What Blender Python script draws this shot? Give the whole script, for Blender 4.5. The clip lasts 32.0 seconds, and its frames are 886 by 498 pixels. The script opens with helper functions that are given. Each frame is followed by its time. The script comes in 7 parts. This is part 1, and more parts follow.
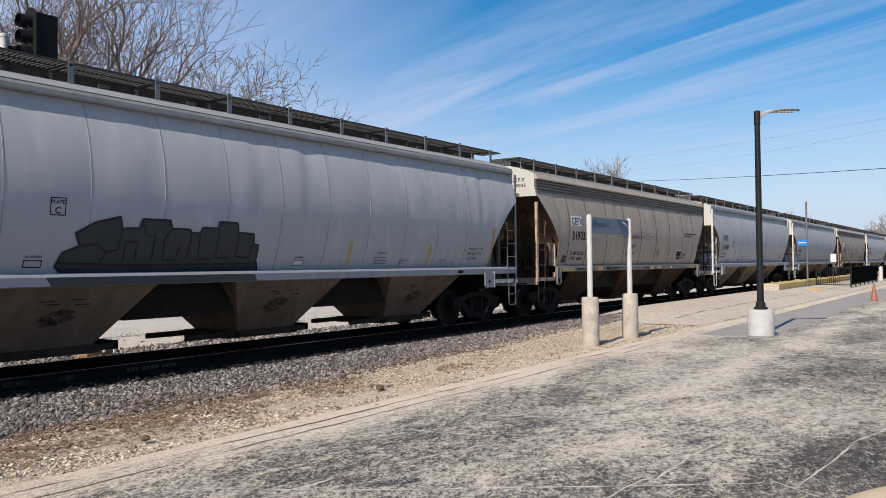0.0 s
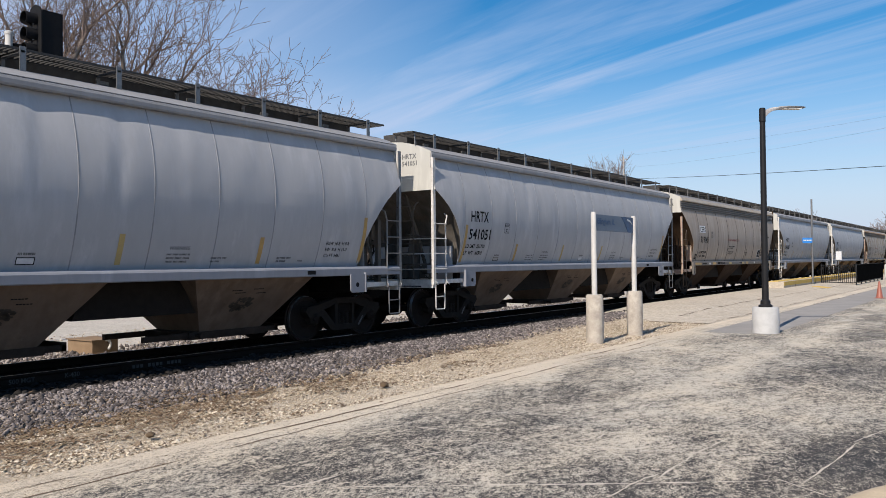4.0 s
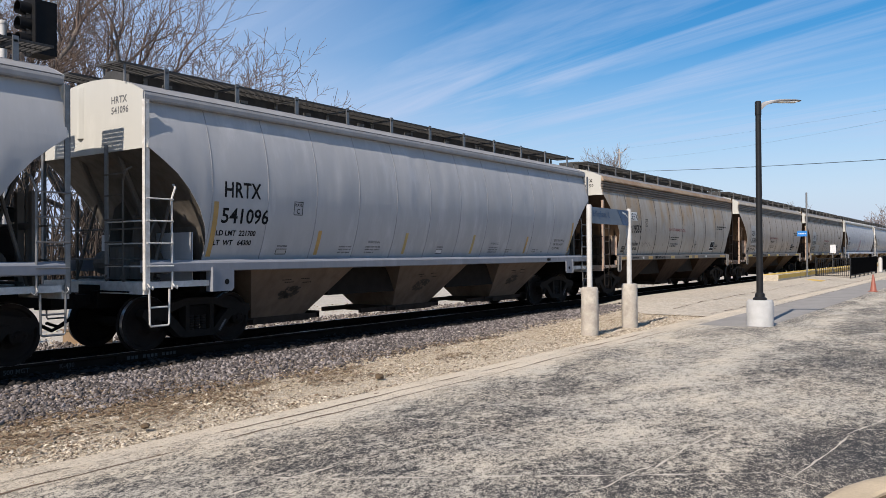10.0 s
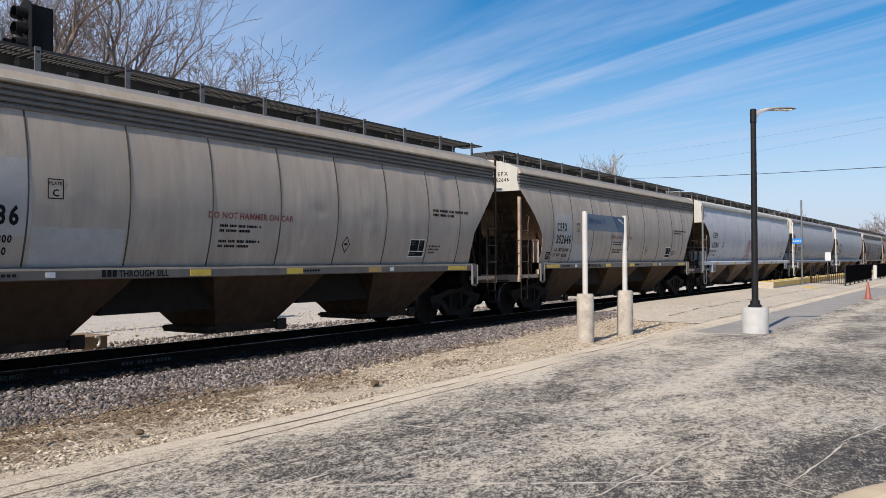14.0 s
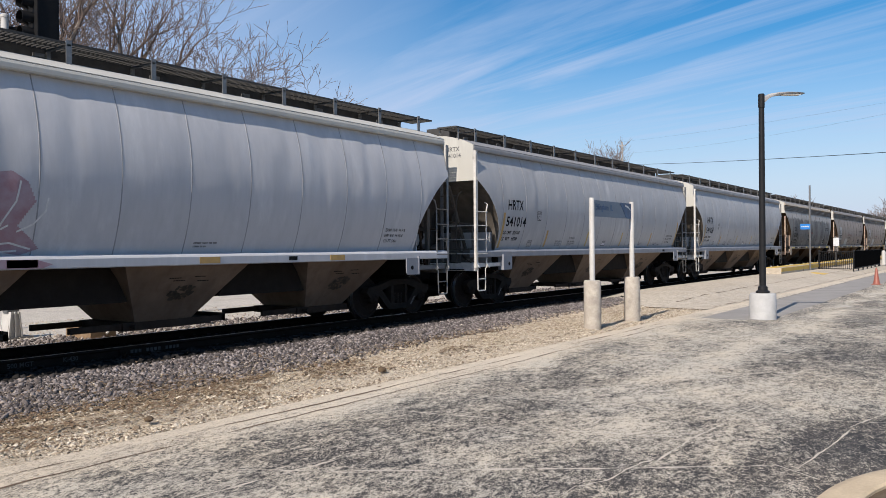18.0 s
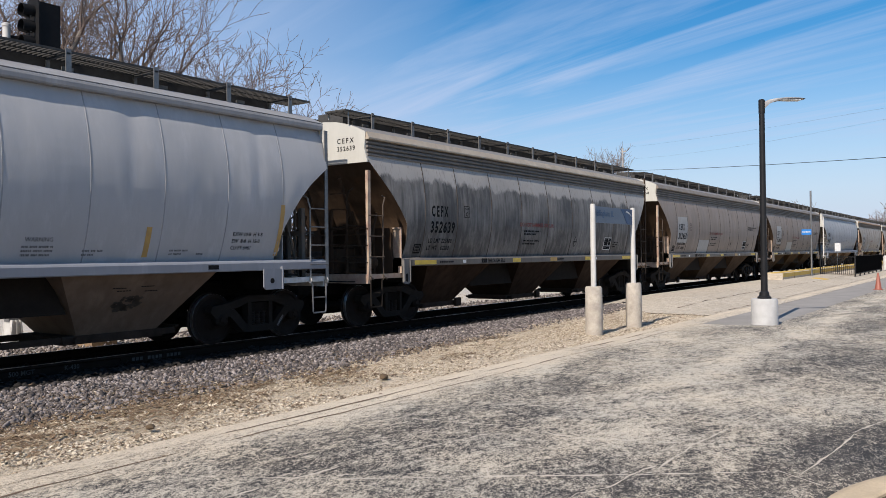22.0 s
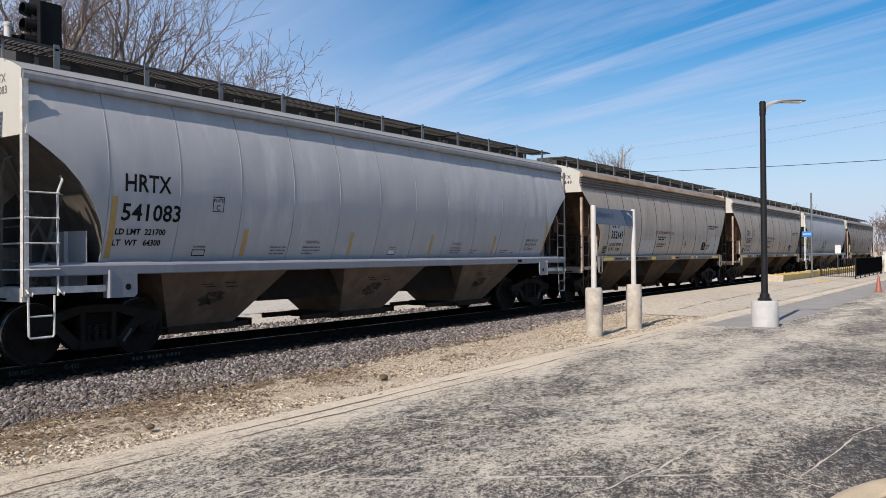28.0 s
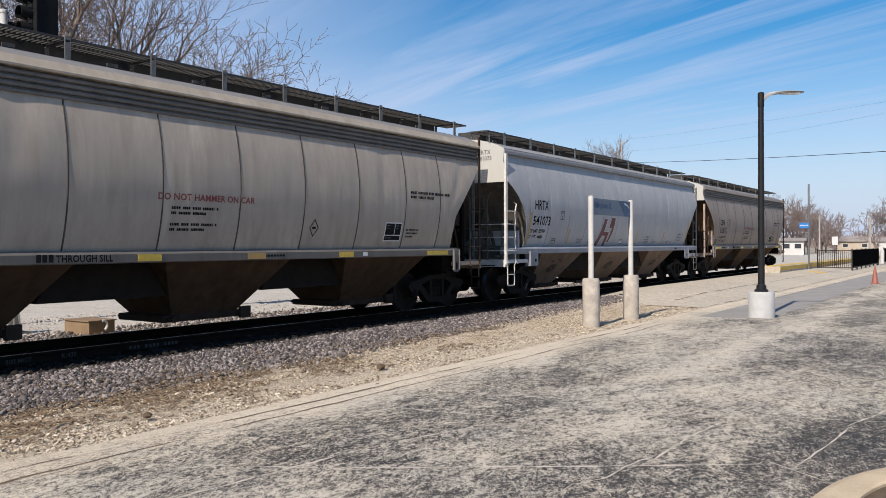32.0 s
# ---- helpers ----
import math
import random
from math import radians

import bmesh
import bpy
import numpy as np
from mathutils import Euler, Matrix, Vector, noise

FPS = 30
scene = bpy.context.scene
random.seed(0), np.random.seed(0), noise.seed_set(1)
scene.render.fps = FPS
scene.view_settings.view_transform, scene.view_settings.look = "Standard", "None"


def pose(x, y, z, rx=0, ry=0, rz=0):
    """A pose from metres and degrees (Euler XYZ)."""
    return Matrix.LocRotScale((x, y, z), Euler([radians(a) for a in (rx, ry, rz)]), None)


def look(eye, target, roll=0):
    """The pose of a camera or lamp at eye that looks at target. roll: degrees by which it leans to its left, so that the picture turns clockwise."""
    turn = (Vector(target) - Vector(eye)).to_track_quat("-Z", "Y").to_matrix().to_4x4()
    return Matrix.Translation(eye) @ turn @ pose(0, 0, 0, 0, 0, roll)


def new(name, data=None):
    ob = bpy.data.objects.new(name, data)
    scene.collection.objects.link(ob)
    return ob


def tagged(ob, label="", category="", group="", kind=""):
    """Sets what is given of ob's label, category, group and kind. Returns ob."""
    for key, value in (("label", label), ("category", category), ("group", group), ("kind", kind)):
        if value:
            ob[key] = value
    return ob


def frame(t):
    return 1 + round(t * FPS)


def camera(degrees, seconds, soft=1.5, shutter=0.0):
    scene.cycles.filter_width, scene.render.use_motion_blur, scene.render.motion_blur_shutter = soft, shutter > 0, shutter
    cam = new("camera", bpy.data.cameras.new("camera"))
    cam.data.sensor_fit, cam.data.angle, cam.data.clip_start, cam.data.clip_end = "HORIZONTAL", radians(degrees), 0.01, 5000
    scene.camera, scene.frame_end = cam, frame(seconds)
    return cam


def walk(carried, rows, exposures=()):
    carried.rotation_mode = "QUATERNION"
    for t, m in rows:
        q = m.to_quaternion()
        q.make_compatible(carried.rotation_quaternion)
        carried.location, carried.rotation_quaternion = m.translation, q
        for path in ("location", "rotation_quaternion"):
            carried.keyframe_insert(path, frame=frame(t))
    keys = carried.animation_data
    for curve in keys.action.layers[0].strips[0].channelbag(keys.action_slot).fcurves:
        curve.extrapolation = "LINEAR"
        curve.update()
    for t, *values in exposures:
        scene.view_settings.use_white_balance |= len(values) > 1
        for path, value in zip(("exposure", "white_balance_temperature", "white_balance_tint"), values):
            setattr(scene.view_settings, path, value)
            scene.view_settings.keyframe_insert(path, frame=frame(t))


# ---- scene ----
# Axes: x along the track (the train comes from +x), y across it away from the camera, z up; rail tops at z = 0.
EYE = Vector((0.0, -12.669, 1.59))


def aim(yaw, pitch, roll):
    """Camera pose from the heading off the track's line, the pitch and the lean, in degrees."""
    a, b = radians(yaw), radians(pitch)
    return look(EYE, EYE + Vector((math.cos(a) * math.cos(b), math.sin(a) * math.cos(b), math.sin(b))), roll)


cam = camera(57.92, 32.0, 0.5)
walk(cam, [
    (0, aim(34.822, 1.136, -0.629)),
    (0.5, aim(34.821, 1.218, -0.659)),
    (1, aim(34.809, 1.309, -0.656)),
    (1.5, aim(34.742, 1.291, -0.638)),
    (2, aim(34.733, 1.195, -0.612)),
    (2.5, aim(34.833, 1.019, -0.744)),
    (3, aim(35.042, 0.828, -0.688)),
    (3.5, aim(35.127, 0.966, -0.593)),
    (5.5, aim(35.151, 0.859, -0.564)),
    (6, aim(35.060, 0.894, -0.601)),
    (6.5, aim(34.850, 1.072, -0.649)),
    (7, aim(34.710, 1.145, -0.560)),
    (7.5, aim(34.613, 1.150, -0.363)),
    (8, aim(34.463, 1.101, -0.212)),
    (8.5, aim(34.458, 0.975, -0.171)),
    (9, aim(34.530, 0.682, -0.146)),
    (9.5, aim(34.641, 0.338, -0.213)),
    (10, aim(34.814, 0.381, -0.406)),
    (10.5, aim(34.853, 0.528, -0.564)),
    (11, aim(34.774, 0.624, -0.623)),
    (11.5, aim(34.622, 0.593, -0.515)),
    (12, aim(34.545, 0.600, -0.405)),
    (12.5, aim(34.572, 0.603, -0.384)),
    (13, aim(34.583, 0.726, -0.365)),
    (13.5, aim(34.591, 0.810, -0.318)),
    (14, aim(34.513, 0.843, -0.262)),
    (14.5, aim(34.408, 0.935, -0.159)),
    (16.5, aim(34.647, 0.289, -0.087)),
    (17, aim(34.825, 0.031, -0.091)),
    (17.5, aim(35.006, -0.034, -0.354)),
    (18, aim(35.001, -0.091, -0.461)),
    (18.5, aim(34.960, 0.011, -0.493)),
    (19, aim(35.039, 0.033, -0.540)),
    (19.5, aim(35.158, -0.005, -0.591)),
    (20, aim(35.085, -0.026, -0.658)),
    (20.5, aim(34.955, 0.037, -0.620)),
    (21, aim(34.960, 0.160, -0.668)),
    (21.5, aim(34.999, 0.317, -0.705)),
    (22, aim(35.077, 0.386, -0.667)),
    (22.5, aim(35.185, 0.399, -0.625)),
    (23, aim(35.287, 0.421, -0.633)),
    (23.5, aim(35.376, 0.504, -0.544)),
    (24, aim(35.387, 0.680, -0.550)),
    (24.5, aim(35.310, 0.705, -0.568)),
    (25, aim(35.320, 0.672, -0.587)),
    (25.5, aim(35.320, 0.641, -0.616)),
    (27.5, aim(35.163, 0.491, -0.488)),
    (28, aim(35.102, 0.436, -0.454)),
    (28.5, aim(35.158, 0.427, -0.468)),
    (29, aim(35.119, 0.347, -0.422)),
    (29.5, aim(35.040, 0.299, -0.438)),
    (30, aim(34.932, 0.111, -0.397)),
    (30.5, aim(34.869, -0.121, -0.354)),
    (31, aim(34.909, -0.121, -0.352)),
    (31.5, aim(34.881, -0.120, -0.325)),
    (32, aim(34.926, -0.276, -0.246))], [(0, 0.06, 6500, 15), (32, 0.06, 6500, 15)])

# ---- light ----
SUN_EL, SUN_AZ = 41.0, 4.4      # the sun stands along the track, a little to its near side
to_sun = Vector((-math.cos(radians(SUN_EL)) * math.cos(radians(SUN_AZ)), -math.cos(radians(SUN_EL)) * math.sin(radians(SUN_AZ)), math.sin(radians(SUN_EL))))
sun = new("sun", bpy.data.lights.new("sun", "SUN"))
sun.data.energy, sun.data.angle, sun.data.color = 5.6, radians(0.53), (1.0, 0.93, 0.80)
sun.matrix_world = look((0, 0, 40), Vector((0, 0, 40)) - to_sun)
scene.view_settings.exposure = 0.0

world = bpy.data.worlds.new("sky")
scene.world = world
world.use_nodes = True
wt = world.node_tree
wt.nodes.clear()
w_out, w_bg, w_sky = wt.nodes.new("ShaderNodeOutputWorld"), wt.nodes.new("ShaderNodeBackground"), wt.nodes.new("ShaderNodeTexSky")
w_sky.sky_type, w_sky.sun_disc = "NISHITA", False
w_sky.sun_elevation, w_sky.sun_rotation = radians(SUN_EL), radians(-90 - SUN_AZ)
w_sky.air_density, w_sky.dust_density, w_sky.ozone_density = 1.0, 0.5, 1.6
w_bg.inputs["Strength"].default_value = 0.078
# thin cirrus: stretched noise over the sky dome, projected on a high flat layer
w_co, w_sep = wt.nodes.new("ShaderNodeTexCoord"), wt.nodes.new("ShaderNodeSeparateXYZ")
w_max, w_dx, w_dy, w_comb = wt.nodes.new("ShaderNodeMath"), wt.nodes.new("ShaderNodeMath"), wt.nodes.new("ShaderNodeMath"), wt.nodes.new("ShaderNodeCombineXYZ")
w_max.operation, w_dx.operation, w_dy.operation = "MAXIMUM", "DIVIDE", "DIVIDE"
w_max.inputs[1].default_value = 0.03
wt.links.new(w_co.outputs["Generated"], w_sep.inputs[0])
wt.links.new(w_sep.outputs["Z"], w_max.inputs[0])
wt.links.new(w_sep.outputs["X"], w_dx.inputs[0]), wt.links.new(w_max.outputs[0], w_dx.inputs[1])
wt.links.new(w_sep.outputs["Y"], w_dy.inputs[0]), wt.links.new(w_max.outputs[0], w_dy.inputs[1])
wt.links.new(w_dx.outputs[0], w_comb.inputs[0]), wt.links.new(w_dy.outputs[0], w_comb.inputs[1])


def cirrus(turn, sx, sy, scale, lo, hi, detail, warp, shift=0.0):
    mp, ns, rp = wt.nodes.new("ShaderNodeMapping"), wt.nodes.new("ShaderNodeTexNoise"), wt.nodes.new("ShaderNodeMapRange")
    mp.vector_type = "TEXTURE"
    mp.inputs["Rotation"].default_value = (0, 0, radians(turn))
    mp.inputs["Scale"].default_value = (sx, sy, 1)
    mp.inputs["Location"].default_value = (shift, shift * 0.7, 0)
    ns.inputs["Scale"].default_value, ns.inputs["Detail"].default_value, ns.inputs["Roughness"].default_value = scale, detail, 0.6
    ns.inputs["Distortion"].default_value = warp
    rp.inputs["From Min"].default_value, rp.inputs["From Max"].default_value = lo, hi
    wt.links.new(w_comb.outputs[0], mp.inputs[0]), wt.links.new(mp.outputs[0], ns.inputs["Vector"]), wt.links.new(ns.outputs["Fac"], rp.inputs["Value"])
    return rp.outputs[0]


veil = cirrus(67, 4.0, 0.55, 1.1, 0.44, 0.84, 7, 0.7)
patch = cirrus(64, 2.5, 1.6, 0.35, 0.36, 0.62, 3, 0.2, 3.0)
w_mul, w_low, w_add, w_mix = wt.nodes.new("ShaderNodeMath"), wt.nodes.new("ShaderNodeMapRange"), wt.nodes.new("ShaderNodeMath"), wt.nodes.new("ShaderNodeMixRGB")
w_mul.operation, w_add.operation, w_add.use_clamp = "MULTIPLY", "ADD", True
w_fade, w_thin = wt.nodes.new("ShaderNodeMapRange"), wt.nodes.new("ShaderNodeMath")
w_thin.operation = "MULTIPLY"
w_fade.inputs["From Min"].default_value, w_fade.inputs["From Max"].default_value = 0.07, 0.22
wt.links.new(w_sep.outputs["Z"], w_fade.inputs["Value"]), wt.links.new(patch, w_thin.inputs[0]), wt.links.new(w_fade.outputs[0], w_thin.inputs[1])
wt.links.new(veil, w_mul.inputs[0]), wt.links.new(w_thin.outputs[0], w_mul.inputs[1])
w_low.inputs["From Min"].default_value, w_low.inputs["From Max"].default_value = 0.24, 0.0
w_low.inputs["To Max"].default_value = 0.95
wt.links.new(w_sep.outputs["Z"], w_low.inputs["Value"])
wt.links.new(w_mul.outputs[0], w_add.inputs[0]), wt.links.new(w_low.outputs[0], w_add.inputs[1])
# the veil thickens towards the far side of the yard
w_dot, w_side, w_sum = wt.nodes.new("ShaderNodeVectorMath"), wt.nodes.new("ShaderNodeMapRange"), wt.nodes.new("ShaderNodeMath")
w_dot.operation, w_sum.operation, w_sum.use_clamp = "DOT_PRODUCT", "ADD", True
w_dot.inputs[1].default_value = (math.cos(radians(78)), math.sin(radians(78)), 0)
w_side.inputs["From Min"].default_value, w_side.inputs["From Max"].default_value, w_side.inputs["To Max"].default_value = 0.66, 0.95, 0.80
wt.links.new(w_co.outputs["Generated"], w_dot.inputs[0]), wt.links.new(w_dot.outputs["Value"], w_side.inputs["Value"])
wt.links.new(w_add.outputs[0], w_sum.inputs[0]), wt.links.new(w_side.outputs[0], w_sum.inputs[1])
w_mix.inputs["Color2"].default_value = (6.3, 7.8, 10.4, 1)
w_hue = wt.nodes.new("ShaderNodeHueSaturation")
w_hue.inputs["Hue"].default_value, w_hue.inputs["Saturation"].default_value, w_hue.inputs["Value"].default_value = 0.497, 1.52, 1.45
wt.links.new(w_sky.outputs[0], w_hue.inputs["Color"])
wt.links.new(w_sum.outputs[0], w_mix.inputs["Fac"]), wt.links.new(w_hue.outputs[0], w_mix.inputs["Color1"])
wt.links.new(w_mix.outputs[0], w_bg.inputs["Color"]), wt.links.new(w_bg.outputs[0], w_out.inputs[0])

# ---- materials ----
class Nodes:
    """Small helper round one material's node tree."""

    def __init__(self, name, rough=0.7, metal=0.0, spec=0.4):
        self.m = bpy.data.materials.new(name)
        self.m.use_nodes = True
        self.t = self.m.node_tree
        self.b = self.t.nodes["Principled BSDF"]
        self.b.inputs["Roughness"].default_value, self.b.inputs["Metallic"].default_value = rough, metal
        self.b.inputs["Specular IOR Level"].default_value = spec
        co, info, add = self.add("TexCoord"), self.add("ObjectInfo"), self.add("VectorMath")
        mul = self.add("Math")
        mul.operation = "MULTIPLY"
        mul.inputs[1].default_value = 71.0
        self.link(info.outputs["Random"], mul.inputs[0])
        self.link(co.outputs["Object"], add.inputs[0]), self.link(mul.outputs[0], add.inputs[1])
        self.plain, self.vec, self.random = co.outputs["Object"], add.outputs[0], info.outputs["Random"]

    def add(self, kind):
        return self.t.nodes.new("ShaderNode" + kind)

    def link(self, a, b):
        self.t.links.new(a, b)

    def noise(self, scale, stretch=(1, 1, 1), detail=5, lo=0.35, hi=0.65, rough=0.6, fixed=False, warp=0.0, turn=None):
        mp, ns, rp = self.add("Mapping"), self.add("TexNoise"), self.add("MapRange")
        mp.inputs["Scale"].default_value = stretch
        if turn is not None:
            mp.vector_type = "TEXTURE"
            mp.inputs["Rotation"].default_value = (0, 0, radians(turn))
        ns.inputs["Scale"].default_value, ns.inputs["Detail"].default_value, ns.inputs["Roughness"].default_value = scale, detail, rough
        ns.inputs["Distortion"].default_value = warp
        rp.inputs["From Min"].default_value, rp.inputs["From Max"].default_value = lo, hi
        self.link(self.plain if fixed else self.vec, mp.inputs[0]), self.link(mp.outputs[0], ns.inputs["Vector"]), self.link(ns.outputs["Fac"], rp.inputs["Value"])
        return rp.outputs[0]

    def cells(self, scale, stretch=(1, 1, 1)):
        mp, vo = self.add("Mapping"), self.add("TexVoronoi")
        mp.inputs["Scale"].default_value = stretch
        vo.inputs["Scale"].default_value = scale
        self.link(self.plain, mp.inputs[0]), self.link(mp.outputs[0], vo.inputs["Vector"])
        return vo

    def ramp(self, socket, lo, hi, to_lo=0.0, to_hi=1.0):
        rp = self.add("MapRange")
        for key, value in (("From Min", lo), ("From Max", hi), ("To Min", to_lo), ("To Max", to_hi)):
            rp.inputs[key].default_value = value
        self.link(socket, rp.inputs["Value"])
        return rp.outputs[0]

    def math(self, op, a, b):
        n = self.add("Math")
        n.operation = op
        for i, v in enumerate((a, b)):
            if isinstance(v, (int, float)):
                n.inputs[i].default_value = v
            else:
                self.link(v, n.inputs[i])
        return n.outputs[0]

    def mix(self, fac, a, b, blend="MIX"):
        n = self.add("MixRGB")
        n.blend_type = blend
        for key, v in (("Fac", fac), ("Color1", a), ("Color2", b)):
            if isinstance(v, (int, float)):
                n.inputs[key].default_value = v
            elif isinstance(v, tuple):
                n.inputs[key].default_value = (*v, 1)
            else:
                self.link(v, n.inputs[key])
        return n.outputs[0]

    def axis(self, i):
        s = self.add("SeparateXYZ")
        self.link(self.plain, s.inputs[0])
        return s.outputs[i]

    def color(self, c):
        if isinstance(c, tuple):
            self.b.inputs["Base Color"].default_value = (*c, 1)
        else:
            self.link(c, self.b.inputs["Base Color"])

    def bump(self, height, strength=0.3, distance=0.02):
        n = self.add("Bump")
        n.inputs["Strength"].default_value, n.inputs["Distance"].default_value = strength, distance
        self.link(height, n.inputs["Height"]), self.link(n.outputs[0], self.b.inputs["Normal"])


def simple(name, c, c2=None, scale=6.0, rough=0.7, metal=0.0, bump=0.15, grain=60.0, spec=0.4):
    """A surface with a slow and a fine variation of colour and a fine relief."""
    n = Nodes(name, rough, metal, spec)
    c2 = c2 or tuple(v * 0.72 for v in c)
    slow, fine = n.noise(scale), n.noise(grain, lo=0.3, hi=0.7)
    n.color(n.mix(n.math("MULTIPLY", fine, 0.35), n.mix(n.math("MULTIPLY", slow, 0.8), c, c2), tuple(v * 0.8 for v in c2)))
    n.bump(fine, bump, 0.004)
    return n.m


def paint(name, c, dirt, rust, streak=0.5, patches=0.1, rough=0.5, grime=0.15, spots=(0.56, 0.74), spec=0.16):
    """Car paint with vertical dirt streaks, blotches of rust and a dusty lower edge."""
    n = Nodes(name, rough, 0.0, spec if rough < 0.62 else 0.12)
    streaks = n.noise(1.0, (5.0, 5.0, 0.35), 6, 0.42, 0.75)
    fine = n.noise(1.0, (22.0, 22.0, 1.4), 5, 0.45, 0.8)
    blot = n.noise(1.3, (1, 1, 1.4), 7, spots[0], spots[1], 0.7)
    slow = n.noise(0.45, detail=3)
    col = n.mix(n.math("MULTIPLY", slow, grime), c, dirt)
    col = n.mix(n.math("MULTIPLY", n.math("MAXIMUM", streaks, n.math("MULTIPLY", fine, 0.6)), streak), col, dirt)
    chalk = n.math("MULTIPLY", n.noise(1.0, (3.2, 3.2, 0.55), 6, 0.48, 0.70, 0.68), n.noise(0.6, detail=3, lo=0.38, hi=0.62))
    col = n.mix(n.math("MULTIPLY", chalk, 0.6), col, tuple(min(0.62, v * 1.38) for v in c))
    col = n.mix(n.math("MULTIPLY", blot, patches), col, rust)
    n.color(col)
    n.bump(n.noise(2.2, detail=2, lo=0.2, hi=0.8), 0.10, 0.03)
    n.link(n.ramp(streaks, 0, 1, rough, rough + 0.2), n.b.inputs["Roughness"])
    return n.m


PAINT_A = paint("pale_grey_paint", (0.405, 0.405, 0.41), (0.28, 0.278, 0.276), (0.30, 0.22, 0.16), 0.22, 0.03)
PAINT_C = paint("white_grey_paint", (0.48, 0.482, 0.495), (0.33, 0.33, 0.335), (0.36, 0.27, 0.2), 0.35, 0.03)
PAINT_B = paint("warm_grey_paint", (0.41, 0.354, 0.295), (0.235, 0.188, 0.147), (0.24, 0.15, 0.09), 0.45, 0.12)


def make_rusty():
    """Grey paint with soft orange-tan stains run down from the eave."""
    n = Nodes("rust_stained_paint", 0.6, 0.0, 0.14)
    z = n.math("ADD", n.axis(2), n.math("MULTIPLY", n.noise(1.1, (1.6, 1.6, 0.5), 5, 0.3, 0.7, 0.6, True), 0.7))
    run = n.math("MULTIPLY", n.ramp(z, 2.95, 3.6), n.noise(1.0, (1.3, 1.3, 0.55), 4, 0.46, 0.64, 0.55, True))
    streaks = n.noise(1.0, (6.0, 6.0, 0.4), 6, 0.42, 0.75)
    col = n.mix(n.noise(0.45, detail=3), (0.40, 0.366, 0.32), (0.325, 0.29, 0.245))
    col = n.mix(n.math("MULTIPLY", streaks, 0.34), col, (0.20, 0.165, 0.125))
    col = n.mix(n.math("MULTIPLY", run, 0.8), col, (0.33, 0.215, 0.105))
    n.color(n.mix(n.math("MULTIPLY", n.noise(5.0, detail=6, lo=0.62, hi=0.7), 0.5), col, (0.12, 0.06, 0.03)))
    n.bump(n.noise(2.2, detail=2, lo=0.2, hi=0.8), 0.10, 0.03)
    return n.m


PAINT_RUST = make_rusty()
PAINT_TAN = paint("tan_grey_paint", (0.368, 0.308, 0.25), (0.21, 0.165, 0.125), (0.24, 0.15, 0.09), 0.42, 0.12)
PAINT_BROWN = paint("drab_brown_paint", (0.298, 0.243, 0.202), (0.18, 0.142, 0.112), (0.2, 0.12, 0.07), 0.45, 0.12)


def make_sooty():
    """Warm grey paint, pale along the top, with sooty film wiped over the middle of the side in ragged streaks."""
    n = Nodes("soot_stained_paint", 0.6, 0.0, 0.3)
    ragged = n.noise(1.2, (1.4, 1.4, 0.5), 7, 0.3, 0.7, 0.7)
    z = n.math("ADD", n.axis(2), n.math("MULTIPLY", ragged, 0.35))
    film = n.math("MULTIPLY", n.ramp(z, 3.52, 3.42), n.ramp(n.axis(0), 7.2, 6.2, 0.25, 1.0))
    streaks = n.noise(1.0, (7.0, 7.0, 0.45), 7, 0.34, 0.66, 0.7)
    wipe = n.noise(0.7, (1.0, 1.0, 0.8), 5, 0.38, 0.60)
    dark = n.math("MULTIPLY", film, n.ramp(n.math("ADD", streaks, n.math("MULTIPLY", wipe, 0.8)), 0.2, 1.3, 0.45, 1.0))
    col = n.mix(n.noise(0.45, detail=3), (0.40, 0.375, 0.345), (0.33, 0.31, 0.285))
    col = n.mix(dark, col, (0.075, 0.07, 0.066))
    n.color(n.mix(n.math("MULTIPLY", n.noise(3.0, (6, 6, 0.6), 6, 0.55, 0.75), 0.5), col, (0.05, 0.045, 0.04)))
    n.bump(n.noise(2.2, detail=2, lo=0.2, hi=0.8), 0.10, 0.03)
    return n.m


PAINT_DIRTY = make_sooty()
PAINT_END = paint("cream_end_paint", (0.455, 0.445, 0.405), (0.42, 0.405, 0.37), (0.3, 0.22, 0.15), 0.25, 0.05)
# slope colours hold the shade of the end recess besides grime and rust
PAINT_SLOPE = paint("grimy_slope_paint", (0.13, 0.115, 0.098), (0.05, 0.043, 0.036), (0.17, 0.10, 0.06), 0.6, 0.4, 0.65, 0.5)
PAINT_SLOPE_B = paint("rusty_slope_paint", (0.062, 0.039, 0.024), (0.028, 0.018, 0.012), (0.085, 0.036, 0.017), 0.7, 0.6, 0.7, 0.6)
# hopper browns hold dust and, painted in, the shade under the body
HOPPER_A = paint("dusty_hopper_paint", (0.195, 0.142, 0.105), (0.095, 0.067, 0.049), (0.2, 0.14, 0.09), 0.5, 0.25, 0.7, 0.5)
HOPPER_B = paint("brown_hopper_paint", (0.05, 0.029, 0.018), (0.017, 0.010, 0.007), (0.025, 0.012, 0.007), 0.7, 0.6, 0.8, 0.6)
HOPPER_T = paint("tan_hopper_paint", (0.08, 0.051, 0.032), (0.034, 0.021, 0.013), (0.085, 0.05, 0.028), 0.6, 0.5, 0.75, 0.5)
SILL_B = paint("drab_sill_paint", (0.15, 0.137, 0.122), (0.095, 0.083, 0.072), (0.2, 0.13, 0.08), 0.5, 0.2)
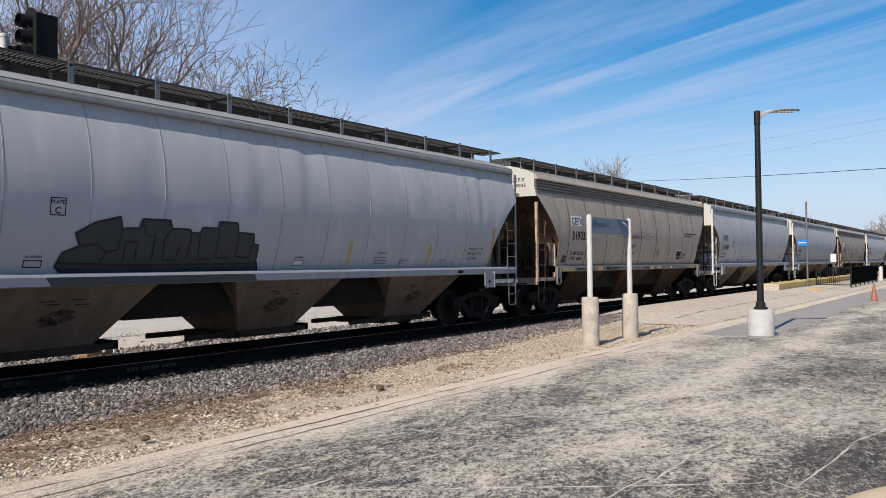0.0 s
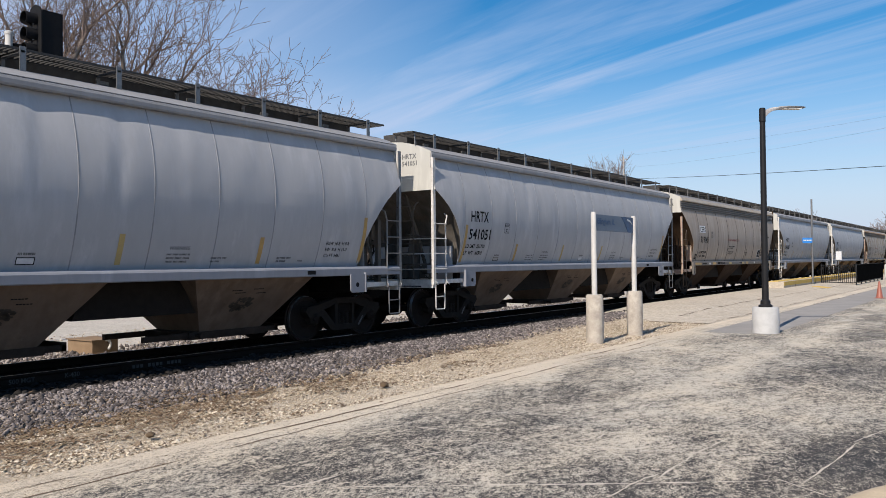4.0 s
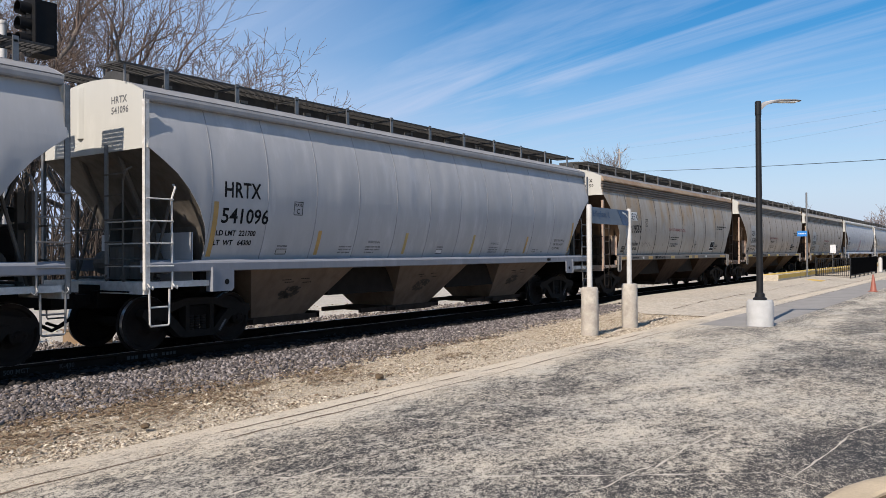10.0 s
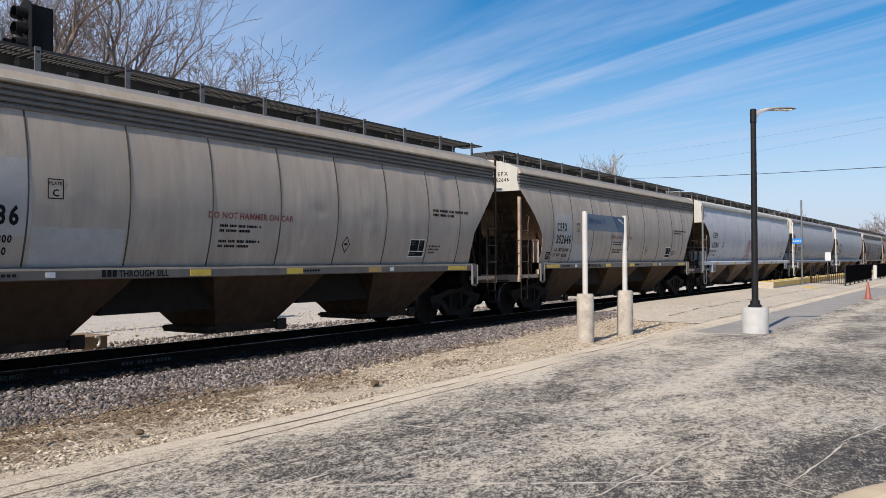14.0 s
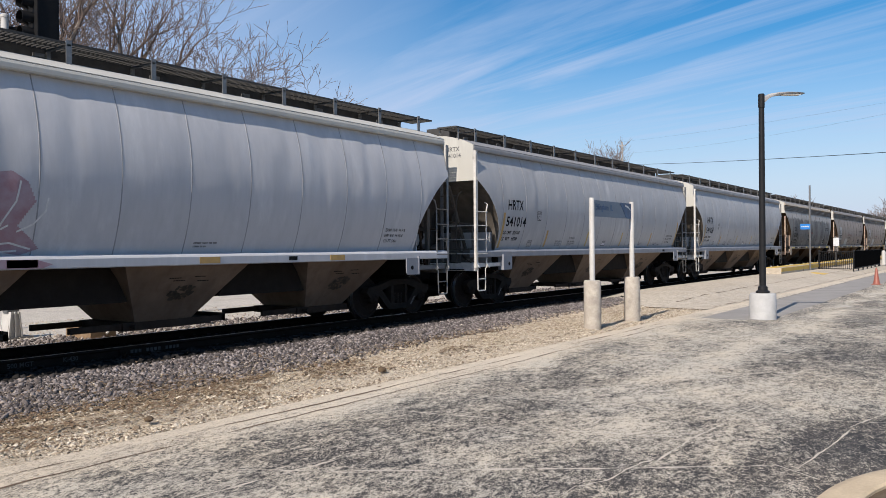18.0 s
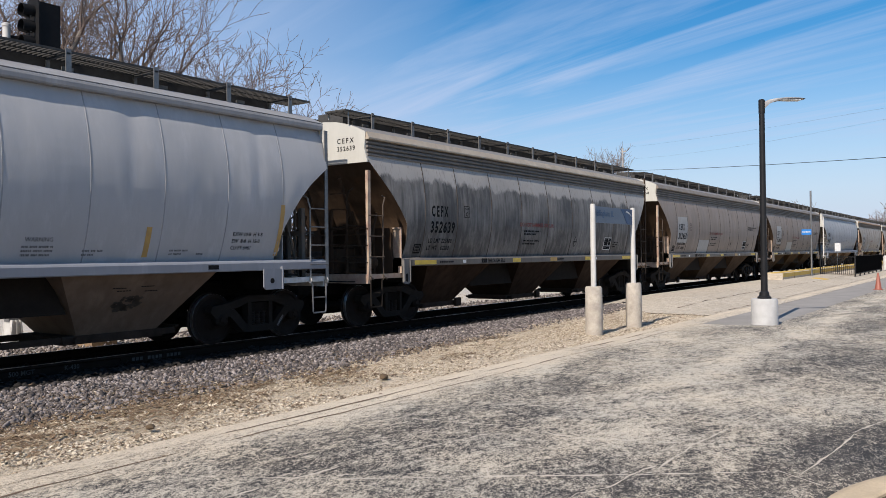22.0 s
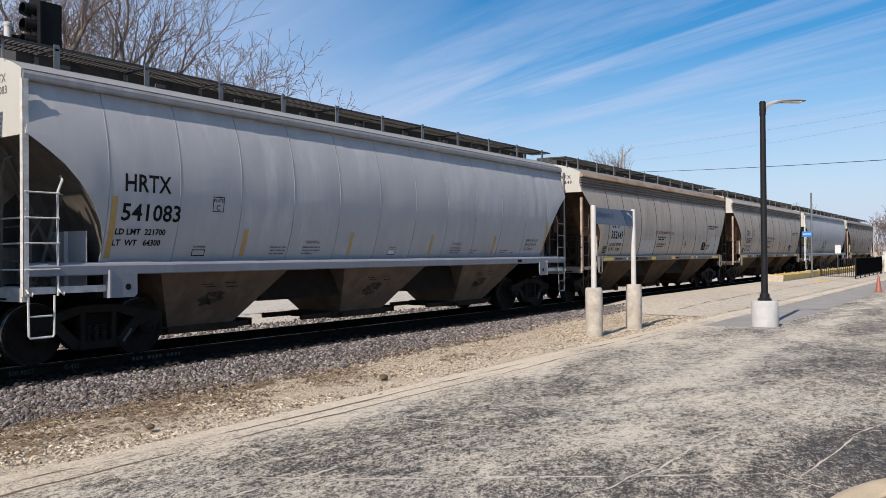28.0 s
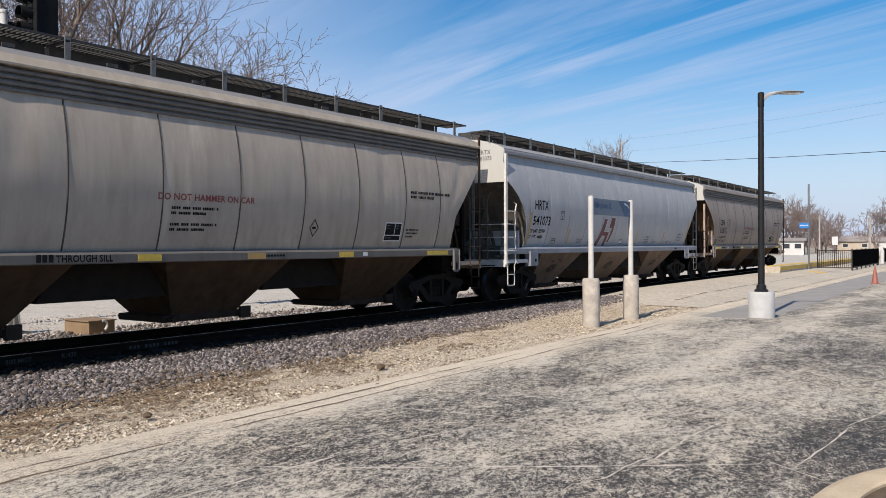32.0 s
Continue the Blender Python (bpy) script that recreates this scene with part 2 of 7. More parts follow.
SILL_A = paint("blue_grey_sill_paint", (0.23, 0.24, 0.265), (0.17, 0.176, 0.19), (0.25, 0.2, 0.16), 0.35, 0.08)
EAVE_A = paint("dusty_grey_eave_paint", (0.27, 0.27, 0.275), (0.19, 0.188, 0.186), (0.2, 0.16, 0.12), 0.4, 0.08)
EAVE_B = paint("tan_eave_paint", (0.40, 0.345, 0.275), (0.26, 0.21, 0.16), (0.36, 0.21, 0.11), 0.5, 0.25)
ROOF_GREY = paint("roof_paint", (0.20, 0.195, 0.19), (0.22, 0.21, 0.2), (0.22, 0.14, 0.09), 0.4, 0.15)
STEEL_DARK = simple("dark_walkway_steel", (0.06, 0.058, 0.056), (0.035, 0.033, 0.03), 9, 0.7, 0.1)
GALV = simple("galvanised_steel", (0.24, 0.24, 0.24), (0.16, 0.16, 0.16), 8, 0.5, 0.6)
# parts deep under the car are near black: their shade is in the colour
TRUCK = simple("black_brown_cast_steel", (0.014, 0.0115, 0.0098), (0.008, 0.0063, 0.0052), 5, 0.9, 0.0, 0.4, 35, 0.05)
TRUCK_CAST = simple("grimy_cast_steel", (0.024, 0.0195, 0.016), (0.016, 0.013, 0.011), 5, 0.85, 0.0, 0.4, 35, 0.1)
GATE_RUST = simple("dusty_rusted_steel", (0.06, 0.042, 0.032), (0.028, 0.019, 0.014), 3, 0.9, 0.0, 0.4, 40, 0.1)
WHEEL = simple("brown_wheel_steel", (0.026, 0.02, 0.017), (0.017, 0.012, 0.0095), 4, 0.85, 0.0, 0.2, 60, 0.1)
TREAD = simple("polished_tread_steel", (0.5, 0.5, 0.5), (0.35, 0.34, 0.33), 12, 0.28, 0.9, 0.05)
LADDER_W = simple("white_ladder_paint", (0.66, 0.65, 0.62), (0.42, 0.39, 0.35), 7, 0.55)
LADDER_B = simple("tan_ladder_paint", (0.47, 0.375, 0.27), (0.27, 0.16, 0.13), 5, 0.6)
INK = simple("black_stencil_paint", (0.009, 0.009, 0.010), (0.02, 0.02, 0.02), 14, 0.85, 0.0, 0.1, 60, 0.08)
INK_GREY = simple("faded_stencil_paint", (0.085, 0.085, 0.088), (0.16, 0.16, 0.16), 14, 0.7)
INK_RED = simple("faded_red_stencil_paint", (0.20, 0.035, 0.035), (0.25, 0.08, 0.07), 14, 0.7)
INK_WHITE = simple("white_stencil_paint", (0.7, 0.7, 0.68), (0.5, 0.5, 0.48), 14, 0.7)
YELLOW = simple("yellow_reflector_film", (0.72, 0.5, 0.06), (0.5, 0.34, 0.06), 8, 0.4)
OCHRE = simple("faded_yellow_reflector_film", (0.5, 0.31, 0.09), (0.38, 0.24, 0.09), 8, 0.5)
WHITE_FILM = simple("white_reflector_film", (0.75, 0.75, 0.74), (0.55, 0.55, 0.54), 8, 0.4)
GRAFFITI = simple("slate_spray_paint", (0.032, 0.038, 0.042), (0.022, 0.028, 0.032), 2.0, 0.55)
GRAFFITI_LINE = simple("dark_spray_paint", (0.006, 0.007, 0.008), (0.010, 0.011, 0.012), 3.0, 0.6)
GRAFFITI_PINK = simple("faded_pink_spray_paint", (0.29, 0.145, 0.17), (0.38, 0.31, 0.34), 3.0, 0.6)
GRAFFITI_RED = simple("maroon_spray_paint", (0.17, 0.05, 0.05), (0.11, 0.04, 0.045), 3.0, 0.6)
BLACK_POLE = simple("black_powder_coat", (0.010, 0.010, 0.011), (0.016, 0.016, 0.017), 5, 0.5, 0.0, 0.05, 60, 0.25)
WHITE_POLE = simple("white_pole_paint", (0.55, 0.54, 0.51), (0.43, 0.41, 0.38), 3, 0.5)
WHITE_BASE = simple("white_painted_concrete", (0.49, 0.49, 0.48), (0.38, 0.375, 0.365), 4, 0.85, 0.0, 0.3)
CONCRETE = simple("weathered_concrete", (0.50, 0.45, 0.38), (0.30, 0.265, 0.225), 5, 0.9, 0.0, 1.0, 30)
CURB = simple("tan_concrete", (0.58, 0.46, 0.31), (0.42, 0.33, 0.22), 3, 0.9, 0.0, 0.6, 40)
LAMP_GREY = simple("grey_lamp_casting", (0.34, 0.34, 0.345), (0.26, 0.26, 0.26), 6, 0.5, 0.1)
LENS = simple("frosted_lens", (0.7, 0.7, 0.68), (0.6, 0.6, 0.58), 6, 0.3)
SIGN_PALE = simple("pale_blue_sign_face", (0.115, 0.15, 0.20), (0.095, 0.125, 0.17), 4, 0.4)
SIGN_BLUE = simple("deep_blue_sign_face", (0.006, 0.028, 0.085), (0.015, 0.08, 0.2), 4, 0.4)
SIGN_BRIGHT = simple("bright_blue_sign_face", (0.03, 0.22, 0.62), (0.03, 0.18, 0.5), 4, 0.4)
CONE = simple("orange_cone_plastic", (0.30, 0.095, 0.062), (0.25, 0.08, 0.052), 5, 0.5)
YELLOW_PAVE = simple("yellow_tactile_paving", (0.62, 0.42, 0.08), (0.48, 0.33, 0.1), 3, 0.85)
# rail sides and ties are lowered to near black for the train's shade
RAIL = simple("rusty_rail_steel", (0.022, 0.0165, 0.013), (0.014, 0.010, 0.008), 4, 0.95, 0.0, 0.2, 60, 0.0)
RAILHEAD = simple("worn_rail_head", (0.42, 0.41, 0.40), (0.3, 0.28, 0.27), 6, 0.3, 0.9, 0.05)
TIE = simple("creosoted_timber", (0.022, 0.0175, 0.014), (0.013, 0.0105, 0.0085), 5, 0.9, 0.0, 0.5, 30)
BARK = simple("grey_brown_bark", (0.22, 0.185, 0.155), (0.09, 0.073, 0.06), 2, 0.9, 0.0, 0.4, 25)
TWIG = simple("red_brown_twig_bark", (0.24, 0.182, 0.152), (0.13, 0.096, 0.08), 0.8, 0.9, 0.0, 0.2, 25)
BRUSH = simple("dark_brush_stems", (0.085, 0.064, 0.05), (0.045, 0.034, 0.027), 2, 0.95)
# paler than BARK: distance haze is put into the colour
BARK_FAR = simple("hazy_bark", (0.25, 0.195, 0.17), (0.18, 0.14, 0.125), 1, 0.9)
BOX_TAN = simple("tan_painted_steel", (0.27, 0.185, 0.11), (0.2, 0.13, 0.075), 4, 0.6)
SIGNAL = simple("black_signal_paint", (0.008, 0.008, 0.009), (0.012, 0.012, 0.012), 5, 0.7, 0.0, 0.1, 60, 0.15)
SCREEN = simple("black_screen_cloth", (0.006, 0.006, 0.006), (0.009, 0.009, 0.009), 3, 1.0, 0.0, 0.1, 60, 0.0)
WALL_WHITE = simple("white_siding", (0.58, 0.565, 0.54), (0.48, 0.465, 0.44), 0.6, 0.8)
WALL_TAN = simple("tan_siding", (0.45, 0.38, 0.3), (0.38, 0.32, 0.25), 0.6, 0.8)
ROOFING = simple("brown_shingle", (0.30, 0.265, 0.24), (0.24, 0.21, 0.19), 1.5, 0.9)
WINDOW_DARK = simple("dark_window_glass", (0.03, 0.035, 0.04), (0.05, 0.055, 0.06), 2, 0.12)
WOOD_POLE = simple("weathered_pole_wood", (0.40, 0.37, 0.34), (0.30, 0.275, 0.25), 2, 0.9)
MULCH = simple("brown_mulch", (0.07, 0.045, 0.027), (0.14, 0.10, 0.06), 7, 0.95, 0.0, 0.9, 30)


def make_asphalt():
    """Old parking asphalt: dark binder, pale worn aggregate and blown sand in smears and specks, thicker towards the track."""
    n = Nodes("weathered_asphalt", 0.9, 0.0, 0.25)
    broad = n.noise(0.42, (0.8, 1.5, 1), 4, 0.34, 0.66, 0.6, True, 0.6)
    mid = n.noise(2.4, (1.3, 0.8, 1), 6, 0.32, 0.68, 0.7, True, 0.5, 12)
    smear = n.noise(14, (1.5, 0.8, 1), 6, 0.34, 0.66, 0.72, True, 0.6, 20)
    veins = [n.ramp(n.math("ABSOLUTE", n.math("SUBTRACT", n.noise(sc, (1.6, 0.9, 1), 3, 0.0, 1.0, 0.6, True, 1.2, 20), 0.5), 0.0), 0.016, 0.0) for sc in (6.0, 15.0)]
    veins = n.math("MAXIMUM", veins[0], veins[1])
    grain = n.noise(46, (1.5, 0.9, 1), 4, 0.32, 0.68, 0.7, True, 0.3, 24)
    speck = n.noise(125, (1.7, 0.9, 1), 2, 0.36, 0.64, 0.6, True, 0.0, 24)
    drag = n.noise(5.0, (1.9, 0.7, 1), 5, 0.34, 0.66, 0.7, True, 0.8, -22)
    rut = n.math("ABSOLUTE", n.math("ADD", n.axis(1), n.math("ADD", 8.55, n.math("MULTIPLY", broad, 0.5))), 0.0)
    swath = n.math("MULTIPLY", n.ramp(rut, 0.45, 0.1), n.ramp(n.axis(0), 7.0, 10.0, 0.0, 0.10))
    cover = n.math("ADD", n.math("MULTIPLY", broad, 0.22), n.math("MULTIPLY", mid, 0.15))
    cover = n.math("ADD", cover, n.math("MULTIPLY", drag, 0.16))
    fleck = n.math("ADD", n.math("MULTIPLY", smear, 0.30), n.math("ADD", n.math("MULTIPLY", grain, 0.36), n.math("MULTIPLY", speck, 0.20)))
    fleck = n.math("ADD", fleck, n.math("MULTIPLY", veins, 0.30))
    level = n.math("ADD", n.math("ADD", cover, fleck), swath)
    level = n.math("ADD", level, n.math("ADD", n.ramp(n.axis(1), -7.0, -6.0, 0.0, 0.14), n.math("ADD", n.ramp(n.axis(1), -9.2, -11.2, 0.0, -0.09), n.ramp(n.axis(0), 4.0, 9.0, -0.04, 0.0))))
    worn = n.ramp(level, 0.575, 0.865)
    pale = n.mix(n.noise(0.9, detail=4, fixed=True), (0.62, 0.54, 0.42), (0.54, 0.49, 0.405))
    dark = n.mix(n.noise(1.4, detail=4, fixed=True), (0.030, 0.031, 0.033), (0.058, 0.052, 0.047))
    col = n.mix(worn, dark, pale)
    edge = n.math("ADD", n.axis(1), n.math("MULTIPLY", n.noise(0.9, (0.35, 1.4, 1), 5, 0.3, 0.7, 0.6, True), 0.5))
    sand = n.math("MULTIPLY", n.ramp(edge, -6.25, -5.55, 0.0, 0.9), n.ramp(grain, -0.4, 0.7))
    n.color(n.mix(sand, col, (0.60, 0.51, 0.39)))
    n.bump(n.math("ADD", grain, n.math("MULTIPLY", smear, 0.5)), 0.6, 0.010)
    return n.m


def make_ground(name, a, b, c, scale):
    n = Nodes(name, 0.95, 0.0, 0.2)
    slow, mid = n.noise(0.25 * scale, detail=5, fixed=True), n.noise(2.0 * scale, detail=6, fixed=True)
    stones = n.cells(16 * scale)
    col = n.mix(slow, a, b)
    col = n.mix(n.math("MULTIPLY", mid, 0.6), col, c)
    tone = n.add("SeparateColor")
    n.link(stones.outputs["Color"], tone.inputs[0])
    col = n.mix(n.ramp(tone.outputs[0], 0.0, 1.0, 0.0, 0.55), col, tuple(v * 0.45 for v in c))
    n.color(col)
    n.bump(n.math("SUBTRACT", 1.0, stones.outputs["Distance"]), 0.8, 0.03)
    return n.m


def make_stones(name, lo, hi, warm):
    """Loose stones: each its own tone."""
    n = Nodes(name, 0.9, 0.0, 0.25)
    geo, ramp = n.add("NewGeometry"), n.add("ValToRGB")
    ramp.color_ramp.elements[0].color, ramp.color_ramp.elements[1].color = (*lo, 1), (*hi, 1)
    e = ramp.color_ramp.elements.new(0.55)
    e.color = (*warm, 1)
    n.link(geo.outputs["Random Per Island"], ramp.inputs[0])
    n.color(n.mix(n.math("MULTIPLY", n.noise(40, fixed=True), 0.4), ramp.outputs[0], lo))
    n.bump(n.noise(60, fixed=True), 0.4, 0.006)
    return n.m


ASPHALT = make_asphalt()
GROUND = make_ground("dry_ground", (0.34, 0.30, 0.23), (0.25, 0.23, 0.16), (0.42, 0.38, 0.31), 1.0)
def make_verge():
    """Sandy verge: grey stone dust by the ballast, a brown band of leaf mould, pale sand towards the asphalt."""
    n = Nodes("sandy_gravel_verge", 0.95, 0.0, 0.2)
    wob = n.math("MULTIPLY", n.noise(0.8, (0.5, 1.3, 1), 5, 0.2, 0.8, 0.65, True), 1.3)
    y = n.math("ADD", n.axis(1), wob)
    fine, stones = n.noise(24, (0.6, 1.3, 1), 6, 0.36, 0.64, 0.78, True), n.cells(34, (0.8, 1.3, 1))
    tone = n.add("SeparateColor")
    n.link(stones.outputs["Color"], tone.inputs[0])
    sand = n.mix(fine, (0.80, 0.68, 0.51), (0.34, 0.26, 0.18))
    sand = n.mix(n.ramp(tone.outputs[0], 0.4, 1.0, 0.0, 0.7), sand, (0.62, 0.56, 0.47))
    mould = n.mix(fine, (0.34, 0.245, 0.155), (0.085, 0.058, 0.036))
    here = n.ramp(n.axis(0), 9.0, 4.5, 0.0, 1.0)
    band = n.math("MULTIPLY", n.math("MULTIPLY", here, n.ramp(y, -4.6, -3.5)), n.ramp(y, -1.9, -2.4))
    col = n.mix(n.math("MULTIPLY", band, n.ramp(n.noise(3.0, (0.5, 1.5, 1), 5, 0.3, 0.6, 0.65, True), 0, 1, 0.45, 1.0)), sand, mould)
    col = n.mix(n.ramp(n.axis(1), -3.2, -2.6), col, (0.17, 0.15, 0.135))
    # the train's shade beside the rail is put into the colour here
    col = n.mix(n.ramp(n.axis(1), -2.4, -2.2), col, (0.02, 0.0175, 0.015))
    n.color(col)
    n.bump(n.math("SUBTRACT", fine, stones.outputs["Distance"]), 0.8, 0.025)
    return n.m


VERGE = make_verge()
PATH_GREY = simple("smooth_grey_asphalt", (0.31, 0.29, 0.265), (0.24, 0.225, 0.205), 1.2, 0.9, 0.0, 0.4, 50)
# near-black bed: the shade under the train is painted into it
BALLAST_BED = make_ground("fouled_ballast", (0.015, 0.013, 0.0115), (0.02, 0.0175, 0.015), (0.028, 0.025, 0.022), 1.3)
PALE_GRAVEL = make_ground("pale_crushed_gravel", (0.50, 0.46, 0.40), (0.42, 0.38, 0.32), (0.60, 0.56, 0.50), 1.0)
STONE_GREY = make_stones("grey_ballast_stones", (0.045, 0.039, 0.037), (0.40, 0.352, 0.332), (0.15, 0.129, 0.121))
# these stones carry the train's shade in their colour
STONE_SHADE = make_stones("oil_fouled_stones", (0.008, 0.0072, 0.0065), (0.045, 0.04, 0.036), (0.015, 0.013, 0.0115))
INK_RAIL = simple("worn_rail_marking", (0.075, 0.075, 0.07), (0.025, 0.025, 0.023), 20, 0.8)
STONE_VERGE = make_stones("mixed_verge_chips", (0.12, 0.085, 0.058), (0.84, 0.75, 0.61), (0.58, 0.485, 0.36))
STONE_TAN = make_stones("tan_gravel_stones", (0.20, 0.15, 0.10), (0.70, 0.62, 0.51), (0.48, 0.40, 0.30))
APRON = make_ground("worn_concrete_apron", (0.54, 0.47, 0.375), (0.44, 0.38, 0.30), (0.58, 0.52, 0.43), 0.8)
CRACK = simple("sand_filled_crack", (0.66, 0.59, 0.49), (0.45, 0.40, 0.33), 8, 0.95, 0.0, 0.5)
JOINT = simple("soil_filled_joint", (0.17, 0.12, 0.08), (0.09, 0.06, 0.04), 3, 0.95)
LITTER = simple("dead_twigs", (0.11, 0.069, 0.041), (0.23, 0.155, 0.095), 12, 0.95)

# ---- mesh helpers ----
MESHES = {}


def box(bm, x0, x1, y0, y1, z0, z1):
    v = [bm.verts.new(p) for p in ((x0, y0, z0), (x1, y0, z0), (x1, y1, z0), (x0, y1, z0), (x0, y0, z1), (x1, y0, z1), (x1, y1, z1), (x0, y1, z1))]
    for f in ((0, 3, 2, 1), (4, 5, 6, 7), (0, 1, 5, 4), (1, 2, 6, 5), (2, 3, 7, 6), (3, 0, 4, 7)):
        bm.faces.new([v[i] for i in f])


def tube(bm, a, b, r, n=8, r2=None):
    """A capped round bar from a to b, tapering to r2."""
    a, b = Vector(a), Vector(b)
    r2 = r if r2 is None else r2
    d = (b - a).normalized()
    s = d.orthogonal().normalized()
    q = d.cross(s)
    rings = []
    for p, rad in ((a, r), (b, r2)):
        rings.append([bm.verts.new(p + (s * math.cos(2 * math.pi * i / n) + q * math.sin(2 * math.pi * i / n)) * rad) for i in range(n)])
    for i in range(n):
        bm.faces.new((rings[0][i], rings[0][(i + 1) % n], rings[1][(i + 1) % n], rings[1][i]))
    bm.faces.new(rings[0][::-1]), bm.faces.new(rings[1])


def pipe(bm, points, r, n=8):
    """One round bar bent along the points."""
    pts = [Vector(p) for p in points]
    rings, side = [], None
    for i, p in enumerate(pts):
        d = (pts[min(i + 1, len(pts) - 1)] - pts[max(i - 1, 0)]).normalized()
        if side is None:
            side = d.orthogonal().normalized()
        side = (side - d * side.dot(d)).normalized()
        q = d.cross(side)
        rings.append([bm.verts.new(p + (side * math.cos(2 * math.pi * j / n) + q * math.sin(2 * math.pi * j / n)) * r) for j in range(n)])
    for a, b in zip(rings, rings[1:]):
        for j in range(n):
            bm.faces.new((a[j], a[(j + 1) % n], b[(j + 1) % n], b[j]))
    bm.faces.new(rings[0][::-1]), bm.faces.new(rings[-1])


def prism(bm, outline, axis, a, b):
    """A flat outline (in the two other axes, in order) pushed from a to b along the axis."""
    def at(p, t):
        q = list(p)
        q.insert(axis, t)
        return q
    lo, hi = [bm.verts.new(at(p, a)) for p in outline], [bm.verts.new(at(p, b)) for p in outline]
    n = len(outline)
    for i in range(n):
        bm.faces.new((lo[i], lo[(i + 1) % n], hi[(i + 1) % n], hi[i]))
    bm.faces.new(lo[::-1]), bm.faces.new(hi)


def lathe(bm, profile, n=24, axis=2, offset=(0, 0, 0), caps=True):
    """Turn (radius, height) pairs round an axis through offset."""
    rings = []
    for r, h in profile:
        ring = []
        for i in range(n):
            c, s = r * math.cos(2 * math.pi * i / n), r * math.sin(2 * math.pi * i / n)
            p = [c, s]
            p.insert(axis, h)
            ring.append(bm.verts.new(Vector(p) + Vector(offset)))
        rings.append(ring)
    for a, b in zip(rings, rings[1:]):
        for i in range(n):
            bm.faces.new((a[i], a[(i + 1) % n], b[(i + 1) % n], b[i]))
    if caps:
        bm.faces.new(rings[0][::-1]), bm.faces.new(rings[-1])


def grid(bm, rows):
    """A sheet through rows of points."""
    vs = [[bm.verts.new(p) for p in row] for row in rows]
    for a, b in zip(vs, vs[1:]):
        for i in range(len(a) - 1):
            bm.faces.new((a[i], a[i + 1], b[i + 1], b[i]))


def thick(bm, depth):
    """Give a sheet a thickness."""
    bmesh.ops.recalc_face_normals(bm, faces=bm.faces)
    bmesh.ops.solidify(bm, geom=bm.faces[:], thickness=depth)


def finish(bm, name, smooth=False, bevel=0.0):
    if bevel:
        bmesh.ops.bevel(bm, geom=[e for e in bm.edges if len(e.link_faces) == 2 and e.calc_face_angle(0) > 0.6], offset=bevel, segments=1, affect="EDGES", clamp_overlap=True)
    bmesh.ops.recalc_face_normals(bm, faces=bm.faces)
    me = bpy.data.meshes.new(name)
    bm.to_mesh(me)
    bm.free()
    if smooth:
        me.polygons.foreach_set("use_smooth", [True] * len(me.polygons))
        me.set_sharp_from_angle(angle=radians(38))
    return me


def cached(key, build, smooth=False, bevel=0.0):
    """A mesh that is built once under its key and shared."""
    if key not in MESHES:
        bm = bmesh.new()
        build(bm)
        MESHES[key] = finish(bm, key.split("/")[0], smooth, bevel)
        MESHES[key].materials.append(None)
    return MESHES[key]


def part(name, mesh, material, parent=None, label="", at=None):
    """One mesh object under a thing or a part."""
    if isinstance(mesh, bmesh.types.BMesh):
        mesh = finish(mesh, name)
    if not mesh.materials:
        mesh.materials.append(material)
    ob = new(name, mesh)
    if mesh.materials[0] is not material:
        ob.material_slots[0].link = "OBJECT"
        ob.material_slots[0].material = material
    ob.parent = parent
    if at is not None:
        ob.matrix_basis = at
    return tagged(ob, label, kind="stuff" if name == "stencil" else "")


def thing(name, label, category, at=None, group=""):
    ob = new(name)
    ob.empty_display_size = 0.3
    if at is not None:
        ob.matrix_basis = at
    return tagged(ob, label, category, group)


def lettering(text, size, spacing=1.0, bold=0.016, squeeze=1.0):
    """A flat mesh of the built-in font in the x-z plane, facing -y, its lower left corner at the origin."""
    key = "lettering/%s/%.3f/%.2f/%.3f/%.2f" % (text, size, spacing, bold, squeeze)
    if key not in MESHES:
        cu = bpy.data.curves.new("lettering", "FONT")
        cu.body, cu.size, cu.space_character, cu.resolution_u = text, size, spacing, 2
        cu.offset = size * bold
        ob = bpy.data.objects.new("lettering", cu)
        me = bpy.data.meshes.new_from_object(ob)
        me.materials.clear()
        me.transform(Matrix.Diagonal((squeeze, 1, 1, 1)))
        me.transform(Matrix.Rotation(radians(90), 4, "X"))
        me.materials.append(None)
        MESHES[key] = me
    return MESHES[key]


# ---- ground, track and pavement ----
GZ = -0.25
rng = random.Random(5)


def sheet(name, x0, x1, y0, y1, z, nx, ny, material, label, rise=None):
    bm = bmesh.new()
    grid(bm, [[(x0 + (x1 - x0) * i / nx, y0 + (y1 - y0) * j / ny, rise(x0 + (x1 - x0) * i / nx, y0 + (y1 - y0) * j / ny) if rise else z) for i in range(nx + 1)] for j in range(ny + 1)])
    ob = part(name, finish(bm, name, True), material, None, label)
    return tagged(ob, kind="structure")


sheet("ground", -900, 2500, -1500, 1800, GZ - 0.06, 4, 4, GROUND, "dry brown winter ground")


def verge_rise(x, y):
    """Level with the asphalt, then up the ballast shoulder to the ties."""
    base = GZ - 0.012
    t = min(1, max(0, (y + 3.9) / 1.7))
    lift = 0.16 * t * t * (3 - 2 * t) - 0.06 * min(1, max(0, (y + 2.25) / 0.3))
    return base + lift + 0.018 * noise.noise((x * 0.9, y * 1.4, 0)) * (1 if y > -5.5 else 0.2)


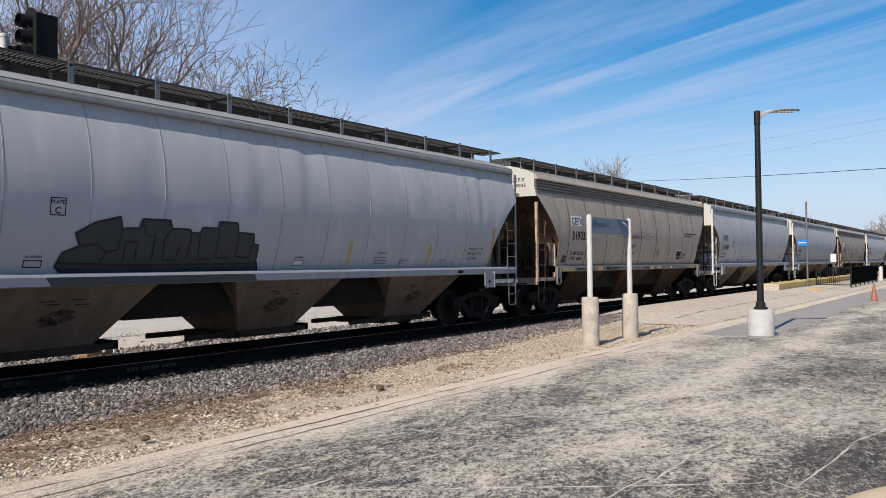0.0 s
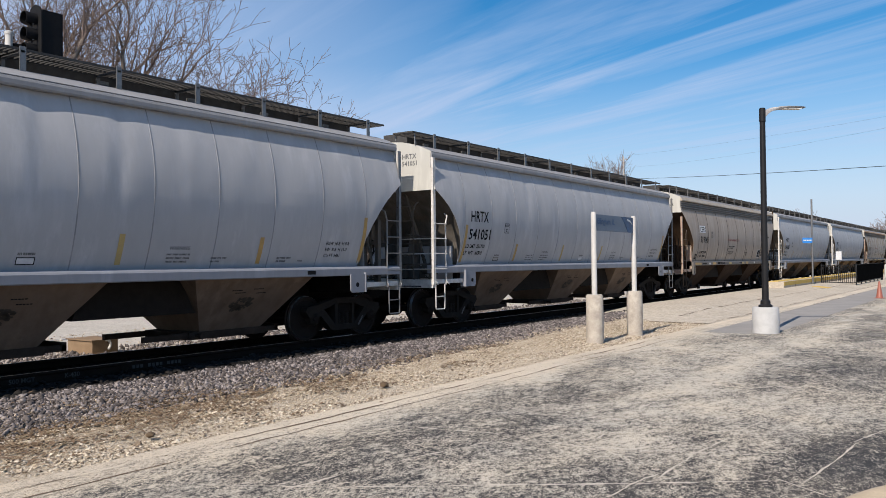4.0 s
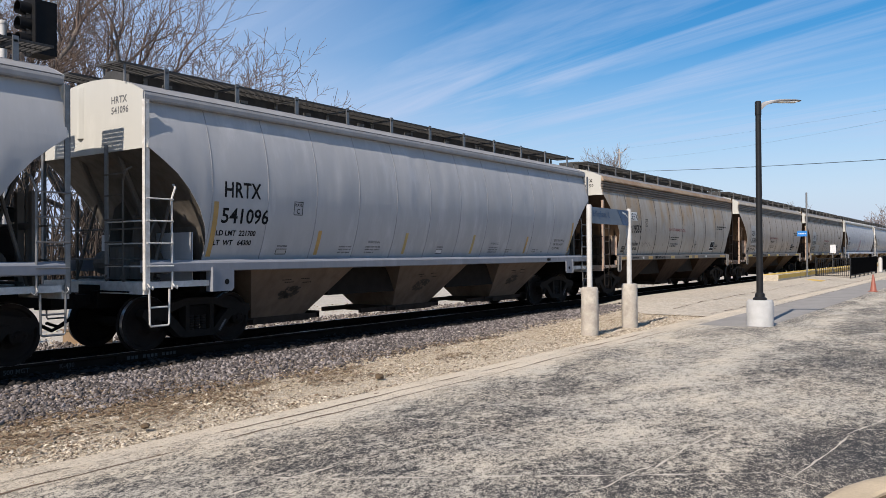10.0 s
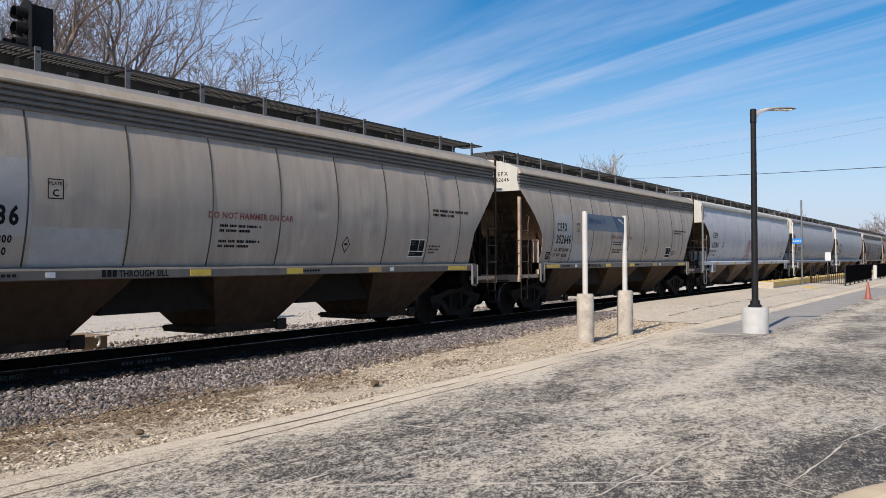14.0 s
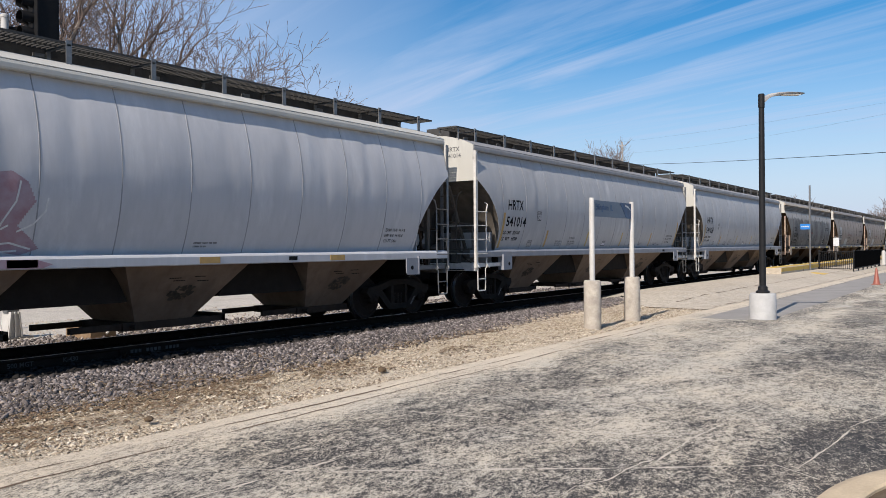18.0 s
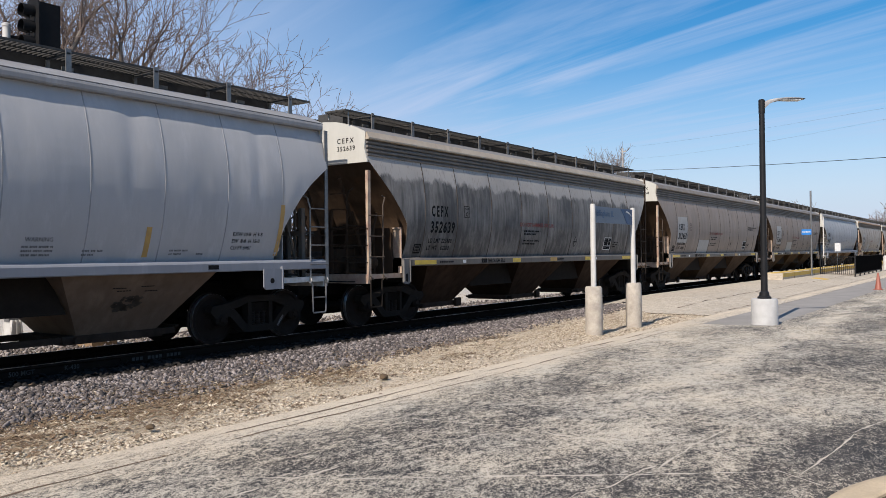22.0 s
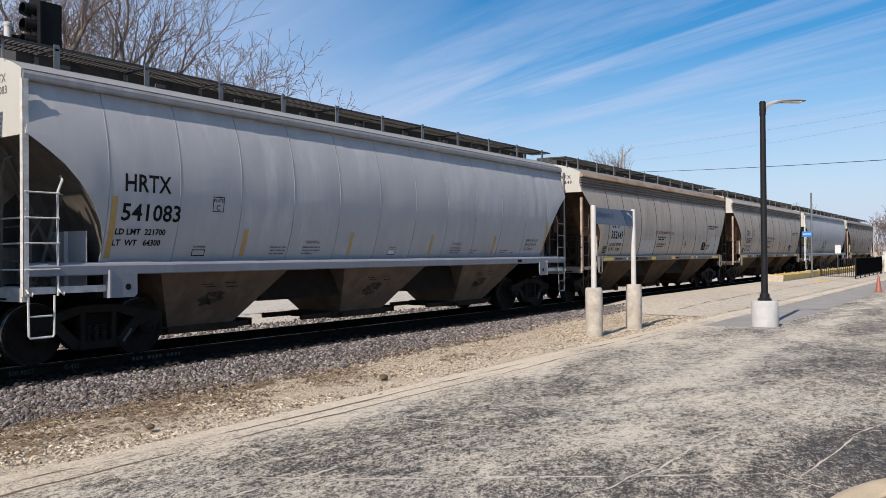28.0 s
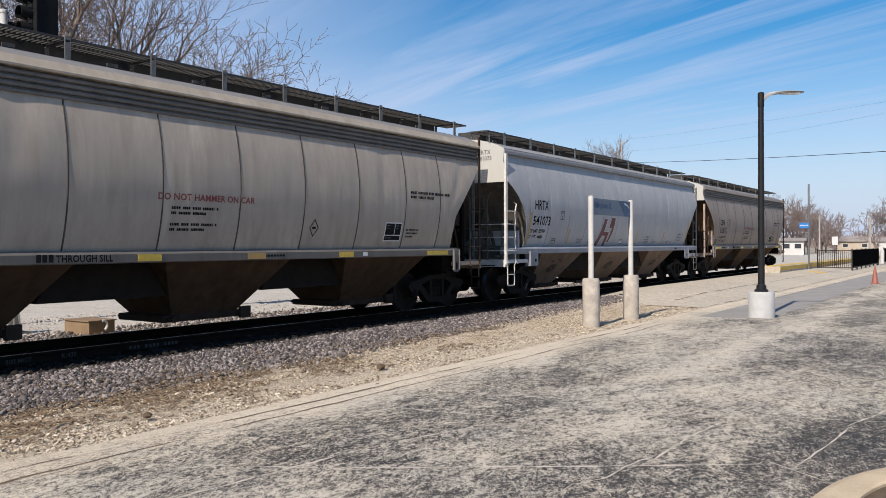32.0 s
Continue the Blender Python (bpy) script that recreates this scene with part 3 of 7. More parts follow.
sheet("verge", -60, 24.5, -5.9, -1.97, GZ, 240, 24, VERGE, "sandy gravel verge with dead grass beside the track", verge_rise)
sheet("track_bed", -320, 400, -2.0, 1.9, GZ + 0.02, 120, 6, BALLAST_BED, "crushed stone ballast under the track, near black for train shade", lambda x, y: GZ + 0.065 + 0.012 * noise.noise((x * 2, y * 3, 4)))
sheet("gravel_yard", -320, 400, 1.88, 16, GZ, 60, 10, PALE_GRAVEL, "pale crushed gravel behind the track", lambda x, y: GZ + 0.03 - 0.01 * min(1, (y - 1.88)))
sheet("road", -60, 160, -40, -5.72, GZ, 10, 10, ASPHALT, "bleached and cracked grey parking asphalt")


def apron_rise(x, y):
    """The concrete apron ramps up from the asphalt to near the rail top."""
    t = min(1, max(0, (y + 5.75) / 2.6))
    return GZ + 0.006 + 0.22 * t * t * (3 - 2 * t) * min(1, max(0, (x - 23) / 5))


sheet("pavement", 23.2, 160, -5.75, -1.55, GZ, 60, 14, APRON, "worn tan concrete apron beside the track", apron_rise)


sheet("path", 20.4, 58, -7.95, -6.35, GZ + 0.004, 20, 4, PATH_GREY, "smooth grey asphalt path beside the apron")


def make_cracks():
    """Sand-filled cracks across the asphalt, as thin raised ribbons."""
    bm = bmesh.new()

    def crack(x0, y0, x1, y1, width, wander):
        n = max(6, int(math.hypot(x1 - x0, y1 - y0) / 0.09))
        dx, dy = x1 - x0, y1 - y0
        ln = math.hypot(dx, dy)
        px, py = -dy / ln, dx / ln
        seed = rng.random() * 90
        rows = [[], []]
        for i in range(n + 1):
            t = i / n
            off = wander * (noise.noise((t * ln * 0.4, seed, 0)) + 0.3 * noise.noise((t * ln * 2.0, seed, 5)) + 0.25 * noise.noise((t * ln * 7.0, seed, 2)))
            w = 1.9 * width * (0.15 + 1.3 * abs(noise.noise((t * ln * 3.2, seed, 9)))) * (0.15 if i in (0, n) else 1)
            for k, s in ((0, -w), (1, w)):
                rows[k].append((x0 + dx * t + px * (off + s), y0 + dy * t + py * (off + s), GZ + 0.004))
        grid(bm, rows)
    for way, width, wander in (
            (((4.3, -7.1), (4.84, -8.07), (5.38, -8.85), (5.83, -9.45), (6.32, -10.14), (7.01, -11.06)), 0.012, 0.03),
            (((7.1, -6.9), (7.22, -7.63), (7.35, -8.21), (7.26, -9.06), (7.45, -9.7), (7.49, -10.19), (7.23, -10.73), (7.12, -11.03), (6.77, -11.51)), 0.013, 0.03),
            (((8.6, -9.82), (8.76, -10.39), (9.07, -10.93), (9.33, -11.64), (9.6, -12.4)), 0.013, 0.03),
            (((6.53, -10.24), (7.59, -10.22), (8.52, -10.31), (8.91, -10.31), (10.2, -10.45)), 0.009, 0.05),
            (((7.46, -9.76), (7.7, -10.3), (7.83, -10.72)), 0.010, 0.03),
            (((11.2, -11.8), (8.89, -11.41), (7.1, -11.26)), 0.009, 0.08),
            (((8.3, -7.0), (8.39, -7.61), (8.61, -8.27), (8.93, -8.91), (8.6, -9.82)), 0.009, 0.06),
            (((12.0, -7.0), (12.3, -8.6), (12.2, -10.8)), 0.012, 0.12),
            (((16.5, -8.0), (16.9, -9.6), (16.6, -12.5)), 0.014, 0.15),
            (((9.0, -8.9), (13.5, -9.2), (22.0, -9.0)), 0.012, 0.2),
            (((7.3, -8.4), (5.2, -7.9), (3.4, -7.7)), 0.009, 0.1)):
        for a, b in zip(way, way[1:]):
            crack(*a, *b, width, wander)
    for i in range(46):
        x, y, a = 2.5 + 20 * rng.random() ** 1.5, rng.uniform(-11.6, -6.6), rng.gauss(0, 0.35) + rng.choice((0, 1.45, 1.45, 1.0))
        ln = rng.uniform(0.5, 2.2)
        crack(x, y, x + ln * math.cos(a), y + ln * math.sin(a), rng.uniform(0.005, 0.010), 0.2)
    return finish(bm, "pavement_cracks")


tagged(part("pavement_cracks", make_cracks(), CRACK, None, "sand-filled cracks in the old asphalt"), category="cracks", kind="stuff")


def make_edge_cracks():
    """Two long dark cracks that follow the asphalt's edge."""
    bm = bmesh.new()
    for y0, seed, w, x0, step in ((-5.98, 2.0, 0.030, -4, 0.07), (-6.28, 7.0, 0.022, -4, 0.07), (-5.60, 4.0, 0.03, 24.0, 0.12), (-6.36, 6.0, 0.03, 27.0, 0.12), (-4.2, 8.0, 0.03, 25.0, 0.12)):
        rows = [[], []]
        for i in range(330):
            x = x0 + i * step
            y = y0 + 0.09 * noise.noise((x * 0.35, seed, 0)) + 0.03 * noise.noise((x * 2.5, seed, 3))
            d = w * max(0.05, 0.5 + 1.3 * noise.noise((x * 1.1, seed, 8)))
            z = GZ + 0.004 if x0 < 0 or y < -5.75 else apron_rise(x, y) + 0.006
            rows[0].append((x, y - d, z)), rows[1].append((x, y + d, z))
        grid(bm, rows)
    return finish(bm, "edge_cracks")


tagged(part("edge_cracks", make_edge_cracks(), JOINT, None, "long dark cracks along the asphalt edge"), category="cracks", kind="stuff")


def make_edge_lip():
    """The broken lip where the asphalt ends at the verge."""
    bm = bmesh.new()
    rows = [[], [], [], []]
    for i in range(420):
        x = -8 + i * 0.08
        e = -5.74 + 0.05 * noise.noise((x * 1.3, 3, 0)) + 0.02 * noise.noise((x * 7, 1, 0))
        for k, (dy, z) in enumerate(((-0.25, GZ + 0.003), (-0.03, GZ + 0.016), (0.0, GZ + 0.004), (0.02, GZ - 0.03))):
            rows[k].append((x, e + dy, z))
    grid(bm, rows)
    return finish(bm, "asphalt_lip", True)


tagged(part("asphalt_lip", make_edge_lip(), ASPHALT, None, "broken edge of the asphalt along the verge"), kind="structure")


def rail_profile():
    half = [(0.0, 0.0), (0.034, -0.004), (0.037, -0.03), (0.03, -0.042), (0.009, -0.055), (0.008, -0.135), (0.03, -0.15), (0.07, -0.16), (0.07, -0.172)]
    return half + [(-a, b) for a, b in reversed(half)][:-1]


def make_track():
    track = thing("railway_track", "steel rails on dark timber ties in shaded ballast", "railway track")
    for y in (-0.752, 0.752):
        bm = bmesh.new()
        prism(bm, [(y + a, b) for a, b in rail_profile()], 0, -320, 400)
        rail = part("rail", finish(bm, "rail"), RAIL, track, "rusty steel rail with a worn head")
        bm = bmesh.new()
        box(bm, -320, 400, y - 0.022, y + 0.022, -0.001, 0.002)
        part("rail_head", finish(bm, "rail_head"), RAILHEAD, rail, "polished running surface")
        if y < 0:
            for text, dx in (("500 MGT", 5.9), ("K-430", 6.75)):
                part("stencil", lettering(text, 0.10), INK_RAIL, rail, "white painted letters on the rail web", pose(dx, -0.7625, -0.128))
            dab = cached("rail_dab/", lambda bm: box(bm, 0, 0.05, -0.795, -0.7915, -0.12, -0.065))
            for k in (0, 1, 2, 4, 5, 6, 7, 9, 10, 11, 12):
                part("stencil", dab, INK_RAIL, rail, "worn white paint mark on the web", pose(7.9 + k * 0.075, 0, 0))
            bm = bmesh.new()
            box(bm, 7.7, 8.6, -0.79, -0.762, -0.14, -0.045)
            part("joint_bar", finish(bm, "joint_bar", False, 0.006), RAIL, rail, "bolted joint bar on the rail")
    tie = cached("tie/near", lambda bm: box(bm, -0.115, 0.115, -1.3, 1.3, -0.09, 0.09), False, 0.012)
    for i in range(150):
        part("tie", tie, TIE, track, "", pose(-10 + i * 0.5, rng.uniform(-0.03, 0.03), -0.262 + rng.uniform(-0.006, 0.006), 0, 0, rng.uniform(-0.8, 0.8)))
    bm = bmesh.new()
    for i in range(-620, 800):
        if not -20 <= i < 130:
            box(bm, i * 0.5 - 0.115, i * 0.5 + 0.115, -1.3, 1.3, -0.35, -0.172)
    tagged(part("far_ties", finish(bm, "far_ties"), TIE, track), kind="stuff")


make_track()


def stones(name, count, area, size, height, material, label, flat=0.7, lite=False):
    """Loose stones strewn over an area, each a squashed, jittered eight-sided lump with cut corners."""
    g = np.random.default_rng(len(name) + count)
    base = np.array([(1, 0, 0), (0.3, 0.95, 0.05), (-0.85, 0.6, 0), (-0.8, -0.65, 0.1), (0.35, -0.95, 0), (0.45, 0.25, 0.85), (-0.5, 0.1, 0.9), (0.0, -0.4, 0.95), (0, 0, -0.8)], dtype=float)
    tris = np.array([(0, 1, 5), (1, 2, 6), (1, 6, 5), (2, 3, 6), (3, 7, 6), (3, 4, 7), (4, 0, 7), (0, 5, 7), (5, 6, 7), (1, 0, 8), (2, 1, 8), (3, 2, 8), (4, 3, 8), (0, 4, 8)])
    if lite:
        base, tris = base[[0, 2, 3, 4, 5, 6]], np.array([(0, 1, 4), (1, 5, 4), (1, 2, 5), (2, 3, 5), (3, 4, 5), (3, 0, 4)])
    nv = len(base)
    xy = area(g, count)
    s = g.uniform(size[0], size[1], count) * (1 + 0.6 * g.random(count) ** 4)
    ang = g.uniform(0, 2 * np.pi, count)
    tilt = g.normal(0, 0.35, (count, 2))
    v = base[None] * s[:, None, None] * g.uniform(0.6, 1.4, (count, 1, 3)) * (1 + g.normal(0, 0.19, (count, nv, 3)))
    v[:, :, 2] *= flat
    v[:, :, 2] += v[:, :, 0] * tilt[:, :1] + v[:, :, 1] * tilt[:, 1:]
    c, sn = np.cos(ang)[:, None], np.sin(ang)[:, None]
    x, y = v[:, :, 0] * c - v[:, :, 1] * sn, v[:, :, 0] * sn + v[:, :, 1] * c
    z0 = np.array([height(float(a), float(b)) for a, b in xy])
    out = np.stack([x + xy[:, :1], y + xy[:, 1:], v[:, :, 2] + z0[:, None] + s[:, None] * g.uniform(0.05, 0.5, (count, 1))], -1).reshape(-1, 3)
    faces = (tris[None] + (np.arange(count) * nv)[:, None, None]).reshape(-1, 3)
    me = bpy.data.meshes.new(name)
    me.vertices.add(len(out)), me.loops.add(faces.size), me.polygons.add(len(faces))
    me.vertices.foreach_set("co", out.astype(np.float32).ravel())
    me.loops.foreach_set("vertex_index", faces.astype(np.int32).ravel())
    me.polygons.foreach_set("loop_start", np.arange(0, faces.size, 3, dtype=np.int32))
    me.update(calc_edges=True)
    ob = part(name, me, material, None, label)
    return tagged(ob, category="stones", kind="stuff")


def strip(x0, x1, y0, y1, near=1.6):
    """Points over a strip, denser at its near end."""
    def area(g, n):
        return np.stack([x0 + (x1 - x0) * g.random(n) ** near, g.uniform(y0, y1, n)], -1)
    return area


def ballast_height(x, y):
    return verge_rise(x, y) if y < -1.97 else GZ + 0.06


def ballast_area(g, n):
    x = 1.5 + 23 * g.random(n) ** 1.35
    y = -2.16 - (1.32 - 0.055 * np.maximum(0, x - 8)) * g.random(n) - 0.5 * g.random(n) ** 3 + 0.12 * np.sin(x * 1.1) * g.random(n)
    return np.stack([x, y], -1)


stones("ballast_stones", 37000, ballast_area, (0.012, 0.030), ballast_height, STONE_GREY, "loose grey ballast stones along the track")
stones("track_stones", 10500, strip(-2, 26, -2.28, 1.9), (0.02, 0.04), lambda x, y: GZ + 0.075 if y > -2.0 else ballast_height(x, y), STONE_SHADE, "ballast stones along the rails, train shade in their colour", 0.7, True)
def patchy(g, n):
    """Chips over the verge, in drifts."""
    x, y = 1.5 + 22.8 * g.random(3 * n) ** 1.35, g.uniform(-5.75, -2.7, 3 * n)
    keep = np.sin(x * 1.9 + 2.0 * np.sin(y * 2.3)) + np.sin(y * 5.0 + x * 0.6) + g.normal(0, 0.8, 3 * n) > 0.1 - 0.12 * np.maximum(0, x - 11)
    return np.stack([x, y], -1)[keep][:n]


stones("verge_chips", 30000, patchy, (0.006, 0.02), ballast_height, STONE_VERGE, "mixed brown and pale stone chips on the verge", 0.6, True)
stones("yard_gravel", 6500, strip(6, 45, 1.9, 7.5, 1.2), (0.01, 0.026), lambda x, y: GZ + 0.03, STONE_TAN, "pale gravel stones behind the track", 0.6, True)
stones("far_ballast", 4200, strip(4, 34, 1.95, 3.6, 1.3), (0.018, 0.042), lambda x, y: GZ + 0.03, STONE_GREY, "loose grey ballast on the far shoulder of the track", 0.8)
stones("grit", 3000, strip(2, 20, -6.6, -5.7), (0.003, 0.008), lambda x, y: GZ, STONE_TAN, "sandy grit washed over the asphalt edge", 0.6, True)
stones("verge_grit", 26000, strip(1.5, 24, -5.75, -2.9, 1.5), (0.004, 0.011), ballast_height, STONE_VERGE, "fine mixed grit on the verge", 0.6, True)


def make_litter():
    """Dead twigs, stalks and leaf flakes in a brown band along the verge."""
    bm = bmesh.new()
    for i in range(420):
        x, y = 1.5 + 22 * rng.random() ** 1.3, rng.gauss(-3.75, 0.45)
        a, ln = rng.uniform(-0.7, 0.7), rng.uniform(0.05, 0.3)
        p = Vector((x, y, verge_rise(x, y) + rng.uniform(0.01, 0.035)))
        q = p + Vector((ln * math.cos(a), ln * math.sin(a), rng.uniform(-0.01, 0.03)))
        tube(bm, p, q, 0.004, 4, 0.002)
    for i in range(24000):
        x, y = 1.5 + 22 * rng.random() ** 1.4, rng.gauss(-3.9, 0.66)
        if noise.noise((x * 0.7, y * 1.6, 7)) < -0.12 + 0.09 * max(0, x - 7.5):
            continue
        z, a, ln = verge_rise(x, y) + rng.uniform(0.008, 0.03), rng.uniform(0, 6.3), rng.uniform(0.015, 0.045)
        c, s = math.cos(a) * ln, math.sin(a) * ln
        tilt = rng.uniform(-0.4, 0.4) * ln
        bm.faces.new([bm.verts.new(p) for p in ((x - c, y - s, z - tilt), (x + s * 0.5, y - c * 0.5, z), (x + c, y + s, z + tilt), (x - s * 0.5, y + c * 0.5, z + 0.004))])
    return finish(bm, "litter")


tagged(part("twig_litter", make_litter(), LITTER, None, "dead brown leaves, twigs and stalks on the verge"), category="leaf litter", kind="stuff")


def make_straw():
    """Dry grass stalks lying flat over the verge, thickest along the foot of the ballast."""
    g = np.random.default_rng(77)
    n = 9000
    x, y = 1.5 + 22 * g.random(n) ** 1.35, g.normal(-4.1, 0.75, n)
    a, ln, w = g.normal(0.0, 0.5, n), g.uniform(0.03, 0.13, n), g.uniform(0.0012, 0.003, n)
    ok = (y > -5.8) & (y < -2.7)
    vs = []
    for x, y, a, ln, w in zip(x[ok], y[ok], a[ok], ln[ok], w[ok]):
        c, s, z = math.cos(a), math.sin(a), verge_rise(x, y) + 0.022
        vs += [(x - s * w, y + c * w, z), (x + s * w, y - c * w, z), (x + c * ln + s * w, y + s * ln - c * w, z + 0.014), (x + c * ln - s * w, y + s * ln + c * w, z + 0.014)]
    me = bpy.data.meshes.new("dry_straw")
    me.from_pydata(vs, [], [(i, i + 1, i + 2, i + 3) for i in range(0, len(vs), 4)])
    return me


STRAW = simple("dry_straw", (0.46, 0.36, 0.22), (0.30, 0.22, 0.13), 9, 0.9)
tagged(part("dry_straw", make_straw(), STRAW, None, "dry grass stalks lying on the verge"), category="straw", kind="stuff")


def clod(at, size, label):
    bm = bmesh.new()
    bmesh.ops.create_icosphere(bm, subdivisions=2, radius=1)
    for v in bm.verts:
        v.co *= size * (1 + 0.35 * noise.noise(v.co * 1.7 + Vector(at)))
        v.co.z *= 0.65
    ob = part("clod", finish(bm, "clod"), MULCH, None, label, pose(*at))
    return tagged(ob, category="clod")


clod((9.15, -5.15, GZ + 0.05), 0.07, "dark clod of soil on the gravel verge")
clod((5.18, -5.2, GZ + 0.04), 0.048, "small dark clod with dead leaves on the verge")

# ---- covered hopper cars ----
# A car's own space: x along it (its leading end at -x), origin at mid length on the rail top.
# kind: half body length, length over the couplers, seams of the side, its cross section and its end outline
def spread(a, b, n):
    return [a + (b - a) * i / n for i in range(n + 1)]


class Kind:
    def __init__(self, name, half, seams, curve, outline, eave, bays):
        self.name, self.half, self.seams, self.curve, self.outline, self.eave, self.bays = name, half, seams, curve, outline, eave, bays

    def u(self, z):
        """Half width of the side sheet at a height: a barrel, widest at its middle, drawing in below and above."""
        mid, wide, low, high = self.curve
        z = max(1.5, z)
        return wide - (low if z < mid else high) * (z - mid) ** 2

    def inset(self, z):
        """How far the body's end lies behind its foremost edge at a height."""
        s = self.outline
        if z <= s[0][0]:
            return s[0][1]
        for (z0, u0), (z1, u1) in zip(s, s[1:]):
            if z <= z1:
                return u0 + (u1 - u0) * (z - z0) / (z1 - z0)
        return s[-1][1]


SECTION_A = (2.85, 1.605, 0.17, 0.16)    # mid height, half width there, draw below, draw above
OUT_A = [(1.5, 1.26), (1.8, 1.21), (2.1, 1.13), (2.4, 0.98), (2.7, 0.76), (2.95, 0.52), (3.15, 0.26), (3.33, 0.0), (4.3, 0.0)]
SECTION_B = (2.65, 1.605, 0.16, 0.12)
OUT_B = [(1.5, 1.24), (1.85, 1.29), (2.3, 1.24), (2.6, 1.00), (2.95, 0.69), (3.25, 0.39), (3.45, 0.20), (3.64, 0.03), (3.72, 0.0), (4.3, 0.0)]
KIND_A = Kind("a", 8.29, [0.6425 + 1.285 * k for k in range(6)], SECTION_A, OUT_A, 4.12, 3)
KIND_B = Kind("b", 8.08, [0.0, 1.60, 3.20, 4.80, 6.15], SECTION_B, OUT_B, 3.74, 3)
KIND_C = Kind("c", 9.49, [0.6425 + 1.285 * k for k in range(7)], SECTION_A, OUT_A, 4.12, 4)
AXLE_IN, AXLE_GAP, WHEEL_R = 1.35, 1.778, 0.457


def panel_rows(k, x0, x1, variant, end):
    """Rows of points over one side sheet: pillowed between its seams, with a few dents and folds."""
    key = (k.name, x0, x1, variant, end)
    if key in ROWS:
        return ROWS[key]
    zs = sorted(set([round(z, 3) for z, _ in k.outline if 1.5 < z < k.eave] + [round(z, 3) for z in spread(1.5, k.eave, 20)]))
    rows = []
    for z in zs:
        a, b = x0, x1
        if end < 0:
            a = -k.half + k.inset(z) if z < 4.2 else x0
        if end > 0:
            b = k.half - k.inset(z)
        row = []
        for i in range(13):
            t = i / 12
            x = a + (b - a) * t
            puff = 0.012 * math.sin(math.pi * t) * math.sin(math.pi * min(1, max(0, (z - 1.5) / (k.eave - 1.5))))
            dent = 0.022 * max(0.0, noise.noise((x * 1.1 + variant * 7.3, z * 0.8, variant * 3.1)) - 0.15)
            dent += 0.012 * max(0.0, noise.noise((x * 3.4 + variant * 5.3, z * 0.7, variant * 1.7)) - 0.2)
            if variant == 1:
                fold = t - 0.38 - 0.05 * z
                dent += 0.020 * max(0.0, 1 - abs(fold) / (0.10 if fold < 0 else 0.24)) * min(1, max(0, (z - 2.45) / 0.5))
            if k.eave < 4 and variant in (2, 3):
                cx, cz = x0 + (0.32 + 0.2 * variant - 0.1) * (x1 - x0) * 0.8, 2.15 + 0.45 * (variant - 2) + 0.3 * noise.noise((x0, 3.0, 1.0))
                r = math.hypot((x - cx) / 0.34, (z - cz + 0.3 * (x - cx)) / 0.17)
                dent += 0.026 * max(0.0, 1 - r) ** 1.2
            if k.eave > 4:
                wave = noise.noise((x * 2.3 + variant * 3.7, z * 0.45, 9.0 + variant))
                dent += 0.020 * max(0.0, wave - 0.12) * min(1, max(0, (z - 1.9) / 0.6)) * (1.6 if k.half > 9 else 0.9)
            edge = min(1, 5 * t, 5 * (1 - t))
            row.append((x, -(k.u(z) + puff - dent * edge), z))
        rows.append(row)
    ROWS[key] = rows
    return rows


ROWS, PANELS = {}, {}


def side_panel(k, x0, x1, variant, end=0):
    """One side sheet between two seams on the -y side; end -1 or 1: cut by the body's end outline."""
    def build(bm):
        grid(bm, panel_rows(k, x0, x1, variant, end))
        bm.normal_update()
        if sum(f.normal.y for f in bm.faces) > 0:
            bmesh.ops.reverse_faces(bm, faces=bm.faces[:])
        bmesh.ops.solidify(bm, geom=bm.faces[:], thickness=0.008)
    return cached("side_panel/%s/%.2f/%.2f/%d" % (k.name, x0, x1, variant), build, True)


def skin(car, k, x, z):
    """Half width of a car's own side sheet, dents and all."""
    for a, b, variant, end in PANELS[car.name]:
        if a <= x <= b:
            rows = panel_rows(k, a, b, variant, end)
            for lo, hi in zip(rows, rows[1:]):
                if lo[0][2] <= z <= hi[0][2]:
                    t, out = (z - lo[0][2]) / (hi[0][2] - lo[0][2]), []
                    for row in (lo, hi):
                        f = min(11.999, max(0.0, 12 * (x - row[0][0]) / (row[-1][0] - row[0][0])))
                        i = int(f)
                        out.append(row[i][1] + (row[i + 1][1] - row[i][1]) * (f - i))
                    return -(out[0] + (out[1] - out[0]) * t)
    return k.u(z)


def far_side(k):
    def build(bm):
        zs = spread(1.5, k.eave, 12)
        grid(bm, [[(x, k.u(z), z) for x in spread(-k.half + k.inset(z), k.half - k.inset(z), 12)] for z in zs])
        thick(bm, 0.008)
    return cached("far_side/" + k.name, build, True)


def seam(k, wide, proud):
    def build(bm):
        zs = spread(1.5, k.eave, 14)
        grid(bm, [[(-wide, -k.u(z) + 0.004, z), (-wide * 0.5, -k.u(z) - proud, z), (wide * 0.5, -k.u(z) - proud, z), (wide, -k.u(z) + 0.004, z)] for z in zs])
    return cached("side_seam/" + k.name, build)


def end_sheet(k, z0, z1):
    """The body's end from height z0 to z1, over its full width, on the leading end."""
    def build(bm):
        zs = sorted(set([z0, z1] + [z for z, _ in k.outline if z0 < z < z1] + [z for z in spread(1.5, 4.1, 13) if z0 < z < z1]))
        grid(bm, [[(-k.half + k.inset(z) + 0.012, k.u(z) * t, z) for t in (-0.995, -0.6, 0, 0.6, 0.995)] for z in zs])
        thick(bm, 0.01)
    return cached("end_sheet/%s/%.2f" % (k.name, z0), build, True)


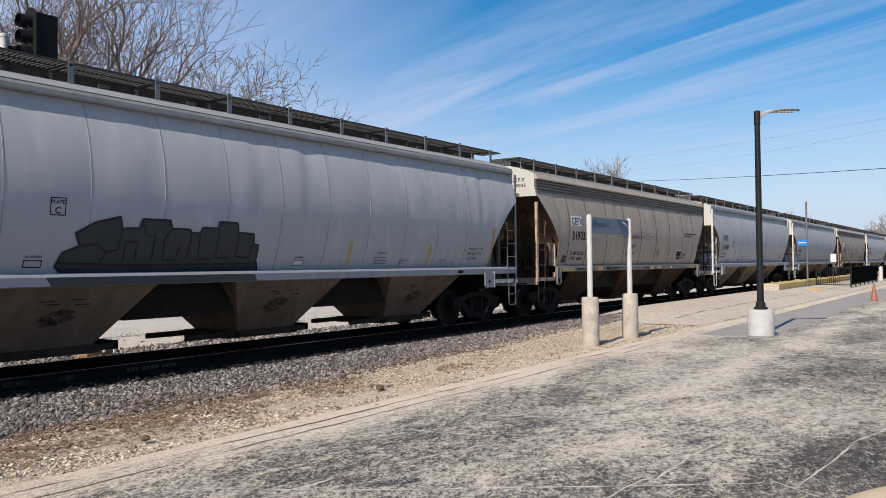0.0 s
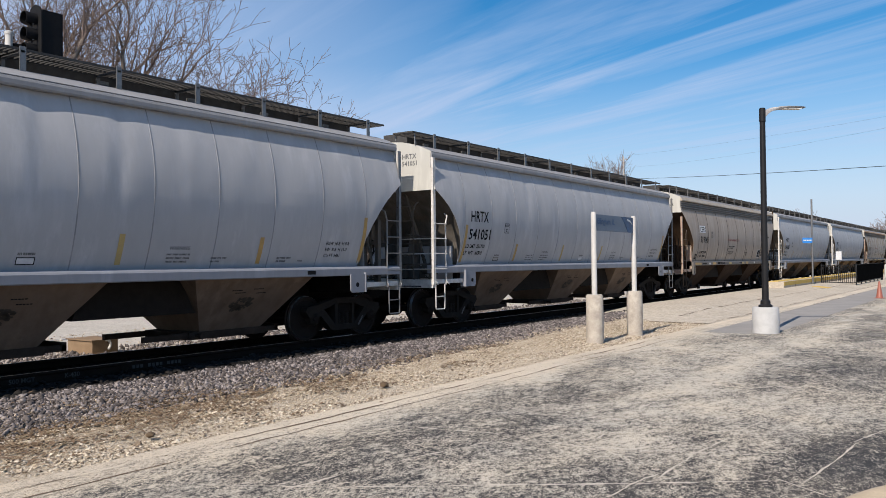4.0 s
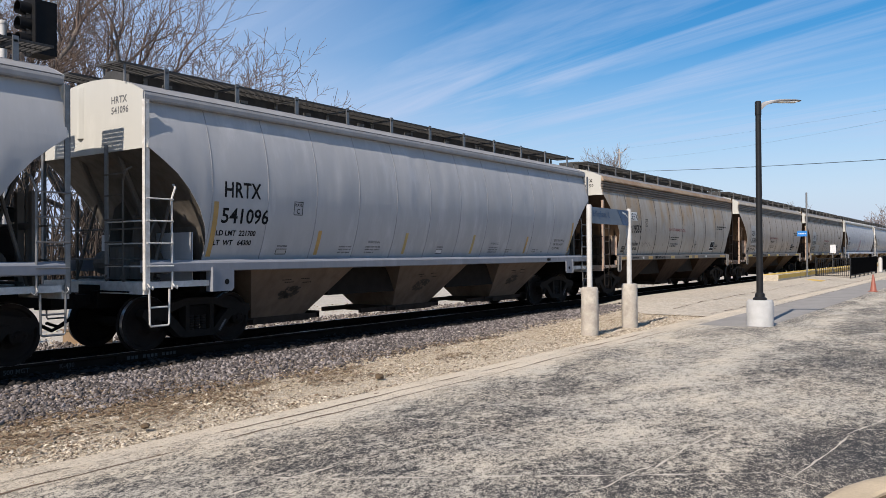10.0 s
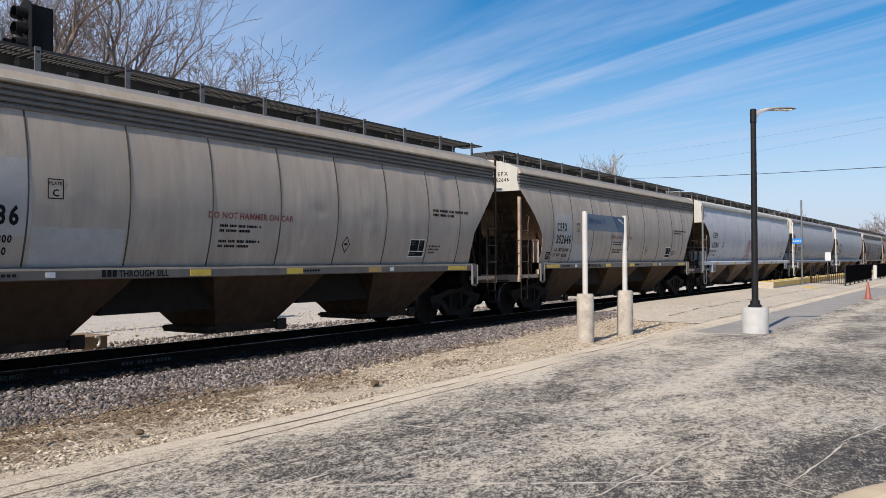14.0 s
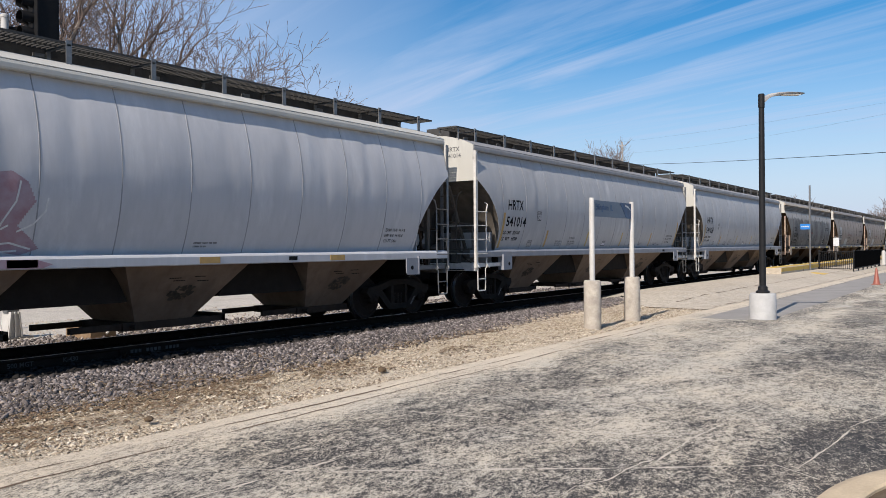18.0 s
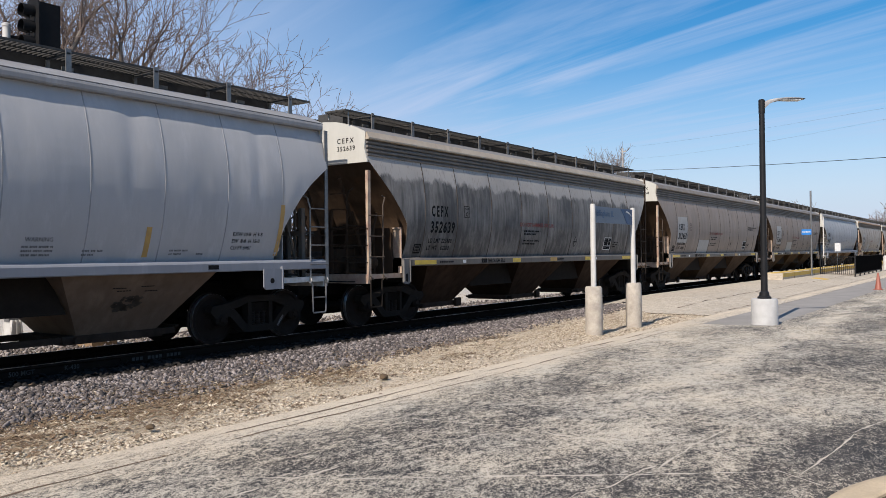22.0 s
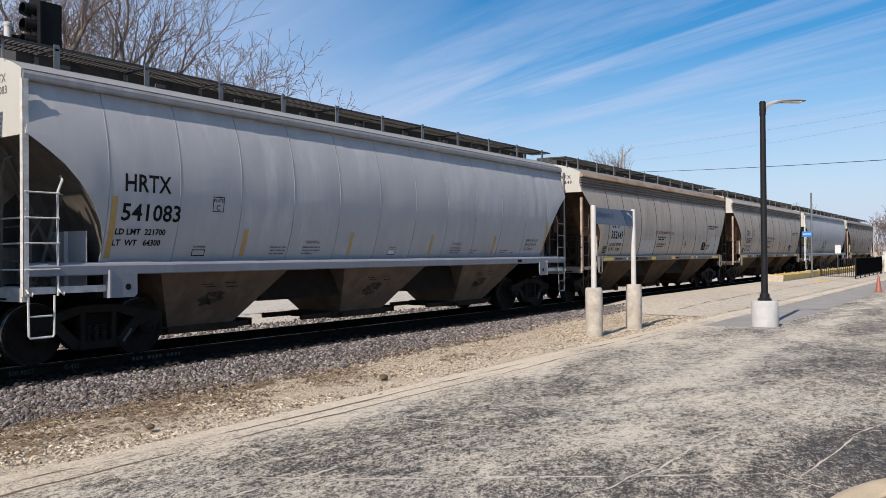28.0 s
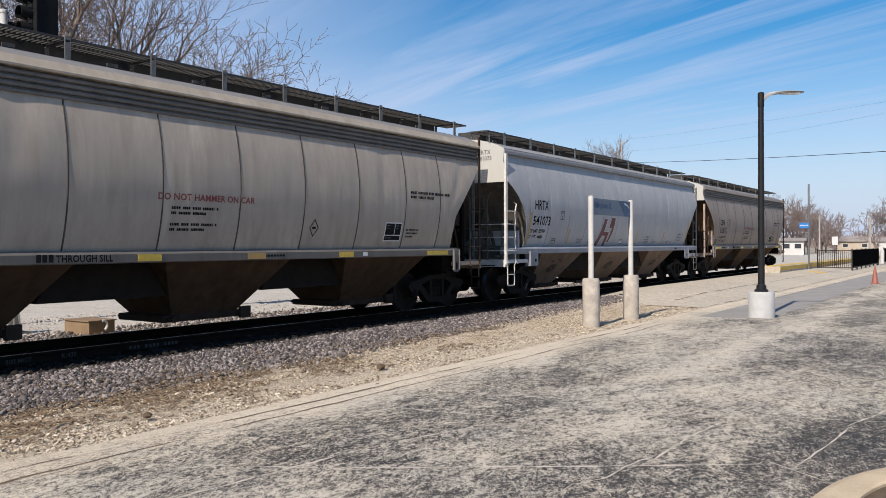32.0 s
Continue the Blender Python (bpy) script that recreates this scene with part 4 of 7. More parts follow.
ROOF_LINE = [(1.45, 4.255), (1.2, 4.37), (0.95, 4.46), (0.6, 4.54), (0.3, 4.57), (0, 4.58)]


def roof_sheet(k):
    def build(bm):
        line = ROOF_LINE + [(-a, b) for a, b in reversed(ROOF_LINE[:-1])]
        grid(bm, [[(x, -a, b) for a, b in line] for x in spread(-k.half, k.half, 12)])
        thick(bm, 0.01)
    return cached("roof/" + k.name, build, True)


def end_cap(k):
    """The arched upper end panel, standing flush with the roof."""
    def build(bm):
        low = 3.33 if k.eave > 4 else 3.60
        line = [(-1.45, 4.255)] + [(-a, b) for a, b in ROOF_LINE[1:]] + [(a, b) for a, b in reversed(ROOF_LINE[:-1])]
        pts = [(-k.u(low), low)] + [(-k.u(3.9), 3.9)] + line + [(k.u(3.9), 3.9), (k.u(low), low)]
        prism(bm, pts, 0, -k.half - 0.02, -k.half + 0.02)
    return cached("end_cap/" + k.name, build)


def top_chord(k):
    """The eave: a rolled lip over the side sheet; the older kind has a fluted band below a wide lip."""
    def build(bm):
        if k.eave > 4:
            pts = [(-1.34, 4.10), (-1.455, 4.105), (-1.468, 4.13), (-1.468, 4.19), (-1.455, 4.23), (-1.41, 4.265), (-1.34, 4.275)]
            prism(bm, pts, 0, -k.half, k.half)
        else:
            pts = [(-1.36, 4.09), (-1.515, 4.09), (-1.53, 4.10), (-1.53, 4.13), (-1.515, 4.15), (-1.45, 4.265), (-1.36, 4.275)]
            prism(bm, pts, 0, -k.half, k.half)
    return cached("top_chord/" + k.name, build)


def fluted_band(k):
    def build(bm):
        pts = [(-1.34, 3.735)]
        z = 3.735
        for i in range(4):
            o = 1.482 - 0.006 * i
            pts += [(-o, z), (-o - 0.012, z + 0.02), (-o - 0.012, z + 0.045), (-o + 0.045, z + 0.06), (-o + 0.05, z + 0.085)]
            z += 0.09
        pts += [(-1.42, 4.095), (-1.34, 4.095)]
        prism(bm, pts, 0, -k.half + 0.02, k.half - 0.02)
    return cached("fluted_band/" + k.name, build)


def side_sill(k):
    def build(bm):
        pts = [(-1.28, 1.33), (-1.535, 1.33), (-1.55, 1.345), (-1.55, 1.47), (-1.53, 1.50), (-1.49, 1.525), (-1.28, 1.525), (-1.28, 1.49)]
        inset = 0.03 if k.eave > 4 else 1.10
        prism(bm, pts, 0, -k.half + inset, k.half - inset)
    return cached("side_sill/" + k.name, build)


def walkway(k, side):
    """Grating along the roof: bearing bars and close cross bars."""
    def build(bm):
        a, b = -k.half - 0.16, k.half + 0.09
        y0, y1 = (-1.02, -0.42) if side < 0 else (0.42, 1.02)
        for y in spread(y0, y1, 2):
            box(bm, a, b, y - 0.007, y + 0.007, 4.73, 4.765)
        n = int((b - a) / 0.078)
        for i in range(n + 1):
            x = a + (b - a) * i / n
            box(bm, x - 0.016, x + 0.016, y0, y1, 4.735, 4.768)
    return cached("walkway/%s/%d" % (k.name, side), build)


def walkway_post(side):
    def build(bm):
        y = -1.05 * side
        box(bm, -0.045, 0.045, min(y, y + 0.02 * side), max(y, y + 0.02 * side), 4.38, 4.79)
        box(bm, -0.03, 0.03, min(y, y + 0.62 * side), max(y, y + 0.62 * side), 4.70, 4.73)
        box(bm, -0.03, 0.03, -0.45 * side - 0.02, -0.45 * side + 0.02, 4.53, 4.73)
    return cached("walkway_post/%d" % side, build)


def hatch_line(k):
    def build(bm):
        # raised, and dark in colour, to stand for the shade under the walkway
        box(bm, -k.half + 0.45, k.half - 0.45, -0.38, 0.38, 4.55, 4.86)
    return cached("hatch/" + k.name, build, False, 0.02)


def hatch_clamp():
    def build(bm):
        box(bm, -0.05, 0.05, -0.40, 0.40, 4.86, 4.89)
        box(bm, -0.09, 0.09, -0.43, -0.38, 4.60, 4.66)
    return cached("hatch_clamp/", build)


def bay_start(k, i):
    pitch = {"a": 4.44, "b": 4.40, "c": 4.02}[k.name]
    return -k.half + 2.24 + pitch * i


def hopper(k, i):
    """One hopper bay: an upright side facet each side of a narrower body whose ends slope down to the outlet."""
    a, w = bay_start(k, i), 2.86 if k.name != "c" else 2.55

    def build(bm):
        top = [(a, -1.42, 1.36), (a + w, -1.42, 1.36), (a + w, 1.42, 1.36), (a, 1.42, 1.36)]
        low = [(a + 0.70, -0.62, 0.36), (a + w - 0.72, -0.62, 0.36), (a + w - 0.72, 0.62, 0.36), (a + 0.70, 0.62, 0.36)]
        tv, lv = [bm.verts.new(p) for p in top], [bm.verts.new(p) for p in low]
        for q in range(4):
            bm.faces.new((tv[q], tv[(q + 1) % 4], lv[(q + 1) % 4], lv[q]))
        bm.faces.new(lv)
    return cached("hopper/%s/%d" % (k.name, i), build), a


def outlet_gate(k):
    def build(bm):
        if k.eave > 4:
            box(bm, 0.45, 2.25, -0.66, 0.66, 0.235, 0.37)
            for y in (-0.62, 0.54):
                box(bm, -0.45, 2.62, y, y + 0.08, 0.26, 0.36)
            box(bm, 2.54, 2.62, -0.62, 0.62, 0.27, 0.40)
        else:
            box(bm, 0.5, 2.2, -0.66, 0.66, 0.25, 0.37)
            tube(bm, (2.28, -0.74, 0.33), (2.28, 0.74, 0.33), 0.045, 8)
            box(bm, 2.16, 2.40, -0.76, -0.68, 0.22, 0.44)
        tube(bm, (0.6, -0.80, 0.31), (0.6, 0.80, 0.31), 0.03, 8)
        tube(bm, (0.6, -0.84, 0.31), (0.6, -0.76, 0.31), 0.055, 8)
    return cached("outlet_gate/" + k.name, build)


def hopper_web(k, i):
    """The dark cross ridge between two bays."""
    a, b = bay_start(k, i) + (2.86 if k.name != "c" else 2.55), bay_start(k, i + 1)
    return cached("cross_ridge/%s/%d" % (k.name, i), lambda bm: prism(bm, [(a - 0.06, 1.35), (b + 0.06, 1.35), (b + 0.35, 0.74), (a - 0.35, 0.74)], 1, -0.95, 0.95))


def side_frame():
    """Cast three-piece truck side frame with an open window, bearing jaws and a curved top chord."""
    def build(bm):
        bars = [([(-1.16, 0.60), (-1.12, 0.70), (-0.80, 0.74), (-0.55, 0.80), (-0.30, 0.86), (0.30, 0.86), (0.55, 0.80), (0.80, 0.74), (1.12, 0.70), (1.16, 0.60), (0.80, 0.60), (0.52, 0.66), (0.30, 0.74), (-0.30, 0.74), (-0.52, 0.66), (-0.80, 0.60)]),
                ([(-1.16, 0.60), (-0.80, 0.60), (-0.72, 0.50), (-1.05, 0.48)]), ([(1.16, 0.60), (1.05, 0.48), (0.72, 0.50), (0.80, 0.60)]),
                ([(-0.80, 0.60), (-0.62, 0.63), (-0.30, 0.30), (-0.34, 0.18), (-0.44, 0.22), (-0.72, 0.50)]), ([(0.80, 0.60), (0.72, 0.50), (0.44, 0.22), (0.34, 0.18), (0.30, 0.30), (0.62, 0.63)]),
                ([(-0.36, 0.18), (0.36, 0.18), (0.32, 0.30), (-0.32, 0.30)]),
                ([(-0.30, 0.30), (-0.22, 0.30), (-0.22, 0.75), (-0.30, 0.75)]), ([(0.22, 0.30), (0.30, 0.30), (0.30, 0.75), (0.22, 0.75)])]
        for pts in bars:
            prism(bm, pts, 1, -0.09, 0.09)
    return cached("side_frame/", build, False, 0.012)


def spring():
    return cached("spring/", lambda bm: lathe(bm, [(0.062 if j % 2 else 0.048, 0.29 + j * 0.022) for j in range(13)], 12, 2))


def bolster():
    return cached("bolster/", lambda bm: prism(bm, [(-1.05, 0.55), (1.05, 0.55), (1.05, 0.72), (0.5, 0.84), (-0.5, 0.84), (-1.05, 0.72)], 0, -0.2, 0.2), False, 0.015)


def bearing():
    def build(bm):
        lathe(bm, [(0.075, 0.10), (0.13, 0.09), (0.135, -0.06), (0.10, -0.10)], 16, 1)
        for i in range(3):
            a = i * 2 * math.pi / 3
            tube(bm, (0.06 * math.cos(a), -0.12, 0.06 * math.sin(a)), (0.06 * math.cos(a), -0.09, 0.06 * math.sin(a)), 0.018, 6)
    return cached("bearing/", build, True)


def axle():
    def build(bm):
        tube(bm, (0, -1.12, 0), (0, 1.12, 0), 0.085, 16)
        for s in (-1, 1):
            for i in range(3):
                a = i * 2.094
                tube(bm, (0.06 * math.cos(a), 1.10 * s, 0.06 * math.sin(a)), (0.06 * math.cos(a), 1.14 * s, 0.06 * math.sin(a)), 0.02, 6)
    return cached("axle/", build, True)


def wheel(s):
    prof = [(0.11, 0.66), (0.17, 0.70), (0.30, 0.735), (0.385, 0.70), (0.40, 0.675), (0.485, 0.68), (0.488, 0.705), (0.46, 0.72), (0.457, 0.815), (0.40, 0.82), (0.375, 0.79), (0.20, 0.80), (0.16, 0.84), (0.11, 0.85)]
    return cached("wheel/%d" % s, lambda bm: lathe(bm, [(r, h * s) for r, h in prof], 40, 1), True)


def tread(s):
    return cached("tread/%d" % s, lambda bm: lathe(bm, [(0.452, 0.722 * s), (0.4595, 0.724 * s), (0.4595, 0.810 * s), (0.452, 0.812 * s)], 40, 1, (0, 0, 0), False), True)


def ladder(z0, z1, wide, tall_left, flip=1):
    """The tall stile of a ladder, an angle bar; the bent stile, the stirrup and the rungs are parts of their own."""
    def build(bm):
        box(bm, -0.04, 0.04, -0.012, 0.012, z0, tall_left)
        box(bm, -0.04 * flip - 0.006, -0.04 * flip + 0.006, -0.012, 0.06, z0, tall_left)
        for z in (z0 + 0.04, z0 + 0.4 * (tall_left - z0), tall_left - 0.06):
            tube(bm, (0, -0.022, z), (0, -0.012, z), 0.014, 6)
    return cached("ladder/%.2f/%.2f/%.2f/%.2f/%d" % (z0, z1, wide, tall_left, flip), build)


def bent_stile(z0, z1, wide, flip=1):
    """The round stile that turns in at its top and hooks out at its foot."""
    def build(bm):
        pipe(bm, [(wide, 0, z0), (wide, 0, z1 - 0.18), (wide + 0.07, 0, z1), (wide + 0.10, 0.10, z1 + 0.06)], 0.018, 6)
        for x in (0.0, wide):
            pipe(bm, [(x, -0.01, z0 + 0.10), (x + 0.01, -0.05, z0 + 0.05), (x + 0.06, -0.05, z0 + 0.01), (x + 0.09, -0.01, z0 + 0.05)], 0.014, 6)
        for v in bm.verts:
            v.co.x *= flip
    return cached("bent_stile/%.2f/%.2f/%.2f/%d" % (z0, z1, wide, flip), build)


def stirrup(z0, wide, flip=1):
    """The hanging step below the platform."""
    def build(bm):
        pipe(bm, [(0.03, 0, z0), (0.04, 0, 0.50), (0.06, 0, 0.47), (wide - 0.08, 0, 0.47), (wide - 0.06, 0, 0.50), (wide - 0.05, 0, z0)], 0.017, 6)
        pipe(bm, [(0.04, 0, 0.77), (wide - 0.06, 0, 0.77)], 0.015, 6)
        for v in bm.verts:
            v.co.x *= flip
    return cached("stirrup/%.2f/%.2f/%d" % (z0, wide, flip), build)


def rung(wide):
    return cached("rung/%.2f" % wide, lambda bm: tube(bm, (-0.02, -0.02, 0), (wide + 0.02, -0.02, 0), 0.013, 6))


def end_platform(k):
    """End sill, cross-over platform and its brackets, at the leading end."""
    def build(bm):
        h = k.half
        box(bm, -h - 0.02, -h + 1.25, -1.50, -1.44, 1.08, 1.18)
        box(bm, -h - 0.02, -h + 1.25, 1.44, 1.50, 1.08, 1.18)
        box(bm, -h - 0.05, -h + 0.06, -1.50, 1.50, 0.98, 1.18)
        box(bm, -h + 0.05, -h + 0.70, -1.45, 1.45, 1.15, 1.17)
    return cached("end_platform/" + k.name, build)


def corner_plate(k, flip=1):
    """The flanged plate where the side sill meets the end."""
    def build(bm):
        x = -k.half + (1.24 if k.eave > 4 else 1.09)
        w = 0.46 if k.eave > 4 else 0.25
        low, top = (0.98, 1.36) if k.eave > 4 else (0.93, 1.50)
        prism(bm, [(x, low + 0.04), (x + 0.05, low), (x + w - 0.05, low), (x + w, low + 0.05), (x + w, top), (x, top)], 1, -1.585, -1.556)
        if k.eave > 4:
            box(bm, x - 0.015, x + 0.02, -1.60, -1.40, 0.98, 1.40)
        else:
            for e in (x, x + w - 0.022):
                box(bm, e, e + 0.022, -1.61, -1.585, low + 0.05, top - 0.02)
        for v in bm.verts:
            v.co.x *= flip
    return cached("corner_plate/%s/%d" % (k.name, flip), build, False, 0.01)


def plate_hole(k, flip=1):
    """The dark slot at the foot of the plate."""
    def build(bm):
        x = -k.half + (1.52 if k.eave > 4 else 1.215)
        if k.eave > 4:
            tube(bm, (x * flip + 0.02, -1.5895, 1.14), (x * flip + 0.02, -1.582, 1.14), 0.05, 14)
            return
        for z in (1.02, 1.13):
            tube(bm, (x * flip, -1.5895, z), (x * flip, -1.582, z), 0.04, 12)
        box(bm, x * flip - 0.04, x * flip + 0.04, -1.5893, -1.582, 1.02, 1.13)
    return cached("lift_hole/%s/%d" % (k.name, flip), build)


def centre_sill(k):
    def build(bm):
        h = k.half
        box(bm, -h - 0.1, h + 0.1, -0.28, 0.28, 0.72, 1.12)
        for s in (-1, 1):
            box(bm, s * (h - AXLE_IN) - 0.25, s * (h - AXLE_IN) + 0.25, -1.42, 1.42, 0.98, 1.34)
            prism(bm, [(s * (h - 0.2), 1.1), (s * (h - 2.2), 1.1), (s * (h - 2.2), 1.9), (s * (h - 1.5), 2.0)], 1, -0.05, 0.05)
    return cached("centre_sill/" + k.name, build)


def shear_plate(k, s):
    """Sloped struts that carry the overhanging end."""
    def build(bm):
        h = k.half
        for y in (-0.55, 0.55):
            pipe(bm, [(-h + 0.12, y, 3.30), (-h + 1.1, y, 1.2)], 0.05, 6)
        for y in (-1.1, 1.1):
            pipe(bm, [(-h + 0.35, y, 1.18), (-h + 0.75, y, 2.55)], 0.028, 6)
    return cached("end_strut/" + k.name, build)


def end_web(k, y):
    """An upright web between the end platform and the slope sheet."""
    h = k.half
    return cached("end_web/%s/%.2f" % (k.name, y), lambda bm: prism(bm, [(-h + 0.48, 1.16), (-h + 0.48, 1.7), (-h + 0.62, 2.45), (-h + 0.80, 2.62), (-h + 1.26, 1.75), (-h + 1.34, 1.16)], 1, y - 0.008, y + 0.008))


def end_bulkhead(k):
    """The upright plate across the foot of the slope sheet, with its stiffening ribs."""
    def build(bm):
        h = k.half
        zt = 2.0 if k.eave > 4 else 2.2
        rows = []
        for z in (1.16, zt):
            row = []
            for y in (-1.34, -0.84, -0.82, -0.78, -0.76, -0.04, -0.02, 0.02, 0.04, 0.76, 0.78, 0.82, 0.84, 1.34):
                rib = min(abs(y - c) for c in (-0.8, 0.0, 0.8)) < 0.03
                row.append((-h + (0.95 if rib else 1.0), y, z))
            rows.append(row)
        grid(bm, rows)
        thick(bm, 0.012)
    return cached("end_bulkhead/" + k.name, build)


def end_post(k):
    """The flanged post at the foot of the side sheet's edge."""
    def build(bm):
        h = k.half
        prism(bm, [(-1.52, 1.18), (-1.10, 1.18), (-1.24, 1.75), (-1.30, 2.18), (-1.52, 2.18)], 0, -h + 1.10, -h + 1.125)
        box(bm, -h + 1.06, -h + 1.13, -1.50, -1.28, 2.18, 2.21)
    return cached("end_post/", build)


def coupler(k):
    def build(bm):
        h = k.half
        box(bm, -h - 0.42, -h - 0.02, -0.085, 0.085, 0.78, 0.96)
        prism(bm, [(-h - 0.72, -0.20), (-h - 0.50, -0.22), (-h - 0.38, -0.10), (-h - 0.38, 0.10), (-h - 0.48, 0.24), (-h - 0.66, 0.22), (-h - 0.60, 0.06), (-h - 0.60, -0.04)], 2, 0.74, 1.0)
        pipe(bm, [(-h, 0.3, 0.8), (-h - 0.2, 0.33, 0.55), (-h - 0.45, 0.3, 0.42), (-h - 0.68, 0.25, 0.5)], 0.03, 6)
        pipe(bm, [(-h - 0.1, 0.1, 1.02), (-h - 0.12, -1.2, 1.02)], 0.014, 6)
    return cached("coupler/" + k.name, build, False)


def brake_gear(k):
    """Air reservoir, valve and piping under the end sheet."""
    def build(bm):
        x = -k.half + 0.75
        lathe(bm, [(0.10, -0.52), (0.22, -0.44), (0.22, 0.44), (0.10, 0.52)], 14, 1, (x - 0.05, 0.35, 1.48))
        lathe(bm, [(0.06, -0.25), (0.13, -0.2), (0.13, 0.2), (0.06, 0.25)], 12, 1, (x - 0.15, -0.95, 1.42))
        box(bm, x - 0.5, x - 0.2, -0.35, -0.1, 1.2, 1.75)
        pipe(bm, [(x - 0.55, -1.25, 1.2), (x - 0.55, -1.25, 1.9), (x - 0.3, -1.1, 2.2), (x - 0.1, -0.2, 2.3)], 0.02, 6)
        pipe(bm, [(x - 0.5, 0.9, 1.2), (x - 0.5, 0.9, 2.6)], 0.03, 6)
        pipe(bm, [(x - 0.62, -1.3, 1.55), (x - 0.62, 1.3, 1.55)], 0.016, 6)
        pipe(bm, [(x - 0.62, -1.3, 2.05), (x - 0.62, 1.3, 2.05)], 0.016, 6)
        box(bm, x - 0.35, x - 0.1, -0.75, -0.45, 1.2, 1.5)
        pipe(bm, [(x - 0.2, -0.6, 1.5), (x - 0.2, -0.6, 1.75), (x, 0, 1.8), (x + 0.3, 0.4, 1.7)], 0.02, 6)
        pipe(bm, [(x - 0.3, -1.2, 1.22), (x - 0.3, 1.2, 1.22)], 0.022, 6)
        pipe(bm, [(x - 0.1, -0.8, 1.25), (x - 0.1, 0.7, 1.6)], 0.018, 6)
    return cached("brake_gear/" + k.name, build)


def rear_gear(k, piece):
    """Air gear hung under the trailing slope sheet: an upright frame, a reservoir across the car, a valve and hoses."""
    h = k.half

    def build(bm):
        if piece == "gear_frame":
            for y in (-1.12, -0.72, 0.15, 1.05):
                box(bm, h - 0.32, h - 0.22, y - 0.045, y + 0.045, 1.17, 2.55 if k.eave > 4 else 2.95)
            box(bm, h - 0.31, h - 0.25, -1.12, 1.05, 2.0, 2.09)
            pipe(bm, [(h - 0.27, -0.72, 2.9), (h - 0.9, -0.72, 1.3)], 0.035, 6)
            pipe(bm, [(h - 0.27, 0.15, 2.9), (h - 0.9, 0.15, 1.3)], 0.035, 6)
        elif piece == "reservoir":
            lathe(bm, [(0.12, -0.62), (0.25, -0.54), (0.26, -0.2), (0.25, 0.54), (0.12, 0.62)], 16, 1, (h - 0.55, 0.45, 1.52))
            if k.eave < 4:
                lathe(bm, [(0.10, -0.42), (0.20, -0.36), (0.20, 0.36), (0.10, 0.42)], 16, 1, (h - 0.38, -0.25, 2.30))
        elif piece == "valve":
            box(bm, h - 0.42, h - 0.12, -0.62, -0.28, 1.25, 1.62)
            box(bm, h - 0.46, h - 0.10, -0.52, -0.20, 1.62, 2.02)
            tube(bm, (h - 0.28, -0.72, 1.45), (h - 0.28, -0.62, 1.45), 0.12, 12)
            if k.eave < 4:
                box(bm, h - 0.40, h - 0.16, 0.1, 0.62, 1.75, 2.45)
                box(bm, h - 0.40, h - 0.10, -1.04, -0.80, 1.2, 1.95)
        else:
            for y, z in ((-0.5, 1.9), (0.2, 1.6), (-0.95, 2.1)):
                pipe(bm, [(h - 0.25, y, z), (h - 0.12, y + 0.08, z - 0.25), (h - 0.18, y + 0.2, z - 0.5), (h - 0.35, y + 0.4, z - 0.6)], 0.024, 6)
            pipe(bm, [(h - 0.2, -1.0, 2.5), (h - 0.16, -0.6, 2.3), (h - 0.2, 0.3, 2.42), (h - 0.2, 0.9, 2.2)], 0.016, 6)
    return cached("%s/%s" % (piece, k.name), build, piece == "reservoir")


def brake_wheel(k):
    def build(bm):
        x, y, z = k.half + 0.10, -0.15, 2.25
        pts = [(x, y + 0.27 * math.cos(a), z + 0.27 * math.sin(a)) for a in spread(0, 2 * math.pi, 20)]
        pipe(bm, pts, 0.016, 6)
        for i in range(4):
            a = i * math.pi / 2
            tube(bm, (x, y, z), (x, y + 0.27 * math.cos(a), z + 0.27 * math.sin(a)), 0.012, 6)
        box(bm, x - 0.2, x - 0.02, y - 0.09, y + 0.09, z - 0.12, z + 0.12)
    return cached("brake_wheel/" + k.name, build)


def wrapped(car, k, mesh, x, z, lift):
    """A flat marking laid on the curved side sheet."""
    me = mesh.copy()
    me.materials.clear()
    me.materials.append(None)
    for v in me.vertices:
        v.co = (v.co.x + x, -(skin(car, k, v.co.x + x, v.co.z + z) + lift), v.co.z + z)
    return me


def flat_box(key, w, h):
    """A film patch with rows of corners, so that it can follow the curve."""
    return cached("patch/%s/%.2f/%.2f" % (key, w, h), lambda bm: grid(bm, [[(x, 0, z) for x in spread(0, w, max(2, int(w / 0.07)))] for z in spread(0, h, max(3, int(h / 0.07)))]))


def bars(key, w, lines, gap, h, breaks):
    """Rows of small writing too fine to read."""
    def build(bm):
        g = random.Random(key)
        for i in range(lines):
            x, z = 0.0, -i * gap
            while x < w * (1 if i < lines - 1 else 0.6):
                for q in range(g.randrange(2, 9)):
                    ln = min(h * g.uniform(0.4, 0.75), w - x)
                    if ln <= 0:
                        break
                    grid(bm, [[(x, 0, z), (x + ln, 0, z)], [(x, 0, z + h), (x + ln, 0, z + h)]])
                    x += ln + h * 0.2
                x += breaks
    return cached("bars/%s/%.2f/%d" % (key, w, lines), build)


def outline_box(w, h, t):
    def build(bm):
        for a, b, c, d in ((0, w, 0, t), (0, w, h - t, h), (0, t, t, h - t), (w - t, w, t, h - t)):
            grid(bm, [[(a, 0, c), (b, 0, c)], [(a, 0, d), (b, 0, d)]])
    return cached("plate_frame/%.2f/%.2f" % (w, h), build)


